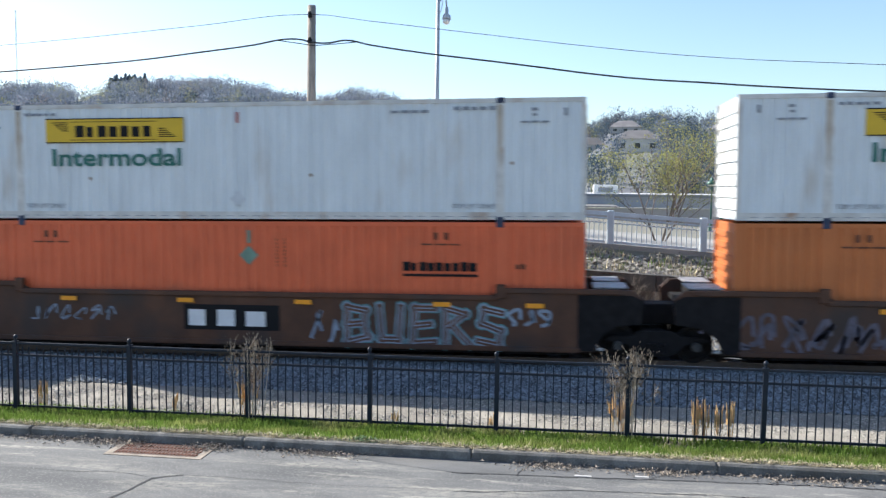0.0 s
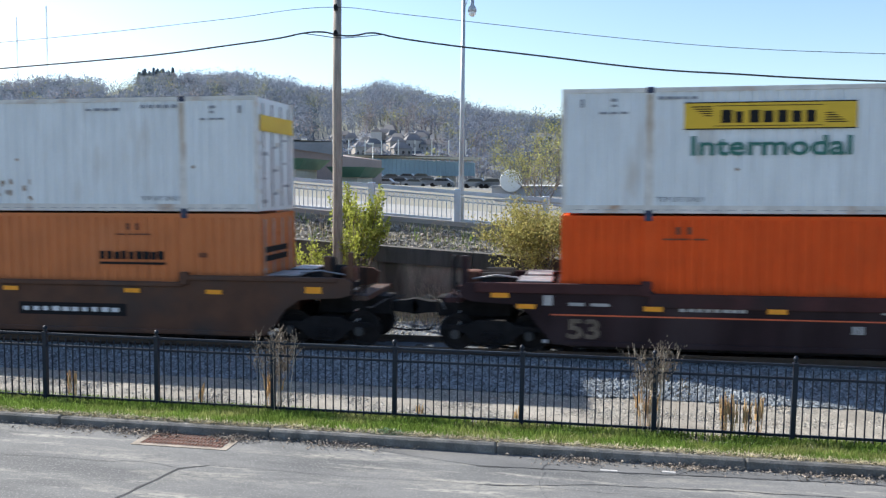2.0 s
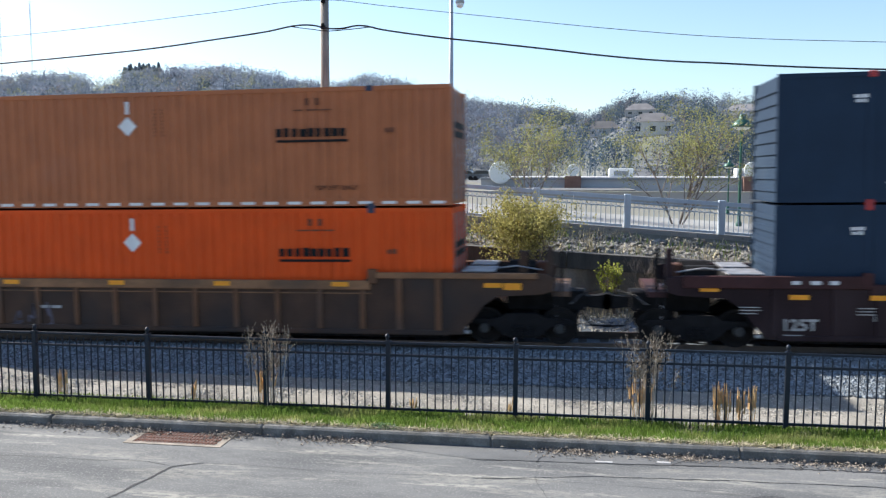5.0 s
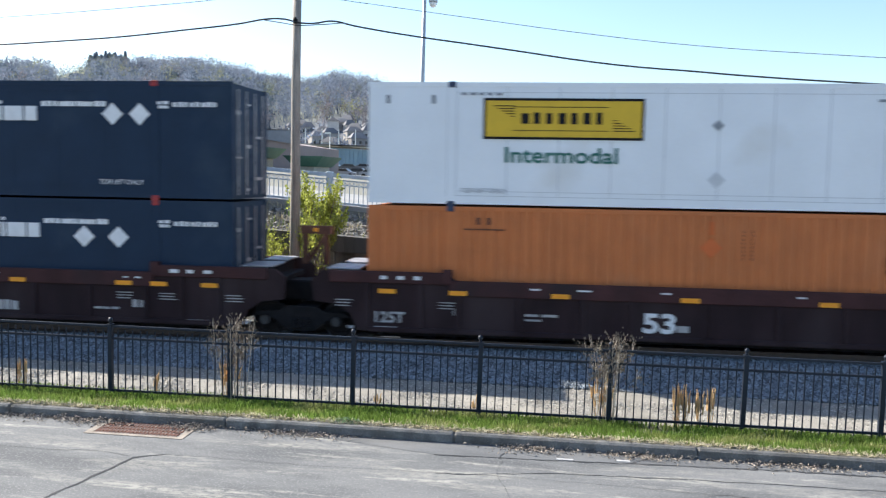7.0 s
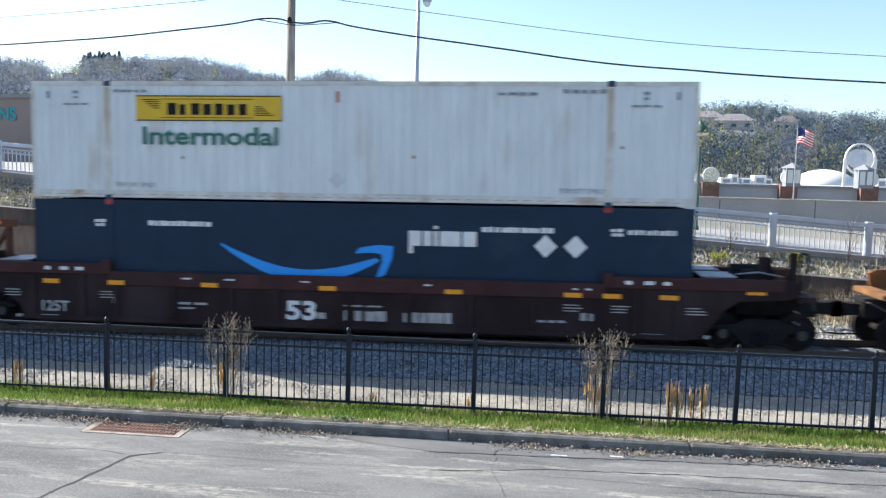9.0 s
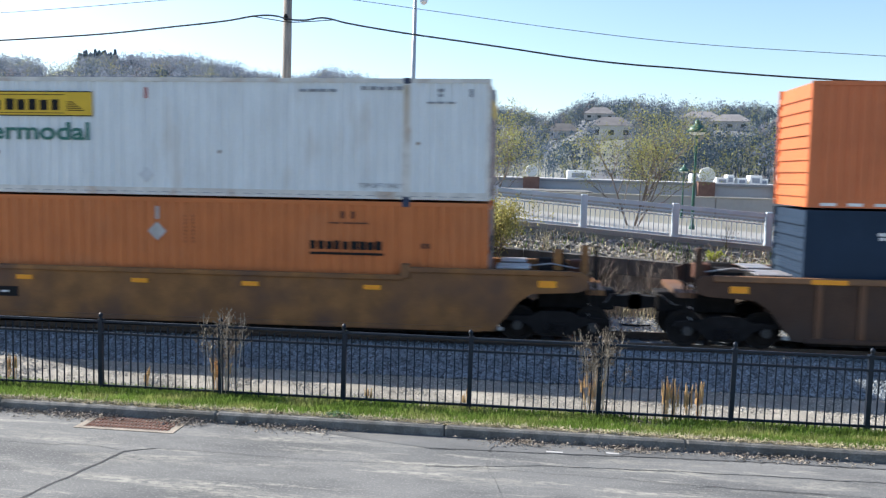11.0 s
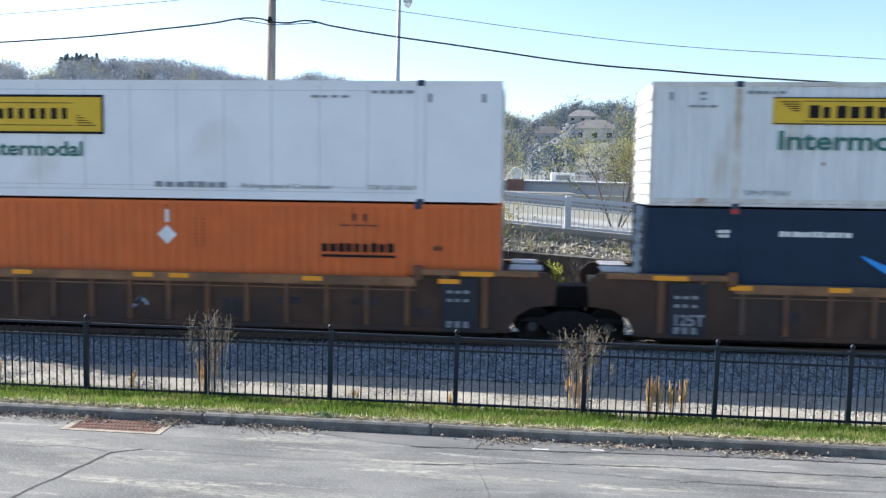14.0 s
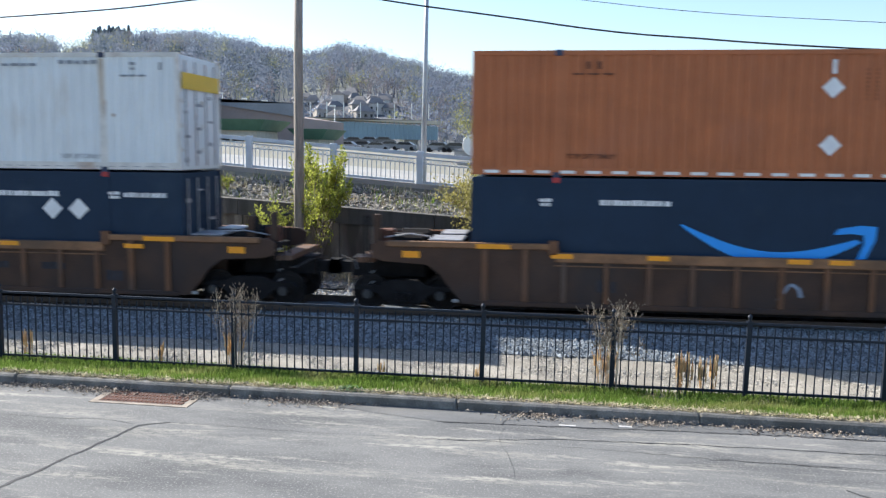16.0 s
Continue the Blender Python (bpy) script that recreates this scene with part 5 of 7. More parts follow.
def woods(name, n, seed, material, label, lo, hi, height, stems, flakes, where):
    """Far woodland: each tree is a few thin stems under a ragged crown of several rounded clumps of small flakes of twig."""
    rng = np.random.default_rng(seed)
    vs = []
    for _ in range(n):
        az, f = rng.uniform(-44, 34), rng.uniform(lo, hi) ** 0.8
        r = f * crest(az)
        if not where(az, f, rng) or any(abs(az - p) < q and s - 105 < r < s + 14 for p, s, q in HOMES):
            continue
        sc = min(1.0, crest(az) / 1000 + 0.12)
        h = height * rng.uniform(0.6, 1.2) * sc
        base = np.array([r * math.sin(radians(az)), r * math.cos(radians(az)), hill_z(az, r) - 0.5])
        k = rng.normal(0, 1, (stems, 3)) * np.array([0.16, 0.16, 0.0]) + np.array([0, 0, 1])
        tip = base + k * h * rng.uniform(0.6, 0.95, (stems, 1))
        side = rng.normal(0, 1, (stems, 3)) * np.array([1, 1, 0.2]) * h * 0.01
        vs.append(np.stack([base - side, base + side, tip], 1))
        hub = rng.normal(0, 1, (6, 3)) * np.array([0.15, 0.15, 0.17]) + np.array([0, 0, 0.6])
        u = rng.normal(0, 1, (flakes, 3))
        u /= np.linalg.norm(u, axis=1, keepdims=True)
        c = base + (hub[rng.integers(0, 6, flakes)] + u * rng.uniform(0.2, 1, (flakes, 1)) ** 0.5 * np.array([0.19, 0.19, 0.17])) * h
        vs.append(c[:, None] + rng.normal(0, 1, (flakes, 3, 3)) * h * 0.023)
    v = np.concatenate(vs)
    return tagged(soup(name, v, np.arange(len(v) * 3).reshape(-1, 3), M[material]), label, "woods", kind="stuff")


def pines():
    rnd = random.Random(81)
    trees = [(-29.05 + i * 0.096 + rnd.uniform(-0.04, 0.04), 0.985 + 0.012 * (i % 3), 19 * rnd.uniform(0.7, 1.05)) for i in range(24)]
    trees += [(-33.6, 0.99, 13), (-32.0, 0.985, 10), (-17.0, 0.99, 14), (-15.6, 0.985, 12), (-26.0, 0.97, 12)]
    for az, f, h in trees:
        r = f * crest(az)
        x, y = r * math.sin(radians(az)), r * math.cos(radians(az))
        t = thing("pine_tree", "evergreen on the hill's crest, tinted with blue haze", "tree", pose(x, y, hill_z(az, r) - 1), "pines on the crest")
        g = G()
        for j in range(420):
            u = rnd.random() ** 1.25
            a, rr = rnd.uniform(0, 6.3), (1 - u) * h * 0.34 * rnd.uniform(0.6, 1.1) + 0.4
            p = Vector((math.cos(a) * rr, math.sin(a) * rr, h * (0.12 + 0.85 * u)))
            c = Vector((0, 0, p.z + h * 0.06))
            s = Vector((-math.sin(a), math.cos(a), 0)) * h * 0.07
            g.add([c, p + s, p - s], [(0, 1, 2)])
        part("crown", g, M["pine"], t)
        part("trunk", G().tube([(0, 0, 0), (0, 0, h)], 0.3, 5, 0.05), M["bark"], t)


def house(az, r, w, h, roof, turn, label="far pale house among the trees", z=None):
    x, y = r * math.sin(radians(az)), r * math.cos(radians(az))
    zz = (hill_z(az, r) if z is None else z) - 1
    o = thing("house", label, "house", pose(x, y, zz, 0, 0, turn - az), "far houses")
    d = w * 0.7
    part("wall", G().box(-w / 2, w / 2, -d / 2, d / 2, 0, h), M["housewall"], o)
    g = G()
    e = 0.4
    g.add([(-w / 2 - e, -d / 2 - e, h), (w / 2 + e, -d / 2 - e, h), (w / 2 + e, d / 2 + e, h), (-w / 2 - e, d / 2 + e, h), (-w * 0.22, 0, h + roof), (w * 0.22, 0, h + roof)],
          [(0, 1, 5, 4), (2, 3, 4, 5), (0, 4, 3), (1, 2, 5), (3, 2, 1, 0)])
    part("roof", g, M["houseroof"], o)
    for i in range(3):
        wx = -w * 0.33 + i * w * 0.33
        part("window", G().box(wx - w * 0.06, wx + w * 0.06, -d / 2 - 0.06, -d / 2, h * 0.35, h * 0.7), M["glass"], o)


def houses():
    rnd = random.Random(91)
    for i in range(34):
        p, s, _ = HOMES[9 + i % 6]
        az, r = p + rnd.uniform(-0.75, 0.75), s + rnd.uniform(-45, 8)
        house(az, r, rnd.uniform(6, 9), rnd.uniform(3.5, 5.5), rnd.uniform(2, 3), rnd.choice((0, 90, 20, -15)))
    for az, f in ((-20.2, 0.62), (-21.2, 0.6), (-11.0, 0.75)):
        house(az, f * crest(az), 9, 5, 3, 0)
    for az, r, w, h in HILLTOP:
        house(az, r, w, h, 3.2 if h < 6 else 0.6, 0, "large house on the wooded hillside")


def masts():
    for az, top in ((-34.24, 10.1), (-35.86, 9.3)):
        p = place(az, top, 900)
        z0 = place(az, 4.5, 900).z
        m = thing("radio_mast", "tall thin lattice radio mast on the hill", "radio mast", pose(p.x, p.y, 0), "radio masts")
        g = G()
        for dx in (-0.8, 0.8):
            g.tube([(dx, 0, z0), (dx * 0.6, 0, p.z)], 0.3, 3)
        k = int((p.z - z0) / 4)
        for i in range(k):
            z = z0 + i * 4
            g.tube([(-0.8 if i % 2 else 0.8, 0, z), (0.8 if i % 2 else -0.8, 0, z + 4)], 0.1, 3)
        part("lattice", g, M["greylamp"], m)


# ---- the train ----
LONG, TALL, WIDE = 16.154, 2.9, 2.59
SEAM = 2.597
POST = 1.98         # from the end to the lifting post of a container


def corrugated(x0, x1, z0, z1, y, pitch, deep):
    """An upright sheet of trapezoid ribs."""
    g = G()
    xs = []
    n = max(1, round((x1 - x0) / pitch))
    p = (x1 - x0) / n
    for i in range(n):
        a = x0 + i * p
        xs += [(a, y), (a + p * 0.45, y), (a + p * 0.55, y + deep), (a + p * 0.9, y + deep)]
    xs.append((x1, y))
    for x, yy in xs:
        g.v += [(x, yy, z0), (x, yy, z1)]
    g.f = [(2 * i, 2 * i + 2, 2 * i + 3, 2 * i + 1) for i in range(len(xs) - 1)]
    return g


def container_shell(name, label, paint, rail, casting, smooth=False, group=""):
    """A 53-foot container with its near left foot at the origin."""
    c = thing(name, label, "container", group=group)
    L, H, W = LONG, TALL, WIDE
    part("core", G().box(0.06, L - 0.06, 0.06, W - 0.06, 0.06, H - 0.02), paint, c)
    for y, face in ((0.012, 1), (W - 0.012, -1)):
        for a, b in ((0.1, POST - 0.1), (POST + 0.1, L - POST - 0.1), (L - POST + 0.1, L - 0.1)):
            if smooth:
                part("side_panel", G().box(a, b, min(y, y + 0.04 * face), max(y, y + 0.04 * face), 0.24, H - 0.1), paint, c)
            else:
                part("side_panel", corrugated(a, b, 0.24, H - 0.1, y, 0.27, 0.03 * face), paint, c)
        f = (0, 0.06) if face > 0 else (W - 0.06, W)
        if smooth and face > 0:
            g = G()
            for i in range(1, 10):
                x = POST + 0.1 + i * (L - 2 * POST - 0.2) / 10
                g.box(x - 0.012, x + 0.012, 0.007, 0.014, 0.25, H - 0.11)
            for x in (POST - 0.115, POST + 0.105, L - POST - 0.115, L - POST + 0.105):
                g.box(x, x + 0.016, 0.0, 0.014, 0.25, H - 0.11)
            for z in (0.25, 0.36, H - 0.24):
                g.box(POST + 0.12, L - POST - 0.12, 0.006, 0.014, z, z + 0.016)
            tagged(part("panel_seam", g, rail if paint is M["navy"] else M["seam"], c, "thin raised panel seams"), kind="stuff")
        part("top_rail", G().box(0, L, f[0], f[1], H - 0.1, H), rail, c)
        part("bottom_rail", G().box(0, L, f[0] + 0.002, f[1], 0.06, 0.24), rail, c)
        for x in (0.0, POST - 0.1, L - POST - 0.1, L - 0.1):
            a, b = (x, x + 0.1) if x in (0.0, L - 0.1) else (x, x + 0.2)
            part("post", G().box(a, b, f[0] + 0.004, f[1] + 0.004 * face, 0.24, H - 0.1), rail, c)
        for x in (POST - 0.09, L - POST - 0.09):
            for z in (-0.012, H - 0.12):
                g = G()
                g.chamfer(x, x + 0.18, f[0] - 0.012, f[1] + 0.012, z, z + 0.14, 0.015)
                part("corner_casting", g, casting, c, "dark corner casting")
    prof = [(0.1, H - 0.04)]
    for i in range(40):
        prof += [(0.3 + i * 0.39, H - 0.013), (0.34 + i * 0.39, H - 0.002), (0.44 + i * 0.39, H - 0.002), (0.48 + i * 0.39, H - 0.013)]
    g = G().prism(prof + [(L - 0.1, H - 0.04)], 0.06, W - 0.06)
    part("roof", g, paint, c)
    # closed front wall and the doors, with their lock rods
    for i in range(9):
        z = 0.3 + i * 0.28
        part("front_rib", G().box(0.02, 0.08, 0.1, W - 0.1, z, z + 0.14), paint, c)
    for y in (0.06, W / 2 + 0.01):
        d = part("door", G().box(L - 0.06, L - 0.02, y, y + W / 2 - 0.07, 0.12, H - 0.12), paint, c)
        for k in (0.3, 0.9):
            part("lock_rod", G().tube([(L + 0.01, y + k, 0.15), (L + 0.01, y + k, H - 0.15)], 0.02, 6), M["plate"], d, "galvanised lock rod")
        for z in (0.5, 1.1, 1.7, 2.3):
            part("hinge", G().box(L - 0.02, L + 0.01, y + 0.02, y + 0.14, z, z + 0.1), rail, d)
    return c


FACE = -0.006


def diamond(g, x, z, r):
    g.prism([(x - r, z), (x, z - r), (x + r, z), (x, z + r)], FACE - 0.003, FACE + 0.003)


def mark(c, name, g, material, label=""):
    ob = part(name, g, M[material], c, label)
    return tagged(ob, kind="stuff") if len(g.v) > 60 else ob


def white_container(seed, label, stain=False, rust=False):
    c = container_shell("container", label, M["white"], M["whiterail"], M["casting"], group="stacked containers")
    rnd = random.Random(seed)
    T = TALL
    p = mark(c, "logo_panel", G().box(2.55, 6.2, FACE - 0.004, FACE + 0.004, T - 0.95, T - 0.35), "yellow", "yellow logo panel")
    g = G()
    y = FACE - 0.006
    g.box(2.55, 6.2, y - 0.002, y + 0.002, T - 0.37, T - 0.345)
    g.box(2.55, 6.2, y - 0.002, y + 0.002, T - 0.955, T - 0.93)
    g.box(3.2, 5.5, y - 0.002, y + 0.002, T - 0.44, T - 0.425)
    g.box(3.2, 5.5, y - 0.002, y + 0.002, T - 0.885, T - 0.87)
    for i in range(5):
        g.box(2.7 + i * 0.07, 3.15, y - 0.002, y + 0.002, T - 0.46 - i * 0.05, T - 0.437 - i * 0.05)
        g.box(5.55, 6.0 - (4 - i) * 0.07, y - 0.002, y + 0.002, T - 0.62 - i * 0.05, T - 0.597 - i * 0.05)
    bars(g, 3.35, T - 0.81, 2.1, 0.29, 7, y, rnd, 0.7)
    part("logo_shape", g, M["black"], p, "dark logo shapes")
    for x in (POST - 0.05, L_RIGHT - 0.05):
        s = mark(c, "stain", G().prism([(x - 0.02, T - 0.15), (x + 0.1, T - 0.15), (x + 0.08, T - 0.9), (x + 0.05, T - 1.7), (x + 0.02, T - 1.3), (x - 0.01, T - 0.7)], -0.001, 0.003), "cream", "rust-tinted stain below the casting")
    p.matrix_basis = pose(0.18, 0, 0)
    letter("Intermodal", 0.6, 2.84, FACE - 0.002, T - 1.52, M["green"], c, 0.012, wide=3.42)
    g = G()
    bars(g, 2.15, T - 0.27, 0.9, 0.07, 5, FACE, rnd)
    bars(g, L_RIGHT - 1.1, T - 0.27, 1.05, 0.09, 5, FACE, rnd)
    bars(g, L_RIGHT - 2.6, T - 0.32, 0.95, 0.07, 4, FACE, rnd)
    for x in (1.1, LONG - 1.25):
        bars(g, x, T - 0.3, 0.2, 0.07, 1, FACE, rnd)
        bars(g, x + 0.02, T - 0.42, 0.14, 0.06, 1, FACE, rnd)
        bars(g, x - 0.25, T - 0.58, 0.7, 0.05, 3, FACE, rnd)
    for x in (0.42, LONG - 0.5):
        g.box(x, x + 0.07, FACE - 0.004, FACE + 0.004, T - 0.42, T - 0.24)
    mark(c, "small_marking", g, "grey")
    letter("TOP LIFT ONLY", 0.15, 2.15, FACE, 0.33, M["grey"], c, wide=1.05)
    letter("TOP LIFT ONLY", 0.15, L_RIGHT - 1.15, FACE, 0.33, M["grey"], c, wide=1.05)
    g = G()
    diamond(g, 7.75, 0.55, 0.2)
    mark(c, "placard", g, "seam", "faded placard")
    mark(c, "red_tab", G().box(7.72, 7.8, FACE - 0.004, FACE + 0.004, T - 0.5, T - 0.24), "redtab")
    g = G()
    for i in range(46):
        x = 0.3 + i * 0.34
        g.box(x, x + 0.2, FACE + 0.004, FACE + 0.01, 0.13, 0.145)
    mark(c, "scuff", g, "grey", "scuffs along the bottom rail")
    g = G()
    for x in (3.9, 9.6, LONG - 1.7):
        diamond(g, x, rnd.uniform(0.9, 1.6), 0.05)
    if rust:
        for i in range(26):
            x, z = rnd.choice((4.2, 4.8, 5.6, 6.4, 9.2, 9.9)) + rnd.uniform(-0.25, 0.25), rnd.uniform(0.3, 0.75)
            g.box(x, x + rnd.uniform(0.03, 0.1), FACE - 0.003, FACE + 0.003, z, z + rnd.uniform(0.05, 0.16))
    tagged(mark(c, "rust_spot", g, "rustfade", "rusty scrape"), kind="stuff")
    w = WIDE
    q = part("end_panel", G().box(LONG + 0.022, LONG + 0.03, 0.12, w - 0.12, T - 0.85, T - 0.45), M["yellow"], c, "yellow logo panel on the door")
    g = G()
    for i in range(9):
        for k in range(3):
            yy = 0.3 + k * 0.75
            if (i + 2 * k) % 3 == 0:
                g.box(LONG - 0.018, LONG - 0.008, yy, yy + rnd.uniform(0.15, 0.42), 0.25 + i * 0.2, 0.25 + i * 0.2 + rnd.uniform(0.04, 0.1))
    mark(c, "door_marking", g, "grey")
    return c


L_RIGHT = LONG - POST


def big_sign_container(label, reefer):
    """White smooth-sided container with the large framed logo panel."""
    c = container_shell("container", label, M["reefer"], M["reefer"], M["casting"], True, "stacked containers")
    rnd = random.Random(77)
    T, y = TALL, FACE - 0.006
    p = mark(c, "logo_panel", G().box(2.72, 6.4, FACE - 0.004, FACE + 0.004, T - 1.42, T - 0.47), "black", "black-edged logo panel")
    part("logo_field", G().box(2.78, 6.34, y - 0.002, y + 0.002, T - 1.36, T - 0.53), M["yellow"], p, "yellow logo field")
    g = G()
    y2 = y - 0.005
    bars(g, 3.6, T - 1.06, 2.0, 0.27, 7, y2, rnd, 0.62)
    for z in (T - 0.68, T - 1.22):
        g.box(3.4, 5.6, y2 - 0.002, y2 + 0.002, z, z + 0.016)
    for i in range(5):
        g.box(2.95 + i * 0.1, 3.45, y2 - 0.002, y2 + 0.002, T - 0.66 - i * 0.06, T - 0.64 - i * 0.06)
        g.box(5.7, 6.2 - (4 - i) * 0.1, y2 - 0.002, y2 + 0.002, T - 0.98 - i * 0.06, T - 0.96 - i * 0.06)
    part("logo_shape", g, M["black"], p, "dark logo shapes")
    d = -0.2 if reefer else 0.0
    p.matrix_basis = pose(d, 0, 0.11)
    letter("Intermodal", 0.5, 3.2 + d, FACE - 0.002, T - 1.84, M["green"], c, 0.01, wide=2.6)
    g = G()
    bars(g, 2.2, T - 0.3, 1.0, 0.06, 5, FACE, rnd)
    bars(g, L_RIGHT - 1.2, T - 0.3, 1.05, 0.08, 5, FACE, rnd)
    bars(g, L_RIGHT - 2.7, T - 0.4, 1.0, 0.06, 4, FACE, rnd)
    for x in (0.42, 1.5, LONG - 0.5, LONG - 1.8):
        g.box(x, x + 0.09, FACE - 0.004, FACE + 0.004, T - 0.5, T - 0.3)
    mark(c, "small_marking", g, "grey")
    letter("TOP LIFT ONLY", 0.16, 2.2, FACE, 0.33, M["grey"], c, wide=1.1)
    letter("TOP LIFT ONLY", 0.16, L_RIGHT - 1.3, FACE, 0.33, M["grey"], c, wide=1.2)
    if reefer:
        g = G()
        bars(g, 7.5, 0.33, 1.9, 0.14, 7, FACE, rnd)
        mark(c, "small_marking", g, "grey")
        letter("Refrigerated Container", 0.17, 9.7, FACE, 0.33, M["grey"], c, wide=2.3)
        # the body stands back behind the open end frame of the cooling unit
        for ob in c.children:
            ob.matrix_basis = Matrix.Translation((0.4, 0, 0)) @ Matrix.Diagonal((0.975, 1, 1, 1)) @ ob.matrix_basis
        f = part("cooling_unit_frame", G().box(0, 0.06, 0, 0.08, 0, T).box(0, 0.4, 0, 0.08, T - 0.1, T).box(0, 0.4, 0, 0.08, 0, 0.1).box(0.05, 0.4, 0, 0.06, 1.15, 1.23).box(0, 0.06, 0.07, WIDE - 0.07, T - 0.1, T).box(0, 0.06, WIDE - 0.08, WIDE, 0, T), M["reefer"], c, "white end frame")
        part("cooling_unit", G().chamfer(0.1, 0.45, 0.2, WIDE - 0.2, 0.2, T - 0.2, 0.04), M["grey"], c, "grey cooling unit")
    else:
        g = G()
        diamond(g, 8.05, T - 0.95, 0.13)
        mark(c, "placard", g, "grey", "small dark diamond placard")
        g = G()
        diamond(g, 8.05, 0.72, 0.2)
        mark(c, "placard", g, "seam", "faded placard")
    return c


def orange_container(paint, label, diamonds=1, dashes=False, tint="pale", seed=1):
    c = container_shell("container", label, M[paint], M[paint], M["casting"], group="stacked containers")
    rnd = random.Random(seed)
    T = TALL
    g = G()
    bars(g, 11.85, T - 1.17, 1.8, 0.22, 9, FACE, rnd, 0.78)
    g.box(11.85, 13.65, FACE - 0.004, FACE + 0.004, T - 1.3, T - 1.24)
    mark(c, "dark_marking", g, "black", "dark lettering blocks")
    g = G()
    for x in (2.3, 12.3):
        bars(g, x, T - 0.55, 1.0, 0.04, 3, FACE, rnd, 0.9)
        for k in (0.3, 0.55):
            g.box(x + k, x + k + 0.09, FACE - 0.004, FACE + 0.004, T - 0.42, T - 0.25)
    for i in range(8):
        g.box(8.7, 8.73, FACE - 0.004, FACE + 0.004, T - 1.1 + i * 0.09, T - 1.05 + i * 0.09)
        g.box(8.9, 8.93, FACE - 0.004, FACE + 0.004, T - 1.1 + i * 0.09, T - 1.04 + i * 0.09)
    bars(g, 14.55, T - 1.1, 0.25, 0.12, 2, FACE, rnd)
    mark(c, "small_marking", g, "brownmark", "small faded brown marking blocks")
    for z in (T - 0.83, T - 2.1)[:diamonds]:
        g = G()
        diamond(g, 8.0, z, 0.24)
        mark(c, "placard", g, tint, "diamond placard")
    mark(c, "label_strip", G().box(7.96, 8.05, FACE - 0.004, FACE + 0.004, T - 0.53, T - 0.22), tint)
    if dashes:
        g = G()
        for i in range(27):
            x = 0.3 + i * 0.59
            g.box(x, x + 0.34, FACE - 0.006, FACE, 0.1, 0.17)
        mark(c, "reflective_dash", g, "pale", "white reflective dashes")
        letter("TOP LIFT ONLY", 0.15, 2.2, FACE, 0.45, M["black"], c, wide=1.1)
        letter("TOP LIFT ONLY", 0.15, L_RIGHT - 1.4, FACE, 0.45, M["black"], c, wide=1.1)
    g = G()
    for i in range(2):
        g.box(LONG + 0.022, LONG + 0.03, 0.35 + i * 0.0, 1.9, 1.9 - i * 0.22, 2.05 - i * 0.22)
    mark(c, "door_marking", g, "black")
    g = G()
    for i in range(7):
        for k in range(3):
            yy = 0.3 + k * 0.75
            if (i + k) % 3 == 0:
                g.box(LONG - 0.018, LONG - 0.008, yy, yy + rnd.uniform(0.15, 0.4), 0.25 + i * 0.2, 0.25 + i * 0.2 + rnd.uniform(0.03, 0.07))
    mark(c, "door_marking", g, "grey2")
    return c


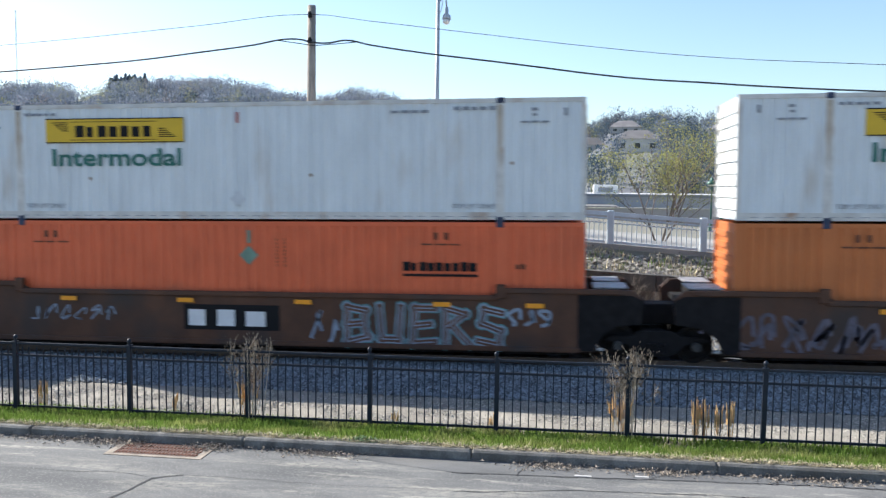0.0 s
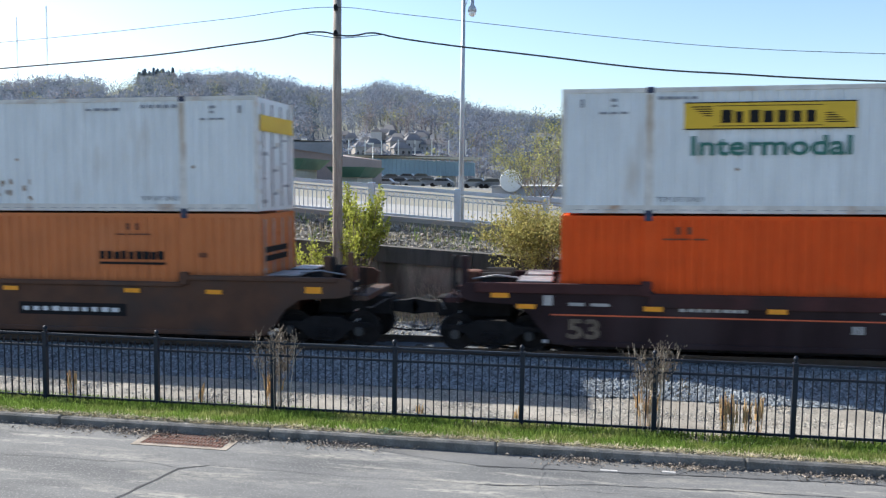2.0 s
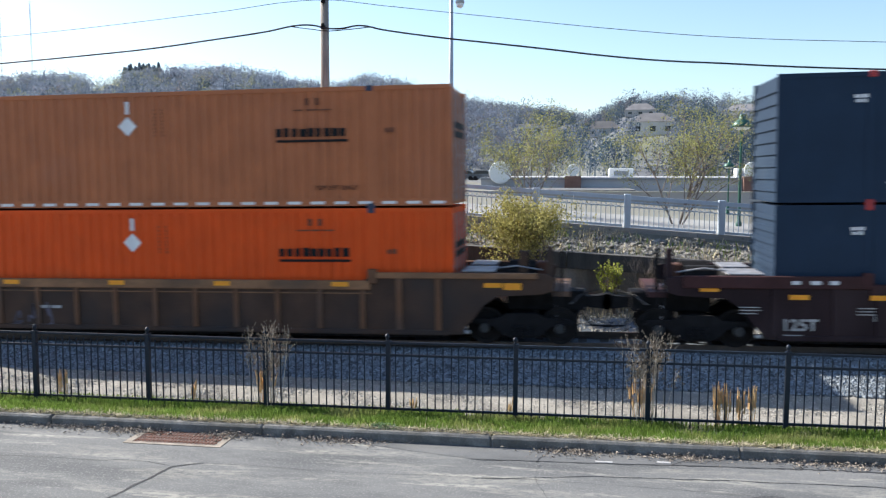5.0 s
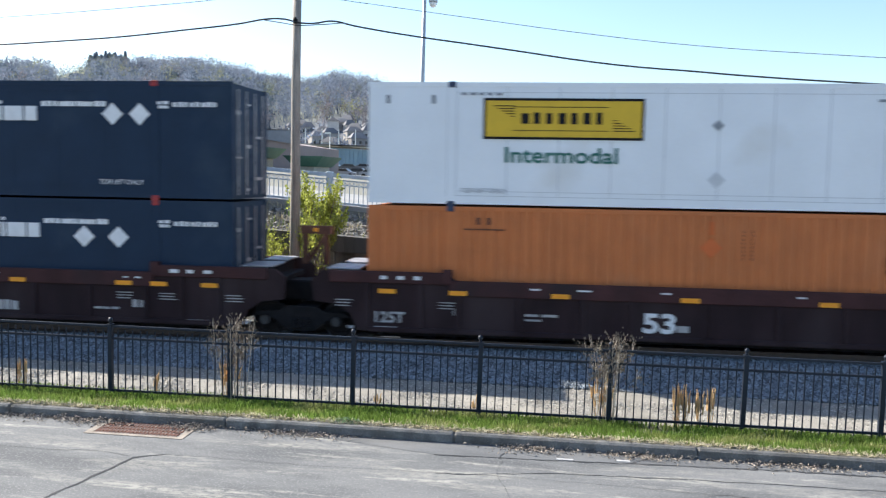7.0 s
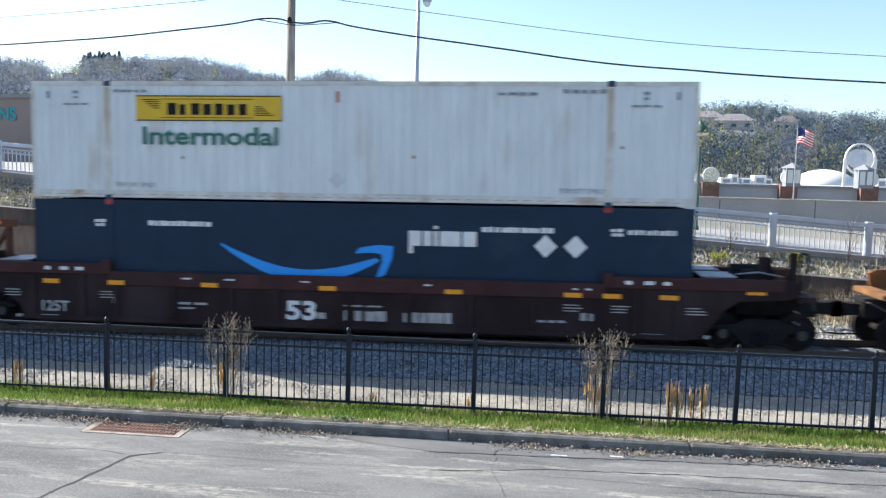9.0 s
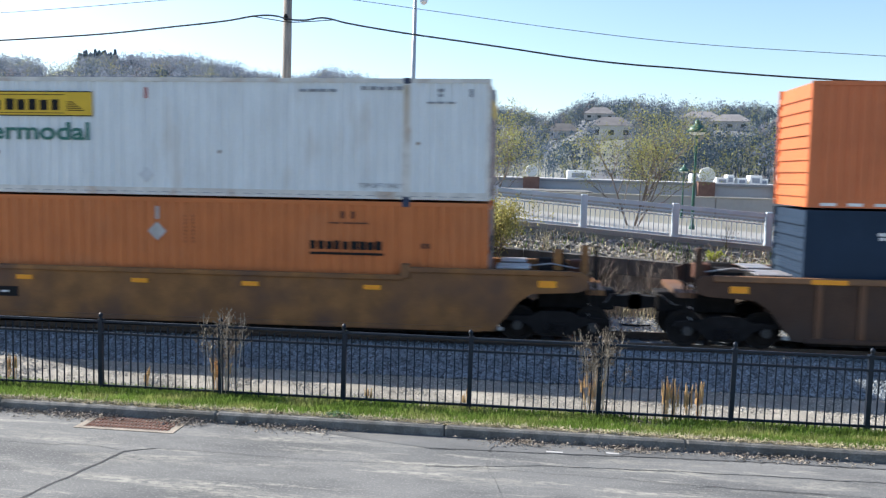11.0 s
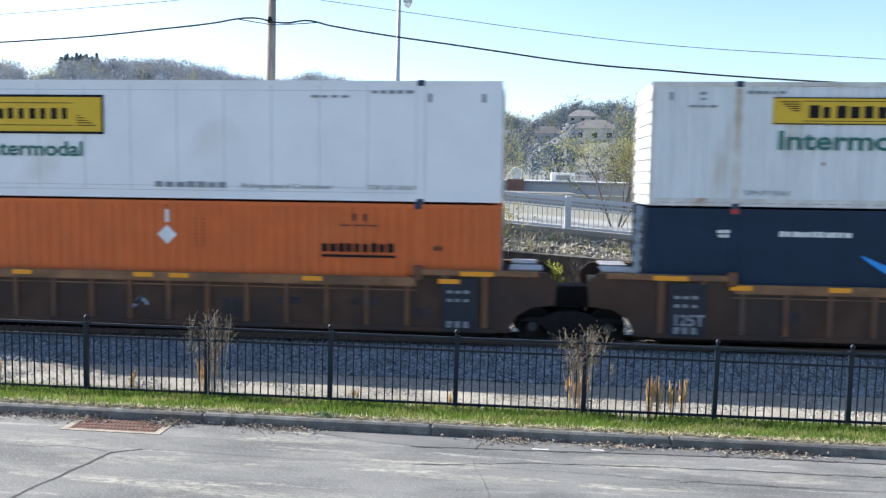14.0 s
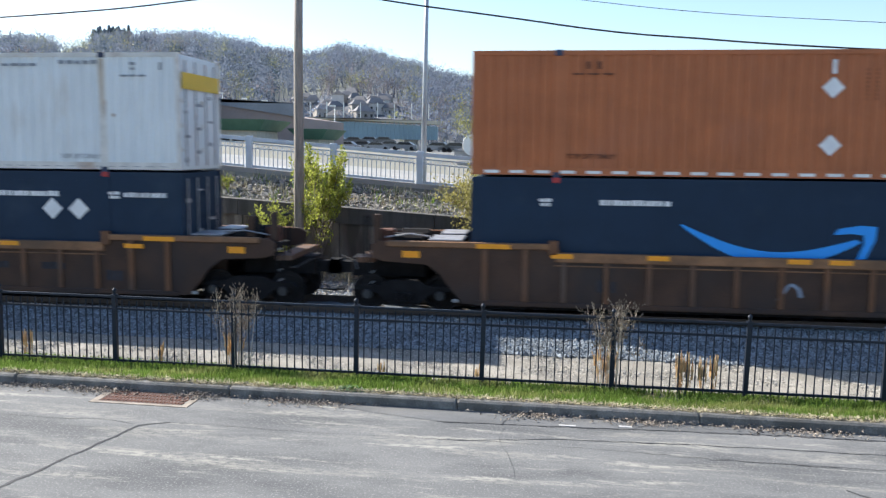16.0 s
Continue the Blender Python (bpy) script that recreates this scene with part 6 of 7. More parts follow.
def navy_container(label, placards=(12.75, 13.45), low=TALL - 0.93):
    """Navy container with a blue curved arrow and white block lettering, and two placards at the height low."""
    c = container_shell("container", label, M["navy"], M["navy"], M["redcast"], True, "stacked containers")
    rnd = random.Random(9)
    T = TALL
    pts = []
    n = 18
    for i in range(n + 1):          # lower edge of the curve
        u = i / n
        pts.append((4.85 + 3.95 * u, T - 1.0 - 0.78 * math.sin(math.pi * min(1, u * 0.96 + 0.02)) ** 0.9 - 0.3 * u * (1 - u) + 0.0 - 0.3 * u * u))
    top = []
    for i in range(n + 1):          # upper edge
        u = i / n
        top.append((4.85 + 3.85 * u, T - 0.98 - 0.56 * math.sin(math.pi * min(1, u * 0.96 + 0.02)) - 0.28 * u * u))
    g = G()
    v = []
    for (a, b), (p, q) in zip(pts, top):
        v += [(a, FACE - 0.003, b), (p, FACE - 0.003, max(q, b + 0.02))]
    g.add(v, [(2 * i, 2 * i + 2, 2 * i + 3, 2 * i + 1) for i in range(n)])
    g.prism([(8.2, T - 1.2), (8.3, T - 1.06), (8.75, T - 0.98), (9.12, T - 1.0), (9.1, T - 1.3), (8.92, T - 1.72), (8.7, T - 1.78), (8.86, T - 1.4), (8.84, T - 1.2), (8.6, T - 1.17)], FACE - 0.006, FACE + 0.001)
    mark(c, "arrow", g, "blue", "bright blue curved arrow")
    g = G()
    # plain blocks in place of the white wordmark
    x = 9.5
    for w in (0.3, 0.2, 0.1, 0.5, 0.32):
        g.chamfer(x, x + w, FACE - 0.012, FACE + 0.012, T - 0.98, T - 0.62, 0.01)
        x += w + 0.05
    g.box(9.5, 9.6, FACE - 0.004, FACE + 0.004, T - 1.16, T - 0.98)
    g.box(10.1, 10.2, FACE - 0.004, FACE + 0.004, T - 0.57, T - 0.49)
    bars(g, 11.25, T - 0.62, 1.7, 0.13, 11, FACE, rnd, 0.92)
    bars(g, 3.0, T - 0.62, 1.6, 0.13, 11, FACE, rnd, 0.92)
    for x in (1.6, 14.25):
        bars(g, x, T - 0.56, 0.3, 0.08, 2, FACE, rnd, 0.95)
        bars(g, x + 0.03, T - 0.66, 0.26, 0.08, 2, FACE, rnd, 0.95)
    bars(g, 14.65, T - 0.62, 1.15, 0.12, 8, FACE, rnd, 0.75)
    mark(c, "white_marking", g, "pale", "white block lettering")
    letter("TOP LIFT ONLY", 0.17, 2.3, FACE, 0.38, M["pale"], c, wide=1.15)
    letter("TOP LIFT ONLY", 0.17, L_RIGHT - 1.45, FACE, 0.38, M["pale"], c, wide=1.15)
    g = G()
    for x in placards:
        d = G()
        diamond(d, x, low, 0.27)
        mark(c, "placard", d, "pale", "white diamond placard")
    for i in range(9):
        for k in range(3):
            yy = 0.3 + k * 0.75
            if (i * 3 + k) % 4 == 1:
                g.box(LONG - 0.018, LONG - 0.008, yy, yy + rnd.uniform(0.15, 0.42), 0.25 + i * 0.27, 0.25 + i * 0.27 + rnd.uniform(0.04, 0.1))
    mark(c, "door_marking", g, "grey2")
    return c


# ---- well cars ----
NEAR, FAR = -0.16, 2.75      # sides of a car, from the containers' near face
AXLE = RAIL_Z + 0.42
WHEELS = []


def wheel_mesh():
    g = G()
    c = 1.295
    g.tube([(0, c - 1.0, 0), (0, c + 1.0, 0)], 0.075, 8)
    for s in (-1, 1):
        y = c + s * 0.7525
        g.lathe([(0.08, -0.09), (0.14, -0.09), (0.16, -0.03), (0.36, -0.04), (0.38, -0.07), (0.42, -0.07), (0.425, 0.05), (0.455, 0.06), (0.45, 0.085), (0.36, 0.085), (0.34, 0.04), (0.16, 0.05), (0.13, 0.09), (0.08, 0.09)] if s > 0 else
                [(0.08, 0.09), (0.14, 0.09), (0.16, 0.03), (0.36, 0.04), (0.38, 0.07), (0.42, 0.07), (0.425, -0.05), (0.455, -0.06), (0.45, -0.085), (0.36, -0.085), (0.34, -0.04), (0.16, -0.05), (0.13, -0.09), (0.08, -0.09)], (0, y, 0), 24, "y")
        for k in range(3):
            a = k * math.tau / 3
            g.lathe([(0.022, -1.03 * s), (0.022, -1.045 * s)], (0.05 * math.cos(a), c + 2 * s * 1.03, 0.05 * math.sin(a)), 6, "y")
    return g.mesh("wheelset", M["wheel"])


WHEEL_MESH = wheel_mesh()


def truck(x, parent):
    """A two-axle bogie: side frames, bolster, springs, bearing caps and turning wheelsets."""
    t = part("bogie", G().box(x - 0.28, x + 0.28, 0.2, 2.39, AXLE - 0.05, AXLE + 0.28), M["under"], parent, "grimy black bogie")
    for y in (0.13, 2.35):
        g = G()
        g.prism([(x - 1.22, AXLE + 0.1), (x - 1.1, AXLE + 0.2), (x - 0.6, AXLE + 0.22), (x - 0.35, AXLE + 0.34), (x + 0.35, AXLE + 0.34), (x + 0.6, AXLE + 0.22), (x + 1.1, AXLE + 0.2), (x + 1.22, AXLE + 0.1),
                 (x + 1.08, AXLE + 0.1), (x + 0.66, AXLE + 0.02), (x + 0.42, AXLE - 0.2), (x + 0.25, AXLE - 0.25), (x - 0.25, AXLE - 0.25), (x - 0.42, AXLE - 0.2), (x - 0.66, AXLE + 0.02), (x - 1.08, AXLE + 0.1)], y, y + 0.12)
        part("side_frame", g, M["under"], t)
        for k in (-0.16, 0.0, 0.16):
            g = G()
            for j in range(4):
                g.lathe([(0.06, 0), (0.075, 0.03), (0.06, 0.06)], (x + k, y + 0.0 - (0.05 if y < 1 else -0.17), AXLE - 0.18 + j * 0.06), 8)
            part("spring", g, M["under"], t)
        for k in (-0.89, 0.89):
            yy = y - 0.07 if y < 1 else y + 0.14
            part("bearing_cap", G().lathe([(0.11, -0.06), (0.12, 0), (0.09, 0.06)], (x + k, yy, AXLE), 10, "y"), M["cap"], t, "pale bearing cap")
    for k in (-0.89, 0.89):
        w = part("wheelset", WHEEL_MESH, None, parent, "worn steel wheelset")
        WHEELS.append((w, x + k))


def side_outline(left, right, high, low, rise):
    """Outline of a car's side in x and z; left and right are 'C' for a coupler end or 'A' for a shared bogie."""
    def end(kind, x, s):
        # from the foot upward, away from the middle on the side s
        if kind == "C":
            return [(x + 0.15 * s, low), (x + 0.5 * s, -0.02), (x + 0.72 * s, 0.28), (x + 1.05 * s, 0.5), (x + 2.1 * s, 0.56), (x + 2.35 * s, 0.64), (x + 2.4 * s, rise - 0.1), (x + 2.2 * s, rise)]
        return [(x + 0.1 * s, low), (x + 0.2 * s, low), (x + 0.4 * s, -0.02), (x + 0.75 * s, 0.2), (x + 1.3 * s, 0.26), (x + 1.35 * s, rise - 0.22), (x + 1.1 * s, rise)]
    r = end(right, LONG, 1)
    l = end(left, 0, -1)
    return r + [(LONG - 1.9, rise), (LONG - 2.2, high), (2.2, high), (1.9, rise)] + l[::-1]


def well_car(name, label, left, right, body, panel, ribs, low=-0.42, high=0.84, rise=1.04, chord=None, deep=0.1):
    c = thing(name, label, "railway wagon", group="well cars")
    out = side_outline(left, right, high, low, rise)
    chord = chord or body
    reach = {"C": 2.3, "A": 1.2}
    x0, x1 = -reach[left], LONG + reach[right]
    for y0, y1, s in ((NEAR + 0.04, NEAR + 0.12, -1), (FAR - 0.12, FAR - 0.04, 1)):
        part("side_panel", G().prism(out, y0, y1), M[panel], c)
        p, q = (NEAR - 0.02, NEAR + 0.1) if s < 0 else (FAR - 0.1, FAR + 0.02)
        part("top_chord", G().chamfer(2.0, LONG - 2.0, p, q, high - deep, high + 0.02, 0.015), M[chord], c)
        if ribs > 9:
            part("ledge", G().box(2.0, LONG - 2.0, p + 0.02, q - 0.02, high - deep - 0.1, high - deep - 0.075), M[chord], c)
        for a, b in ((x0 + 0.3, 2.05), (LONG - 2.05, x1 - 0.3)):
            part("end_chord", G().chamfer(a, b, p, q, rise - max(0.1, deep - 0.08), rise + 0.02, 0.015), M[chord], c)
        part("bottom_sill", G().chamfer(0.1, LONG - 0.1, p + 0.01, q - 0.01, low - 0.02, low + 0.1, 0.015), M[panel], c)
        for i in range(ribs):
            x = 2.2 + (LONG - 4.4) * i / max(1, ribs - 1)
            if ribs == 9 and 6.4 < x < 6.8:
                x = 6.28
            part("rib", G().chamfer(x - 0.06, x + 0.06, p + 0.005, q - 0.005, low + 0.1, high - 0.1, 0.012), M[panel] if ribs == 9 else M[body], c)
        if ribs:
            for x in (0.0 if ribs == 9 else 0.35, 1.3, LONG - 1.3, LONG - 0.35):
                part("rib", G().box(x - 0.07, x + 0.07, p + 0.01, q - 0.01, low + 0.1, rise - 0.1), M[panel] if ribs == 9 else M[body], c)
        for x in (1.95, LONG - 1.95):
            part("gusset", G().chamfer(x - 0.11, x + 0.11, p - 0.01, q + 0.01, high - 0.05, rise + 0.1, 0.02), M[body], c, "raised corner guide")
    part("well_floor", G().box(0.0, LONG, NEAR + 0.12, FAR - 0.12, low, -0.32), M["under"], c)
    # block added under the floor to keep sunlit ties and far rail from showing
    part("under_beam", G().box(0.3, LONG - 0.3, 0.3, 2.3, -0.58, low), M["under"], c)
    for kind, x, s in ((left, 0.0, -1), (right, LONG, 1)):
        a, b = sorted((x + 0.06 * s, x + (2.0 if kind == "C" else 1.15) * s))
        part("end_deck", G().box(a, b, 0.25, 2.34, 0.62, 0.74), M["under"], c)
        part("bulkhead", G().box(*sorted((x + 0.05 * s, x + 0.11 * s)), NEAR + 0.12, FAR - 0.12, -0.3, 0.95), M[panel], c)
        part("deck_plate", G().chamfer(*sorted((x + 0.2 * s, x + 1.0 * s)), 0.0, 1.1, rise + 0.02, rise + 0.06, 0.012), M["plate"], c, "bare steel walkway plate")
        part("deck_plate", G().chamfer(*sorted((x + 0.25 * s, x + 0.9 * s)), 1.5, 2.55, rise + 0.02, rise + 0.06, 0.012), M["plate"], c, "bare steel walkway plate")
        part("plate_bracket", G().box(*sorted((x + 0.3 * s, x + 0.8 * s)), 0.05, 2.5, 0.74, rise + 0.02), M["under"], c)
        if kind == "C":
            part("draft_sill", G().chamfer(*sorted((x + 1.2 * s, x + 3.1 * s)), 0.95, 1.65, 0.02, 0.5, 0.03), M["under"], c)
            part("end_step", G().box(*sorted((x + 2.35 * s, x + 2.75 * s)), 0.0, 2.59, 0.5, 0.62), M[body], c)
            g = G()
            g.prism([(x + 3.0 * s, 0.1), (x + 3.45 * s, 0.06), (x + 3.72 * s, 0.02), (x + 3.78 * s, 0.2), (x + 3.7 * s, 0.42), (x + 3.4 * s, 0.36), (x + 3.0 * s, 0.34)], 1.12, 1.48)
            part("coupler", g, M["under"], c, "black knuckle coupler")
            g = G()
            g.tube([(x + 2.9 * s, 0.8, 0.1), (x + 3.25 * s, 0.75, -0.3), (x + 3.65 * s, 0.9, -0.35), (x + 3.75 * s, 1.0, -0.25)], 0.025, 6)
            part("air_hose", g, M["under"], c, "black brake hose")
            g = G()
            for yy in (0.02, 0.5):
                g.tube([(x + 2.55 * s, yy, 0.1), (x + 2.55 * s, yy, 1.6)], 0.03, 5)
            g.tube([(x + 2.55 * s, 0.02, 1.6), (x + 2.55 * s, 0.5, 1.6)], 0.03, 5)
            part("grab_rail", g, M["under"], c)
            if s > 0:
                part("brake_stand", G().box(x + 1.55, x + 1.75, 0.25, 0.45, rise, rise + 0.5), M[panel], c, "upright brake stand")
                part("brake_wheel", G().tube([(x + 1.77, 0.35, rise + 0.3), (x + 1.81, 0.35, rise + 0.3)], 0.2, 12), M["under"], c)
            part("reflector", G().box(*sorted((x + 1.2 * s, x + 1.62 * s)), NEAR + 0.028, NEAR + 0.042, 0.66, 0.82), M["reflector"], c, "large orange reflector")
            for k in range(4):
                z = -0.02 + 0.26 * k
                part("ladder_rung", G().tube([(x + 2.42 * s, -0.06, z), (x + 2.42 * s, 0.42, z)], 0.018, 5), M["grey2"], c, "pale ladder rung")
            part("ladder_rail", G().tube([(x + 2.42 * s, -0.06, -0.1), (x + 2.42 * s, -0.06, 1.0)], 0.022, 5), M["under"], c)
            g = G().tube([(x + 2.75 * s, -0.05, 0.34), (x + 2.8 * s, 0.3, 0.3), (x + 3.0 * s, 0.9, 0.42), (x + 3.4 * s, 1.25, 0.5)], 0.02, 5)
            part("uncoupling_lever", g, M["cap"], c, "bent steel uncoupling lever")
            part("end_post", G().chamfer(*sorted((x + 2.2 * s, x + 2.36 * s)), 0.1, 0.26, rise - 0.1, rise + 0.62, 0.015), M[panel], c, "upright end post")
            part("valve_box", G().chamfer(*sorted((x + 1.95 * s, x + 2.3 * s)), 0.5, 0.95, rise - 0.15, rise + 0.22, 0.03), M["rust"], c, "rusty valve box")
            part("retainer_pipe", G().tube([(x + 1.0 * s, 0.2, rise + 0.1), (x + 1.5 * s, 0.18, rise + 0.16), (x + 2.1 * s, 0.3, rise + 0.05)], 0.022, 5), M["plate"], c, "thin brake pipe")
            for yy in (0.5, 1.7):
                part("tank", G().tube([(x + 1.2 * s, yy, 1.0), (x + 1.9 * s, yy, 1.0)], 0.2, 10), M["under"], c)
            truck(x + 1.62 * s, c)
            part("wheel_step", G().box(*sorted((x + 0.28 * s, x + 0.4 * s)), NEAR - 0.02, NEAR + 0.06, low + 0.04, low + 0.11), M["grey2"], c, "white step")
        else:
            part("link_arm", G().chamfer(*sorted((x + 0.9 * s, x + 1.7 * s)), 0.95, 1.64, 0.1, 0.6, 0.03), M["under"], c)
            part("wheel_step", G().box(*sorted((x + 0.3 * s, x + 0.44 * s)), NEAR - 0.02, NEAR + 0.06, low + 0.05, low + 0.11), M["grey2"], c, "white step")
            if s > 0:
                truck(x + 1.676, c)
    return c


SIDE = NEAR + 0.03          # face of the side panel for markings
CHORD = NEAR - 0.026


def reflectors(c, xs, z=0.72, w=0.42):
    for x in xs:
        part("reflector", G().box(x, x + w, CHORD - 0.004, CHORD + 0.004, z, z + 0.11), M["reflector"], c, "yellow reflector")


def squiggle(c, x, z, w, h, n, material, seed, name="graffiti", label="sprayed graffiti strokes", thick=0.06, y=SIDE):
    """Sprayed strokes: n looping letters-like ribbons."""
    rnd = random.Random(seed)
    for i in range(n):
        g = G()
        cx, cw = x + w * i / n, w / n * 0.95
        pts = [(cx + cw * rnd.uniform(0.05, 0.3), z + h * rnd.uniform(0.0, 0.2))]
        pts += [(cx + cw * rnd.random(), z + h * rnd.random()) for _ in range(2)]
        pts += [(cx + cw * rnd.uniform(0.6, 1), z + h * rnd.uniform(0.6, 1)), (cx + cw * rnd.uniform(0.7, 1), z + h * rnd.uniform(0, 0.3))]
        path = []
        m = len(pts)
        for k in range(m - 1):
            p0, p1, p2, p3 = (Vector(pts[max(0, min(m - 1, k + d))]) for d in (-1, 0, 1, 2))
            for t in range(6):
                u = t / 6
                path.append(0.5 * (2 * p1 + (p2 - p0) * u + (2 * p0 - 5 * p1 + 4 * p2 - p3) * u * u + (3 * p1 - p0 - 3 * p2 + p3) * u ** 3))
        prev = None
        for a, b in zip(path, path[1:]):
            d = (b - a)
            if d.length < 1e-5:
                continue
            d.normalize()
            nrm = Vector((-d.y, d.x)) * thick
            cur = [a - nrm, a + nrm]
            if prev:
                q = prev + cur[::-1]
                g.add([(v.x, y - 0.0006 * (i % 5), min(0.7, max(-0.4, v.y))) for v in q], [(0, 1, 2, 3)])
            prev = cur
        part(name, g, M[material], c, label)


def block_letters(c, x, z, w, h, glyphs, layers, y=SIDE):
    """Fat sprayed letters: layers of colour, each a little thinner than the one behind it."""
    strokes = {"B": ((0, 0, 0, 1), (0, 1, .8, .9), (.8, .9, .7, .55), (.7, .55, 0, .5), (.7, .5, .9, .15), (.9, .15, 0, 0)), "U": ((0, 1, .1, .1), (.1, .1, .8, .1), (.8, .1, .9, 1)),
               "E": ((0, 0, .1, 1), (.1, 1, .9, 1), (.1, .5, .7, .55), (0, 0, .9, .05)), "R": ((0, 0, 0, 1), (0, 1, .8, .85), (.8, .85, .1, .5), (.3, .5, 1, 0)),
               "S": ((.9, .9, .2, 1), (.2, 1, .1, .6), (.1, .6, .9, .4), (.9, .4, .8, 0), (.8, 0, 0, .1)), "M": ((0, 0, .1, 1), (.1, 1, .5, .3), (.5, .3, .85, 1), (.85, 1, .95, 0)),
               "O": ((.1, .2, .1, .8), (.1, .8, .5, 1), (.5, 1, .9, .8), (.9, .8, .9, .2), (.9, .2, .5, 0), (.5, 0, .1, .2)), "T": ((0, 1, 1, .95), (.5, 1, .5, 0))}
    for j, (material, t, nm) in enumerate(layers):
        d = 0.004 * j
        for i, ch in enumerate(glyphs):
            g = G()
            for k, (a, b, p, q) in enumerate(strokes[ch]):
                u = Vector((x + w * (i + 0.12 + 0.72 * a) / len(glyphs), z + h * b))
                v = Vector((x + w * (i + 0.12 + 0.72 * p) / len(glyphs), z + h * q))
                e = (v - u).normalized() * t
                n = Vector((-e.y, e.x))
                poly = [u - e * 0.7 + n * 0.7, u - e, u - e * 0.7 - n * 0.7, v + e * 0.7 - n * 0.7, v + e, v + e * 0.7 + n * 0.7]
                yy = y - d - 0.0003 * k
                g.add([(s.x, yy, s.y) for s in poly], [tuple(range(6))])
            tagged(part(nm, g, M[material], c), kind="stuff")


def number_plate(c, x0, x1, z0, z1, n, seed):
    p = part("plate", G().box(x0, x1, SIDE - 0.004, SIDE + 0.004, z0, z1), M["black"], c, "black plate with white marking blocks")
    g = G()
    bars(g, x0 + 0.12, z0 + 0.1, x1 - x0 - 0.24, z1 - z0 - 0.2, n, SIDE - 0.006, random.Random(seed), 0.7)
    tagged(part("marking", g, M["pale"], p), kind="stuff")


def small_marks(c, items, seed):
    g = G()
    rnd = random.Random(seed)
    for x, z, w, h, n in items:
        bars(g, x, z, w, h, n, SIDE, rnd, 0.85)
    mark(c, "small_marking", g, "grey2", "small pale marking blocks")


START = {0: -35.0, 1: -15.483, 2: 4.028, 3: 27.575, 4: 51.181, 5: 74.621, 6: 94.119, 7: 113.8, 8: 137.2, 9: 160.54, 10: 179.94, 11: 199.49, 12: 222.78}
RIDERS = []


def on_track(x, z):
    """The stand of a car, or of a load z above the rails' datum, whose foot is at x: it leans with the track."""
    a, b = climb(x), climb(x + LONG)
    lean = math.atan2(b - a, LONG)
    return pose(x - z * math.sin(lean), 20.0, a + z, 0, -math.degrees(lean), 0)


def ride(ob, unit, dx=0.0, z=0.0):
    RIDERS.append((ob, START[unit] + dx, z))
    ob.matrix_basis = on_track(START[unit] + dx, z)
    return ob


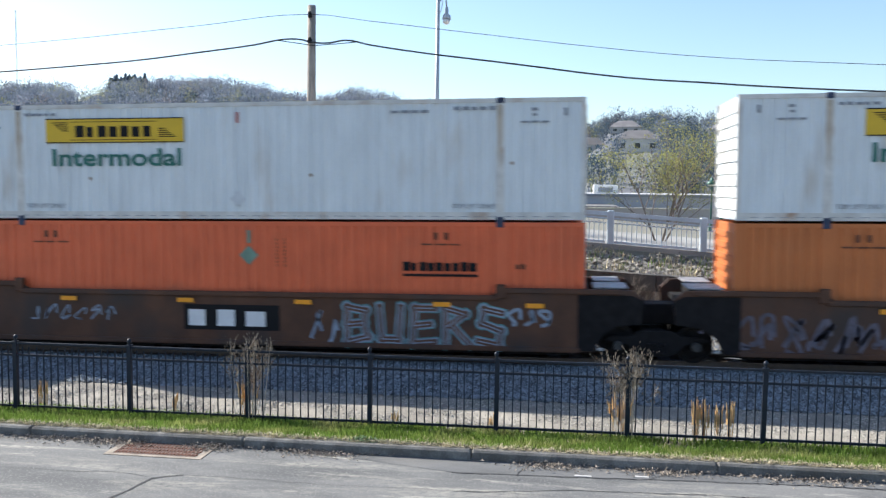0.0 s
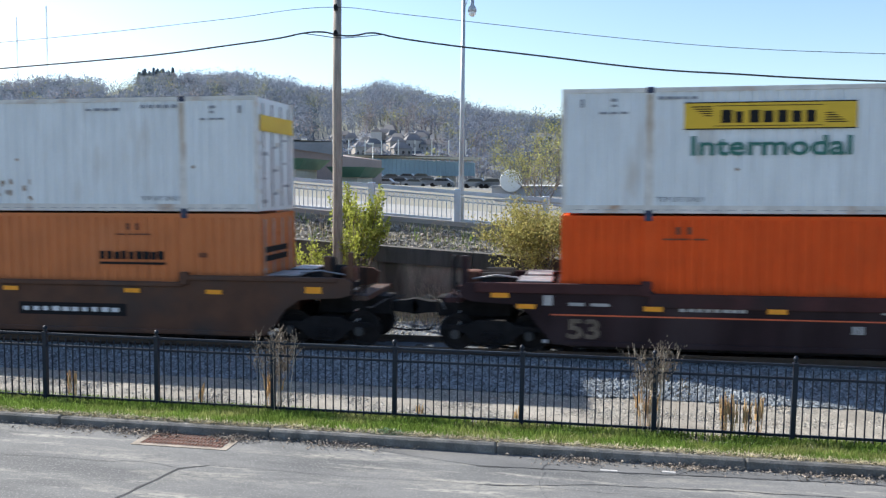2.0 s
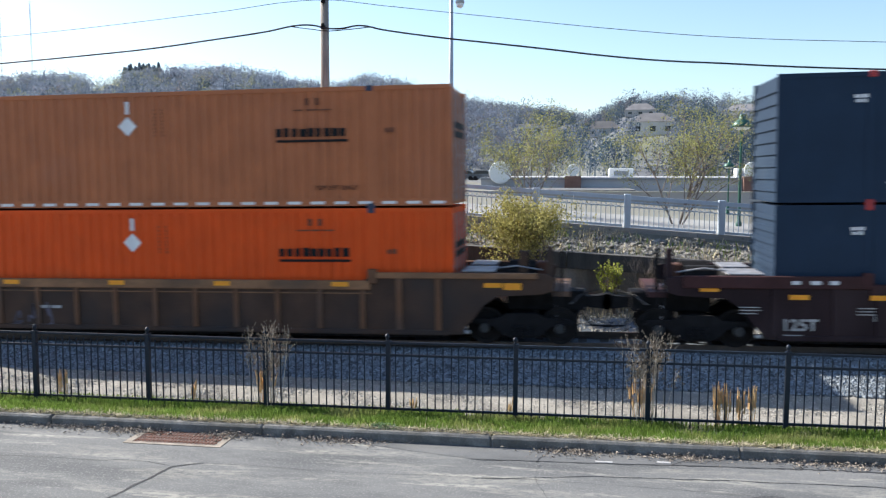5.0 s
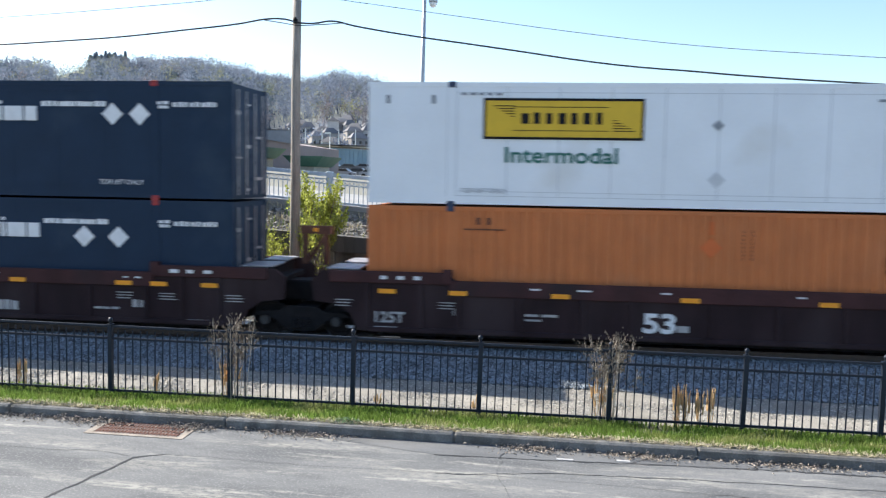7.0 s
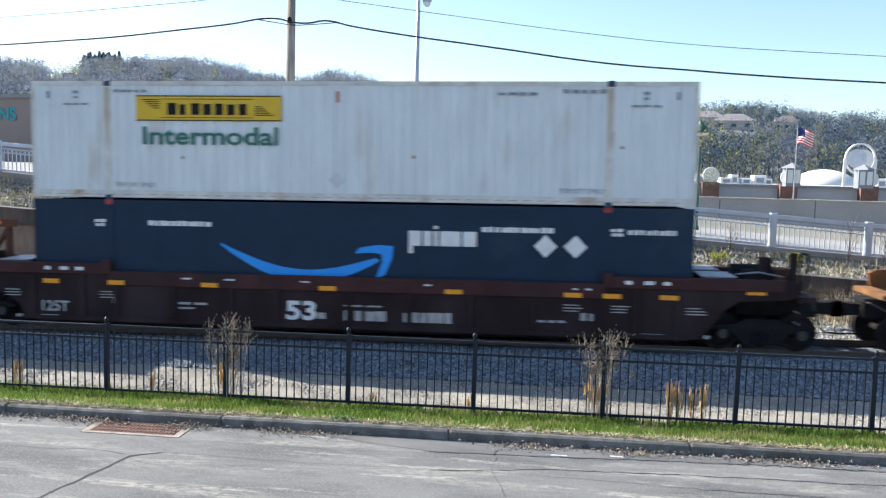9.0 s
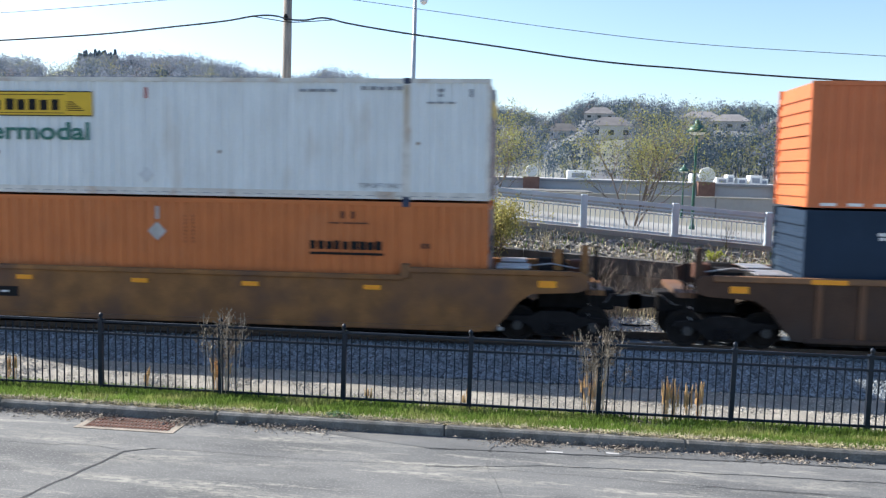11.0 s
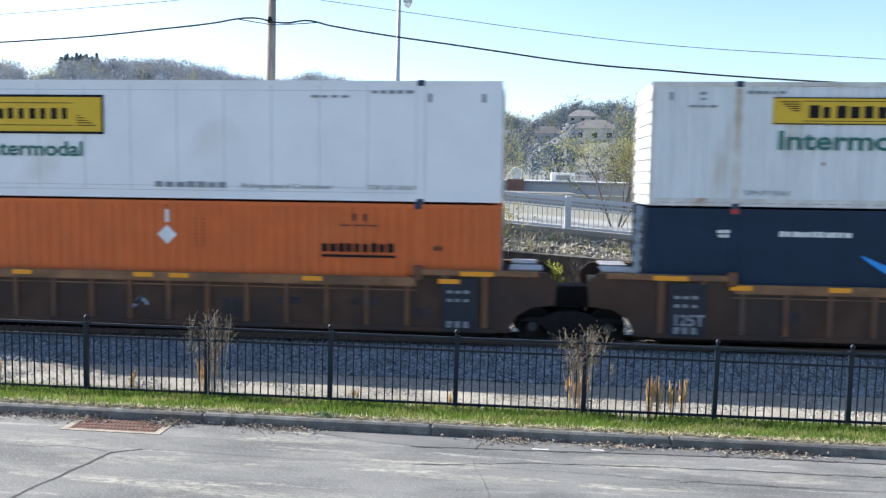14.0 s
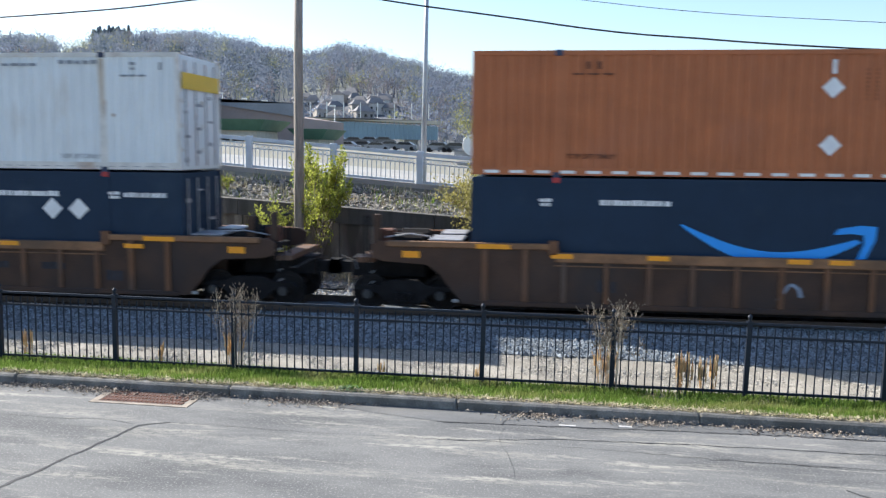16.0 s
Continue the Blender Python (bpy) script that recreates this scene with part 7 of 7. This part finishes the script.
def train():
    lower = SEAM - TALL
    # cars, in their order
    kinds = {0: "CA", 1: "AA", 2: "AC", 3: "CC", 4: "CC", 5: "CA", 6: "AA", 7: "AC", 8: "CC", 9: "CA", 10: "AA", 11: "AC", 12: "CC"}
    for u, (l, r) in kinds.items():
        if u <= 2:
            c = well_car("well_car", "rust-brown steel well car with sprayed graffiti", l, r, "rustcar", "rustcar", 0, high=0.86)
            reflectors(c, (3.1, 6.2, 9.2, 12.6, 14.8), 0.6)
        elif u == 3:
            c = well_car("well_car", "dark maroon steel well car with pink and green graffiti", l, r, "maroon", "maroonpanel", 0, high=0.8, rise=1.0, deep=0.3)
            reflectors(c, (-1.0, 1.9, 4.6, 7.7, 10.4, 13.0, 17.5), 0.42)
        elif u == 4:
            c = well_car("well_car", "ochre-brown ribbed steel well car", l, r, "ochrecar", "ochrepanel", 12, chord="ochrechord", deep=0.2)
            reflectors(c, (-1.6, 1.9, 4.5, 7.4, 10.2, 13.2, 16.9), 0.72)
        elif u <= 7:
            c = well_car("well_car", "maroon steel well car with white numerals and yellow reflectors", l, r, "maroon", "maroonpanel", 9, high=0.82, rise=1.0, deep=0.34)
            reflectors(c, (0.3, 2.0, 4.4, 7.35, 10.4, 13.2, 14.1, 15.4), 0.5)
        elif u == 8:
            c = well_car("well_car", "golden-brown steel well car", l, r, "goldcar", "goldcar", 0)
            reflectors(c, (1.2, 4.4, 7.4, 10.2, 13.2), 0.5)
        else:
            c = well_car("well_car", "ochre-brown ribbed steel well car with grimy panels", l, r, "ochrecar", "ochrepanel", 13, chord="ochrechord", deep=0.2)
            reflectors(c, (1.9, 4.1, 7.2, 8.1, 11.4, 14.7), 0.73, 0.5)
            reflectors(c, (0.15, LONG - 0.95), 0.92, 0.8)
        if u <= 2:
            for e, x, q in ((l, 0.0, -1), (r, LONG, 1)):
                if e == "A":
                    part("end_plate", G().prism([(x - 0.15 * q, -0.4), (x + 0.2 * q, -0.4), (x + 0.4 * q, -0.02), (x + 0.75 * q, 0.2), (x + 1.3 * q, 0.26), (x + 1.35 * q, 0.8), (x + 1.1 * q, 0.92), (x - 0.15 * q, 0.92)], SIDE - 0.003, SIDE + 0.006), M["under"], c, "black end plate")
        if u == 1:
            number_plate(c, 6.35, 8.8, -0.08, 0.55, 3, 3)
            block_letters(c, 10.4, -0.3, 4.0, 0.85, "BUERS", (("tagteal", 0.17, "graffiti_shadow"), ("tagblue", 0.135, "graffiti_outline"), ("tagbrown", 0.095, "graffiti_fill"), ("tagblue", 0.02, "graffiti_highlight")))
            squiggle(c, 9.5, -0.35, 0.9, 0.8, 2, "tagblue", 5, thick=0.04)
            squiggle(c, 14.4, 0.1, 1.0, 0.5, 3, "tagblue", 6, thick=0.04)
            squiggle(c, 2.2, 0.1, 2.4, 0.4, 6, "tagblue", 7, thick=0.02)
        if u == 2:
            number_plate(c, 9.6, 12.6, -0.02, 0.3, 10, 4)
            squiggle(c, 0.0, -0.35, 9.0, 0.9, 17, "tagblue2", 12, thick=0.045)
            squiggle(c, 0.3, -0.25, 8.6, 0.7, 13, "tagblue2", 18, thick=0.06, y=SIDE + 0.004)
            squiggle(c, -0.8, 0.0, 1.0, 0.6, 2, "tagblue2", 13, thick=0.04)
        if u == 3:
            letter("53", 0.62, 0.15, SIDE, -0.25, M["brownmark2"], c, 0.02, name="numeral", wide=0.75)
            small_marks(c, ((2.7, 0.42, 1.5, 0.2, 8), (7.0, 0.45, 0.6, 0.1, 3), (8.0, 0.0, 1.0, 0.08, 4), (14.6, 0.35, 1.0, 0.3, 3), (-0.4, 0.5, 0.25, 0.25, 1), (0.2, 0.5, 1.0, 0.08, 2), (6.4, 0.0, 0.3, 0.2, 2)), 31)
            part("stripe", G().box(-0.2, 9.4, SIDE - 0.004, SIDE + 0.004, 0.27, 0.3), M["red"], c, "thin red stripe")
            block_letters(c, 10.2, -0.28, 4.4, 0.85, "MOTER", (("tagmint2", 0.24, "graffiti_shadow"), ("tagplum", 0.19, "graffiti_outline"), ("tagpink", 0.14, "graffiti_fill"), ("tagplum", 0.015, "graffiti_highlight")))
            squiggle(c, 9.7, -0.38, 0.55, 1.0, 1, "tagmint", 15, thick=0.13)
            squiggle(c, 14.3, -0.38, 0.6, 1.0, 1, "tagmint", 16, thick=0.12)
            squiggle(c, 10.3, -0.42, 4.0, 0.2, 6, "tagmint", 17, thick=0.06)
        if 5 <= u <= 7:
            letter("53", 0.62, 6.5, SIDE - 0.002, -0.22, M["pale"], c, 0.02, name="numeral", wide=0.75)
            letter("125T", 0.36, 0.15, SIDE - 0.002, -0.2, M["grey2"], c, 0.01, name="numeral", wide=0.72)
            small_marks(c, (() if u == 6 else ((7.95, -0.22, 1.05, 0.26, 4), (9.4, -0.22, 1.2, 0.26, 6), (7.95, 0.12, 1.1, 0.04, 2))) + ((7.3, -0.2, 0.28, 0.16, 1), (3.8, 0.05, 0.8, 0.06, 2), (3.8, -0.06, 0.5, 0.05, 1), (2.1, 0.02, 0.12, 0.14, 1), (12.6, -0.12, 0.7, 0.06, 3), (13.6, -0.05, 0.4, 0.2, 2), (0.2, -0.34, 0.6, 0.04, 1), (15.0, -0.36, 0.7, 0.05, 1)) + tuple((x, 0.3 - 0.07 * k, 0.52, 0.025, 1) for x in (-0.75, 1.75, 13.2, 14.3, 16.0) for k in range(3)), 50 + u)
            g = G()
            rnd = random.Random(60 + u)
            for x, w, n in ((0.35, 1.2, 3), (3.9, 0.5, 1), (5.0, 0.6, 1), (6.9, 0.5, 1), (9.9, 0.4, 1), (13.4, 0.6, 2), (14.6, 1.3, 3)):
                bars(g, x, 0.68 if w < 1 else 0.84, w, 0.04 if w < 1 else 0.09, n, CHORD, rnd, 0.5)
            mark(c, "small_marking", g, "pale", "small white marking blocks")
        if u in (5, 6):
            x = LONG + 1.75
            g = G().box(x - 0.42, x + 0.42, 1.2, 1.4, 1.78, 1.98).box(x - 0.36, x - 0.24, 1.22, 1.38, 1.0, 1.78).box(x + 0.18, x + 0.3, 1.22, 1.38, 1.0, 1.78)
            g.prism([(x - 0.3, 1.05), (x - 0.2, 1.05), (x + 0.28, 1.72), (x + 0.16, 1.72)], 1.24, 1.36)
            st = part("brake_frame", g, M["rust"], c, "rusty upright frame between the cars")
            part("reflector", G().box(x - 0.06, x + 0.06, 1.19, 1.2, 1.84, 1.93), M["reflector"], st)
        if u == 8:
            number_plate(c, 1.9, 4.4, 0.05, 0.3, 7, 8)
        if u >= 9:
            for x in [v for v, e in ((0.95, l), (LONG - 0.95, r)) if e == "A"]:
                p = part("data_panel", G().box(x - 0.42, x + 0.42, SIDE - 0.05, SIDE - 0.03, -0.4, 0.85), M["bluepanel"], c, "dark blue panel with pale marking")
                g = G()
                if x < 2:
                    letter("125T", 0.36, x - 0.34, SIDE - 0.053, -0.12, M["grey"], p, 0.01, name="numeral", wide=0.68)
                for z in (-0.32, -0.24, 0.3, 0.5):
                    bars(g, x - 0.3, z, 0.6, 0.08, 3, SIDE - 0.054, random.Random(int(z * 100)), 0.7)
                tagged(part("marking", g, M["grey"], p), kind="stuff")
            squiggle(c, 7.0, -0.15, 0.6, 0.4, 1, "tagblue", 70 + u, thick=0.035)
            rnd = random.Random(200 + u)
            for x, z, w, h in ((3.0, -0.05, 0.5, 0.3), (9.6, -0.2, 0.7, 0.5), (10.9, 0.15, 0.6, 0.18), (12.4, 0.15, 0.7, 0.18), (14.0, -0.1, 0.45, 0.28)):
                x += rnd.uniform(-0.2, 0.2)
                g = bars(G(), x, z, w, h, 3, SIDE, rnd, 0.85)
                mark(c, "faded_stencil", g, "stencil", "faded dark blue stencil blocks")
        if u == 4:
            small_marks(c, ((2.6, 0.1, 0.7, 0.08, 2), (5.4, 0.1, 0.7, 0.08, 2)), 41)
            squiggle(c, 4.6, -0.35, 1.2, 0.6, 3, "tagblue2", 44, thick=0.03)
        ride(c, u)

    # containers: built once for each paint scheme, then copied
    rusty = white_container(1, "white corrugated container with yellow logo panel and green lettering, rust-scraped", rust=True)
    whites = white_container(2, "white corrugated container with yellow logo panel and green lettering")
    navy_top = navy_container("navy container with a bright blue curved arrow")
    navy_high = navy_container("navy container with a blue curved arrow and high white placards", (13.1, 13.8), TALL - 0.8)
    navy_wide = navy_container("navy container with a blue curved arrow and widely spaced placards", (12.3, 13.2), TALL - 0.93)
    red = orange_container("red", "red-orange corrugated container in a well car", seed=2, tint="tagmint")
    tan = orange_container("tan", "faded orange corrugated container in a well car", seed=3, tint="grey2")
    bright = orange_container("orange", "bright orange corrugated container", seed=4)
    deep = orange_container("orange2", "weathered orange corrugated container in a well car", seed=7)
    dashed2 = orange_container("dullorange", "dull weathered orange corrugated container with white reflective dashes on its foot", 2, True, seed=8)
    coral = orange_container("dullorange", "faded tan-orange container with one fresher orange end panel", 1, True, seed=9)
    for ob in coral.children:
        if ob.name.startswith("side_panel") and max(v.co.x for v in ob.data.vertices) < POST:
            ob.data.materials[0] = M["orange2"]
    dashed = orange_container("coral", "faded orange corrugated container with white reflective dashes on its foot", 2, True, seed=5)
    tan2 = orange_container("tan", "faded orange corrugated container with an orange diamond", seed=6, tint="orange2")
    signed = big_sign_container("smooth white container with a large black-edged yellow logo panel", False)
    reefer = big_sign_container("smooth white refrigerated container with an open end frame", True)
    used = set()

    def load(proto, unit, z):
        ob = proto if proto not in used else copy_thing(proto, Matrix())
        used.add(proto)
        ride(ob, unit, 0, z)
    plan = {0: (tan, whites), 1: (red, whites), 2: (tan, rusty), 3: (bright, whites), 4: (bright, coral), 5: (navy_wide, navy_high), 6: (tan2, signed), 7: (navy_top, whites),
            8: (tan, whites), 9: (navy_top, dashed), 10: (deep, reefer), 11: (navy_top, whites), 12: (navy_top, dashed2)}
    for u, (a, b) in plan.items():
        load(a, u, lower)
        load(b, u, SEAM)


ground()
car_park()
verge()
fence()
weeds()
track()
retaining_wall()
riprap()
brush()
railing()
road()
utility_pole()
wires()
street_lamp()
park_lamp(10.42, 3.2, 36, 0.9, 1.0)
park_lamp(-28.8, 2.1, 33, 3.0, 0.8)
park_lamp(9.75, 0.6, 52, 0.9, 0.8, "smaller dark green park lamp farther off")
plants()
left_stores()
bridge()
parked_cars()
right_stores()
FLAG_CLOTH = flag()
hills()
woods("bare_woods", 7000, 101, "woods", "bare woodland covering the hills, blue-grey with painted haze", 0.25, 1.02, 16, 4, 110, lambda az, f, r: not (az > -3 and f < 0.86 and r.random() < 0.8) and not (-31.1 < az < -29.2 and f > 0.7) and not (-29.2 < az < -26.3 and 0.8 < f < 0.97) and not (az < -4 and f > 0.9 and noise.noise((az * 1.3, 5, 1)) < -0.3) and not (-19 < az < -9.5 and 0.38 < f < 0.6 and r.random() < 0.4))
woods("budding_woods", 1500, 102, "budding", "budding yellow-green trees among the bare woods", 0.25, 0.93, 14, 3, 100, lambda az, f, r: not (-19 < az < -9.5 and 0.38 < f < 0.6 and r.random() < 0.3))
woods("mauve_woods", 2200, 103, "mauve", "mauve-brown bare trees among the grey woods", 0.25, 0.97, 15, 4, 100, lambda az, f, r: not (az > -3 and f < 0.8 and r.random() < 0.7) and not (-31.1 < az < -29.2 and f > 0.7) and not (-29.2 < az < -26.3 and 0.8 < f < 0.97) and noise.noise((az * 0.22, f * 5, 4)) > 0.0)
woods("evergreen_woods", 4800, 104, "darkwoods", "dark evergreen trees low on the hillside, tinted with blue haze", 0.25, 0.85, 14, 2, 110, lambda az, f, r: (az > -4 or (az < -18 and f < 0.7)) and noise.noise((az * 0.3, f * 6, 9)) > -0.35)
pines()
houses()
masts()
train()


def motions():
    for ob, x, z in RIDERS:
        walk(ob, [(t * 0.5, on_track(x - SPEED * t * 0.5, z)) for t in range(33)])
    turn = math.degrees(SPEED / 0.42)
    for w, x in WHEELS:
        walk(w, [(i / FPS, pose(x, 0, AXLE, 0, -turn * i / FPS, 0)) for i in range(16 * FPS + 1)])
    # the flag stirs in the wind
    walk(FLAG_CLOTH, [(t * 0.5, pose(FLAG.x + 0.05, FLAG.y, FLAG.z, 0, 4 * math.sin(t * 1.7), 14 * math.sin(t * 1.3))) for t in range(33)])


motions()
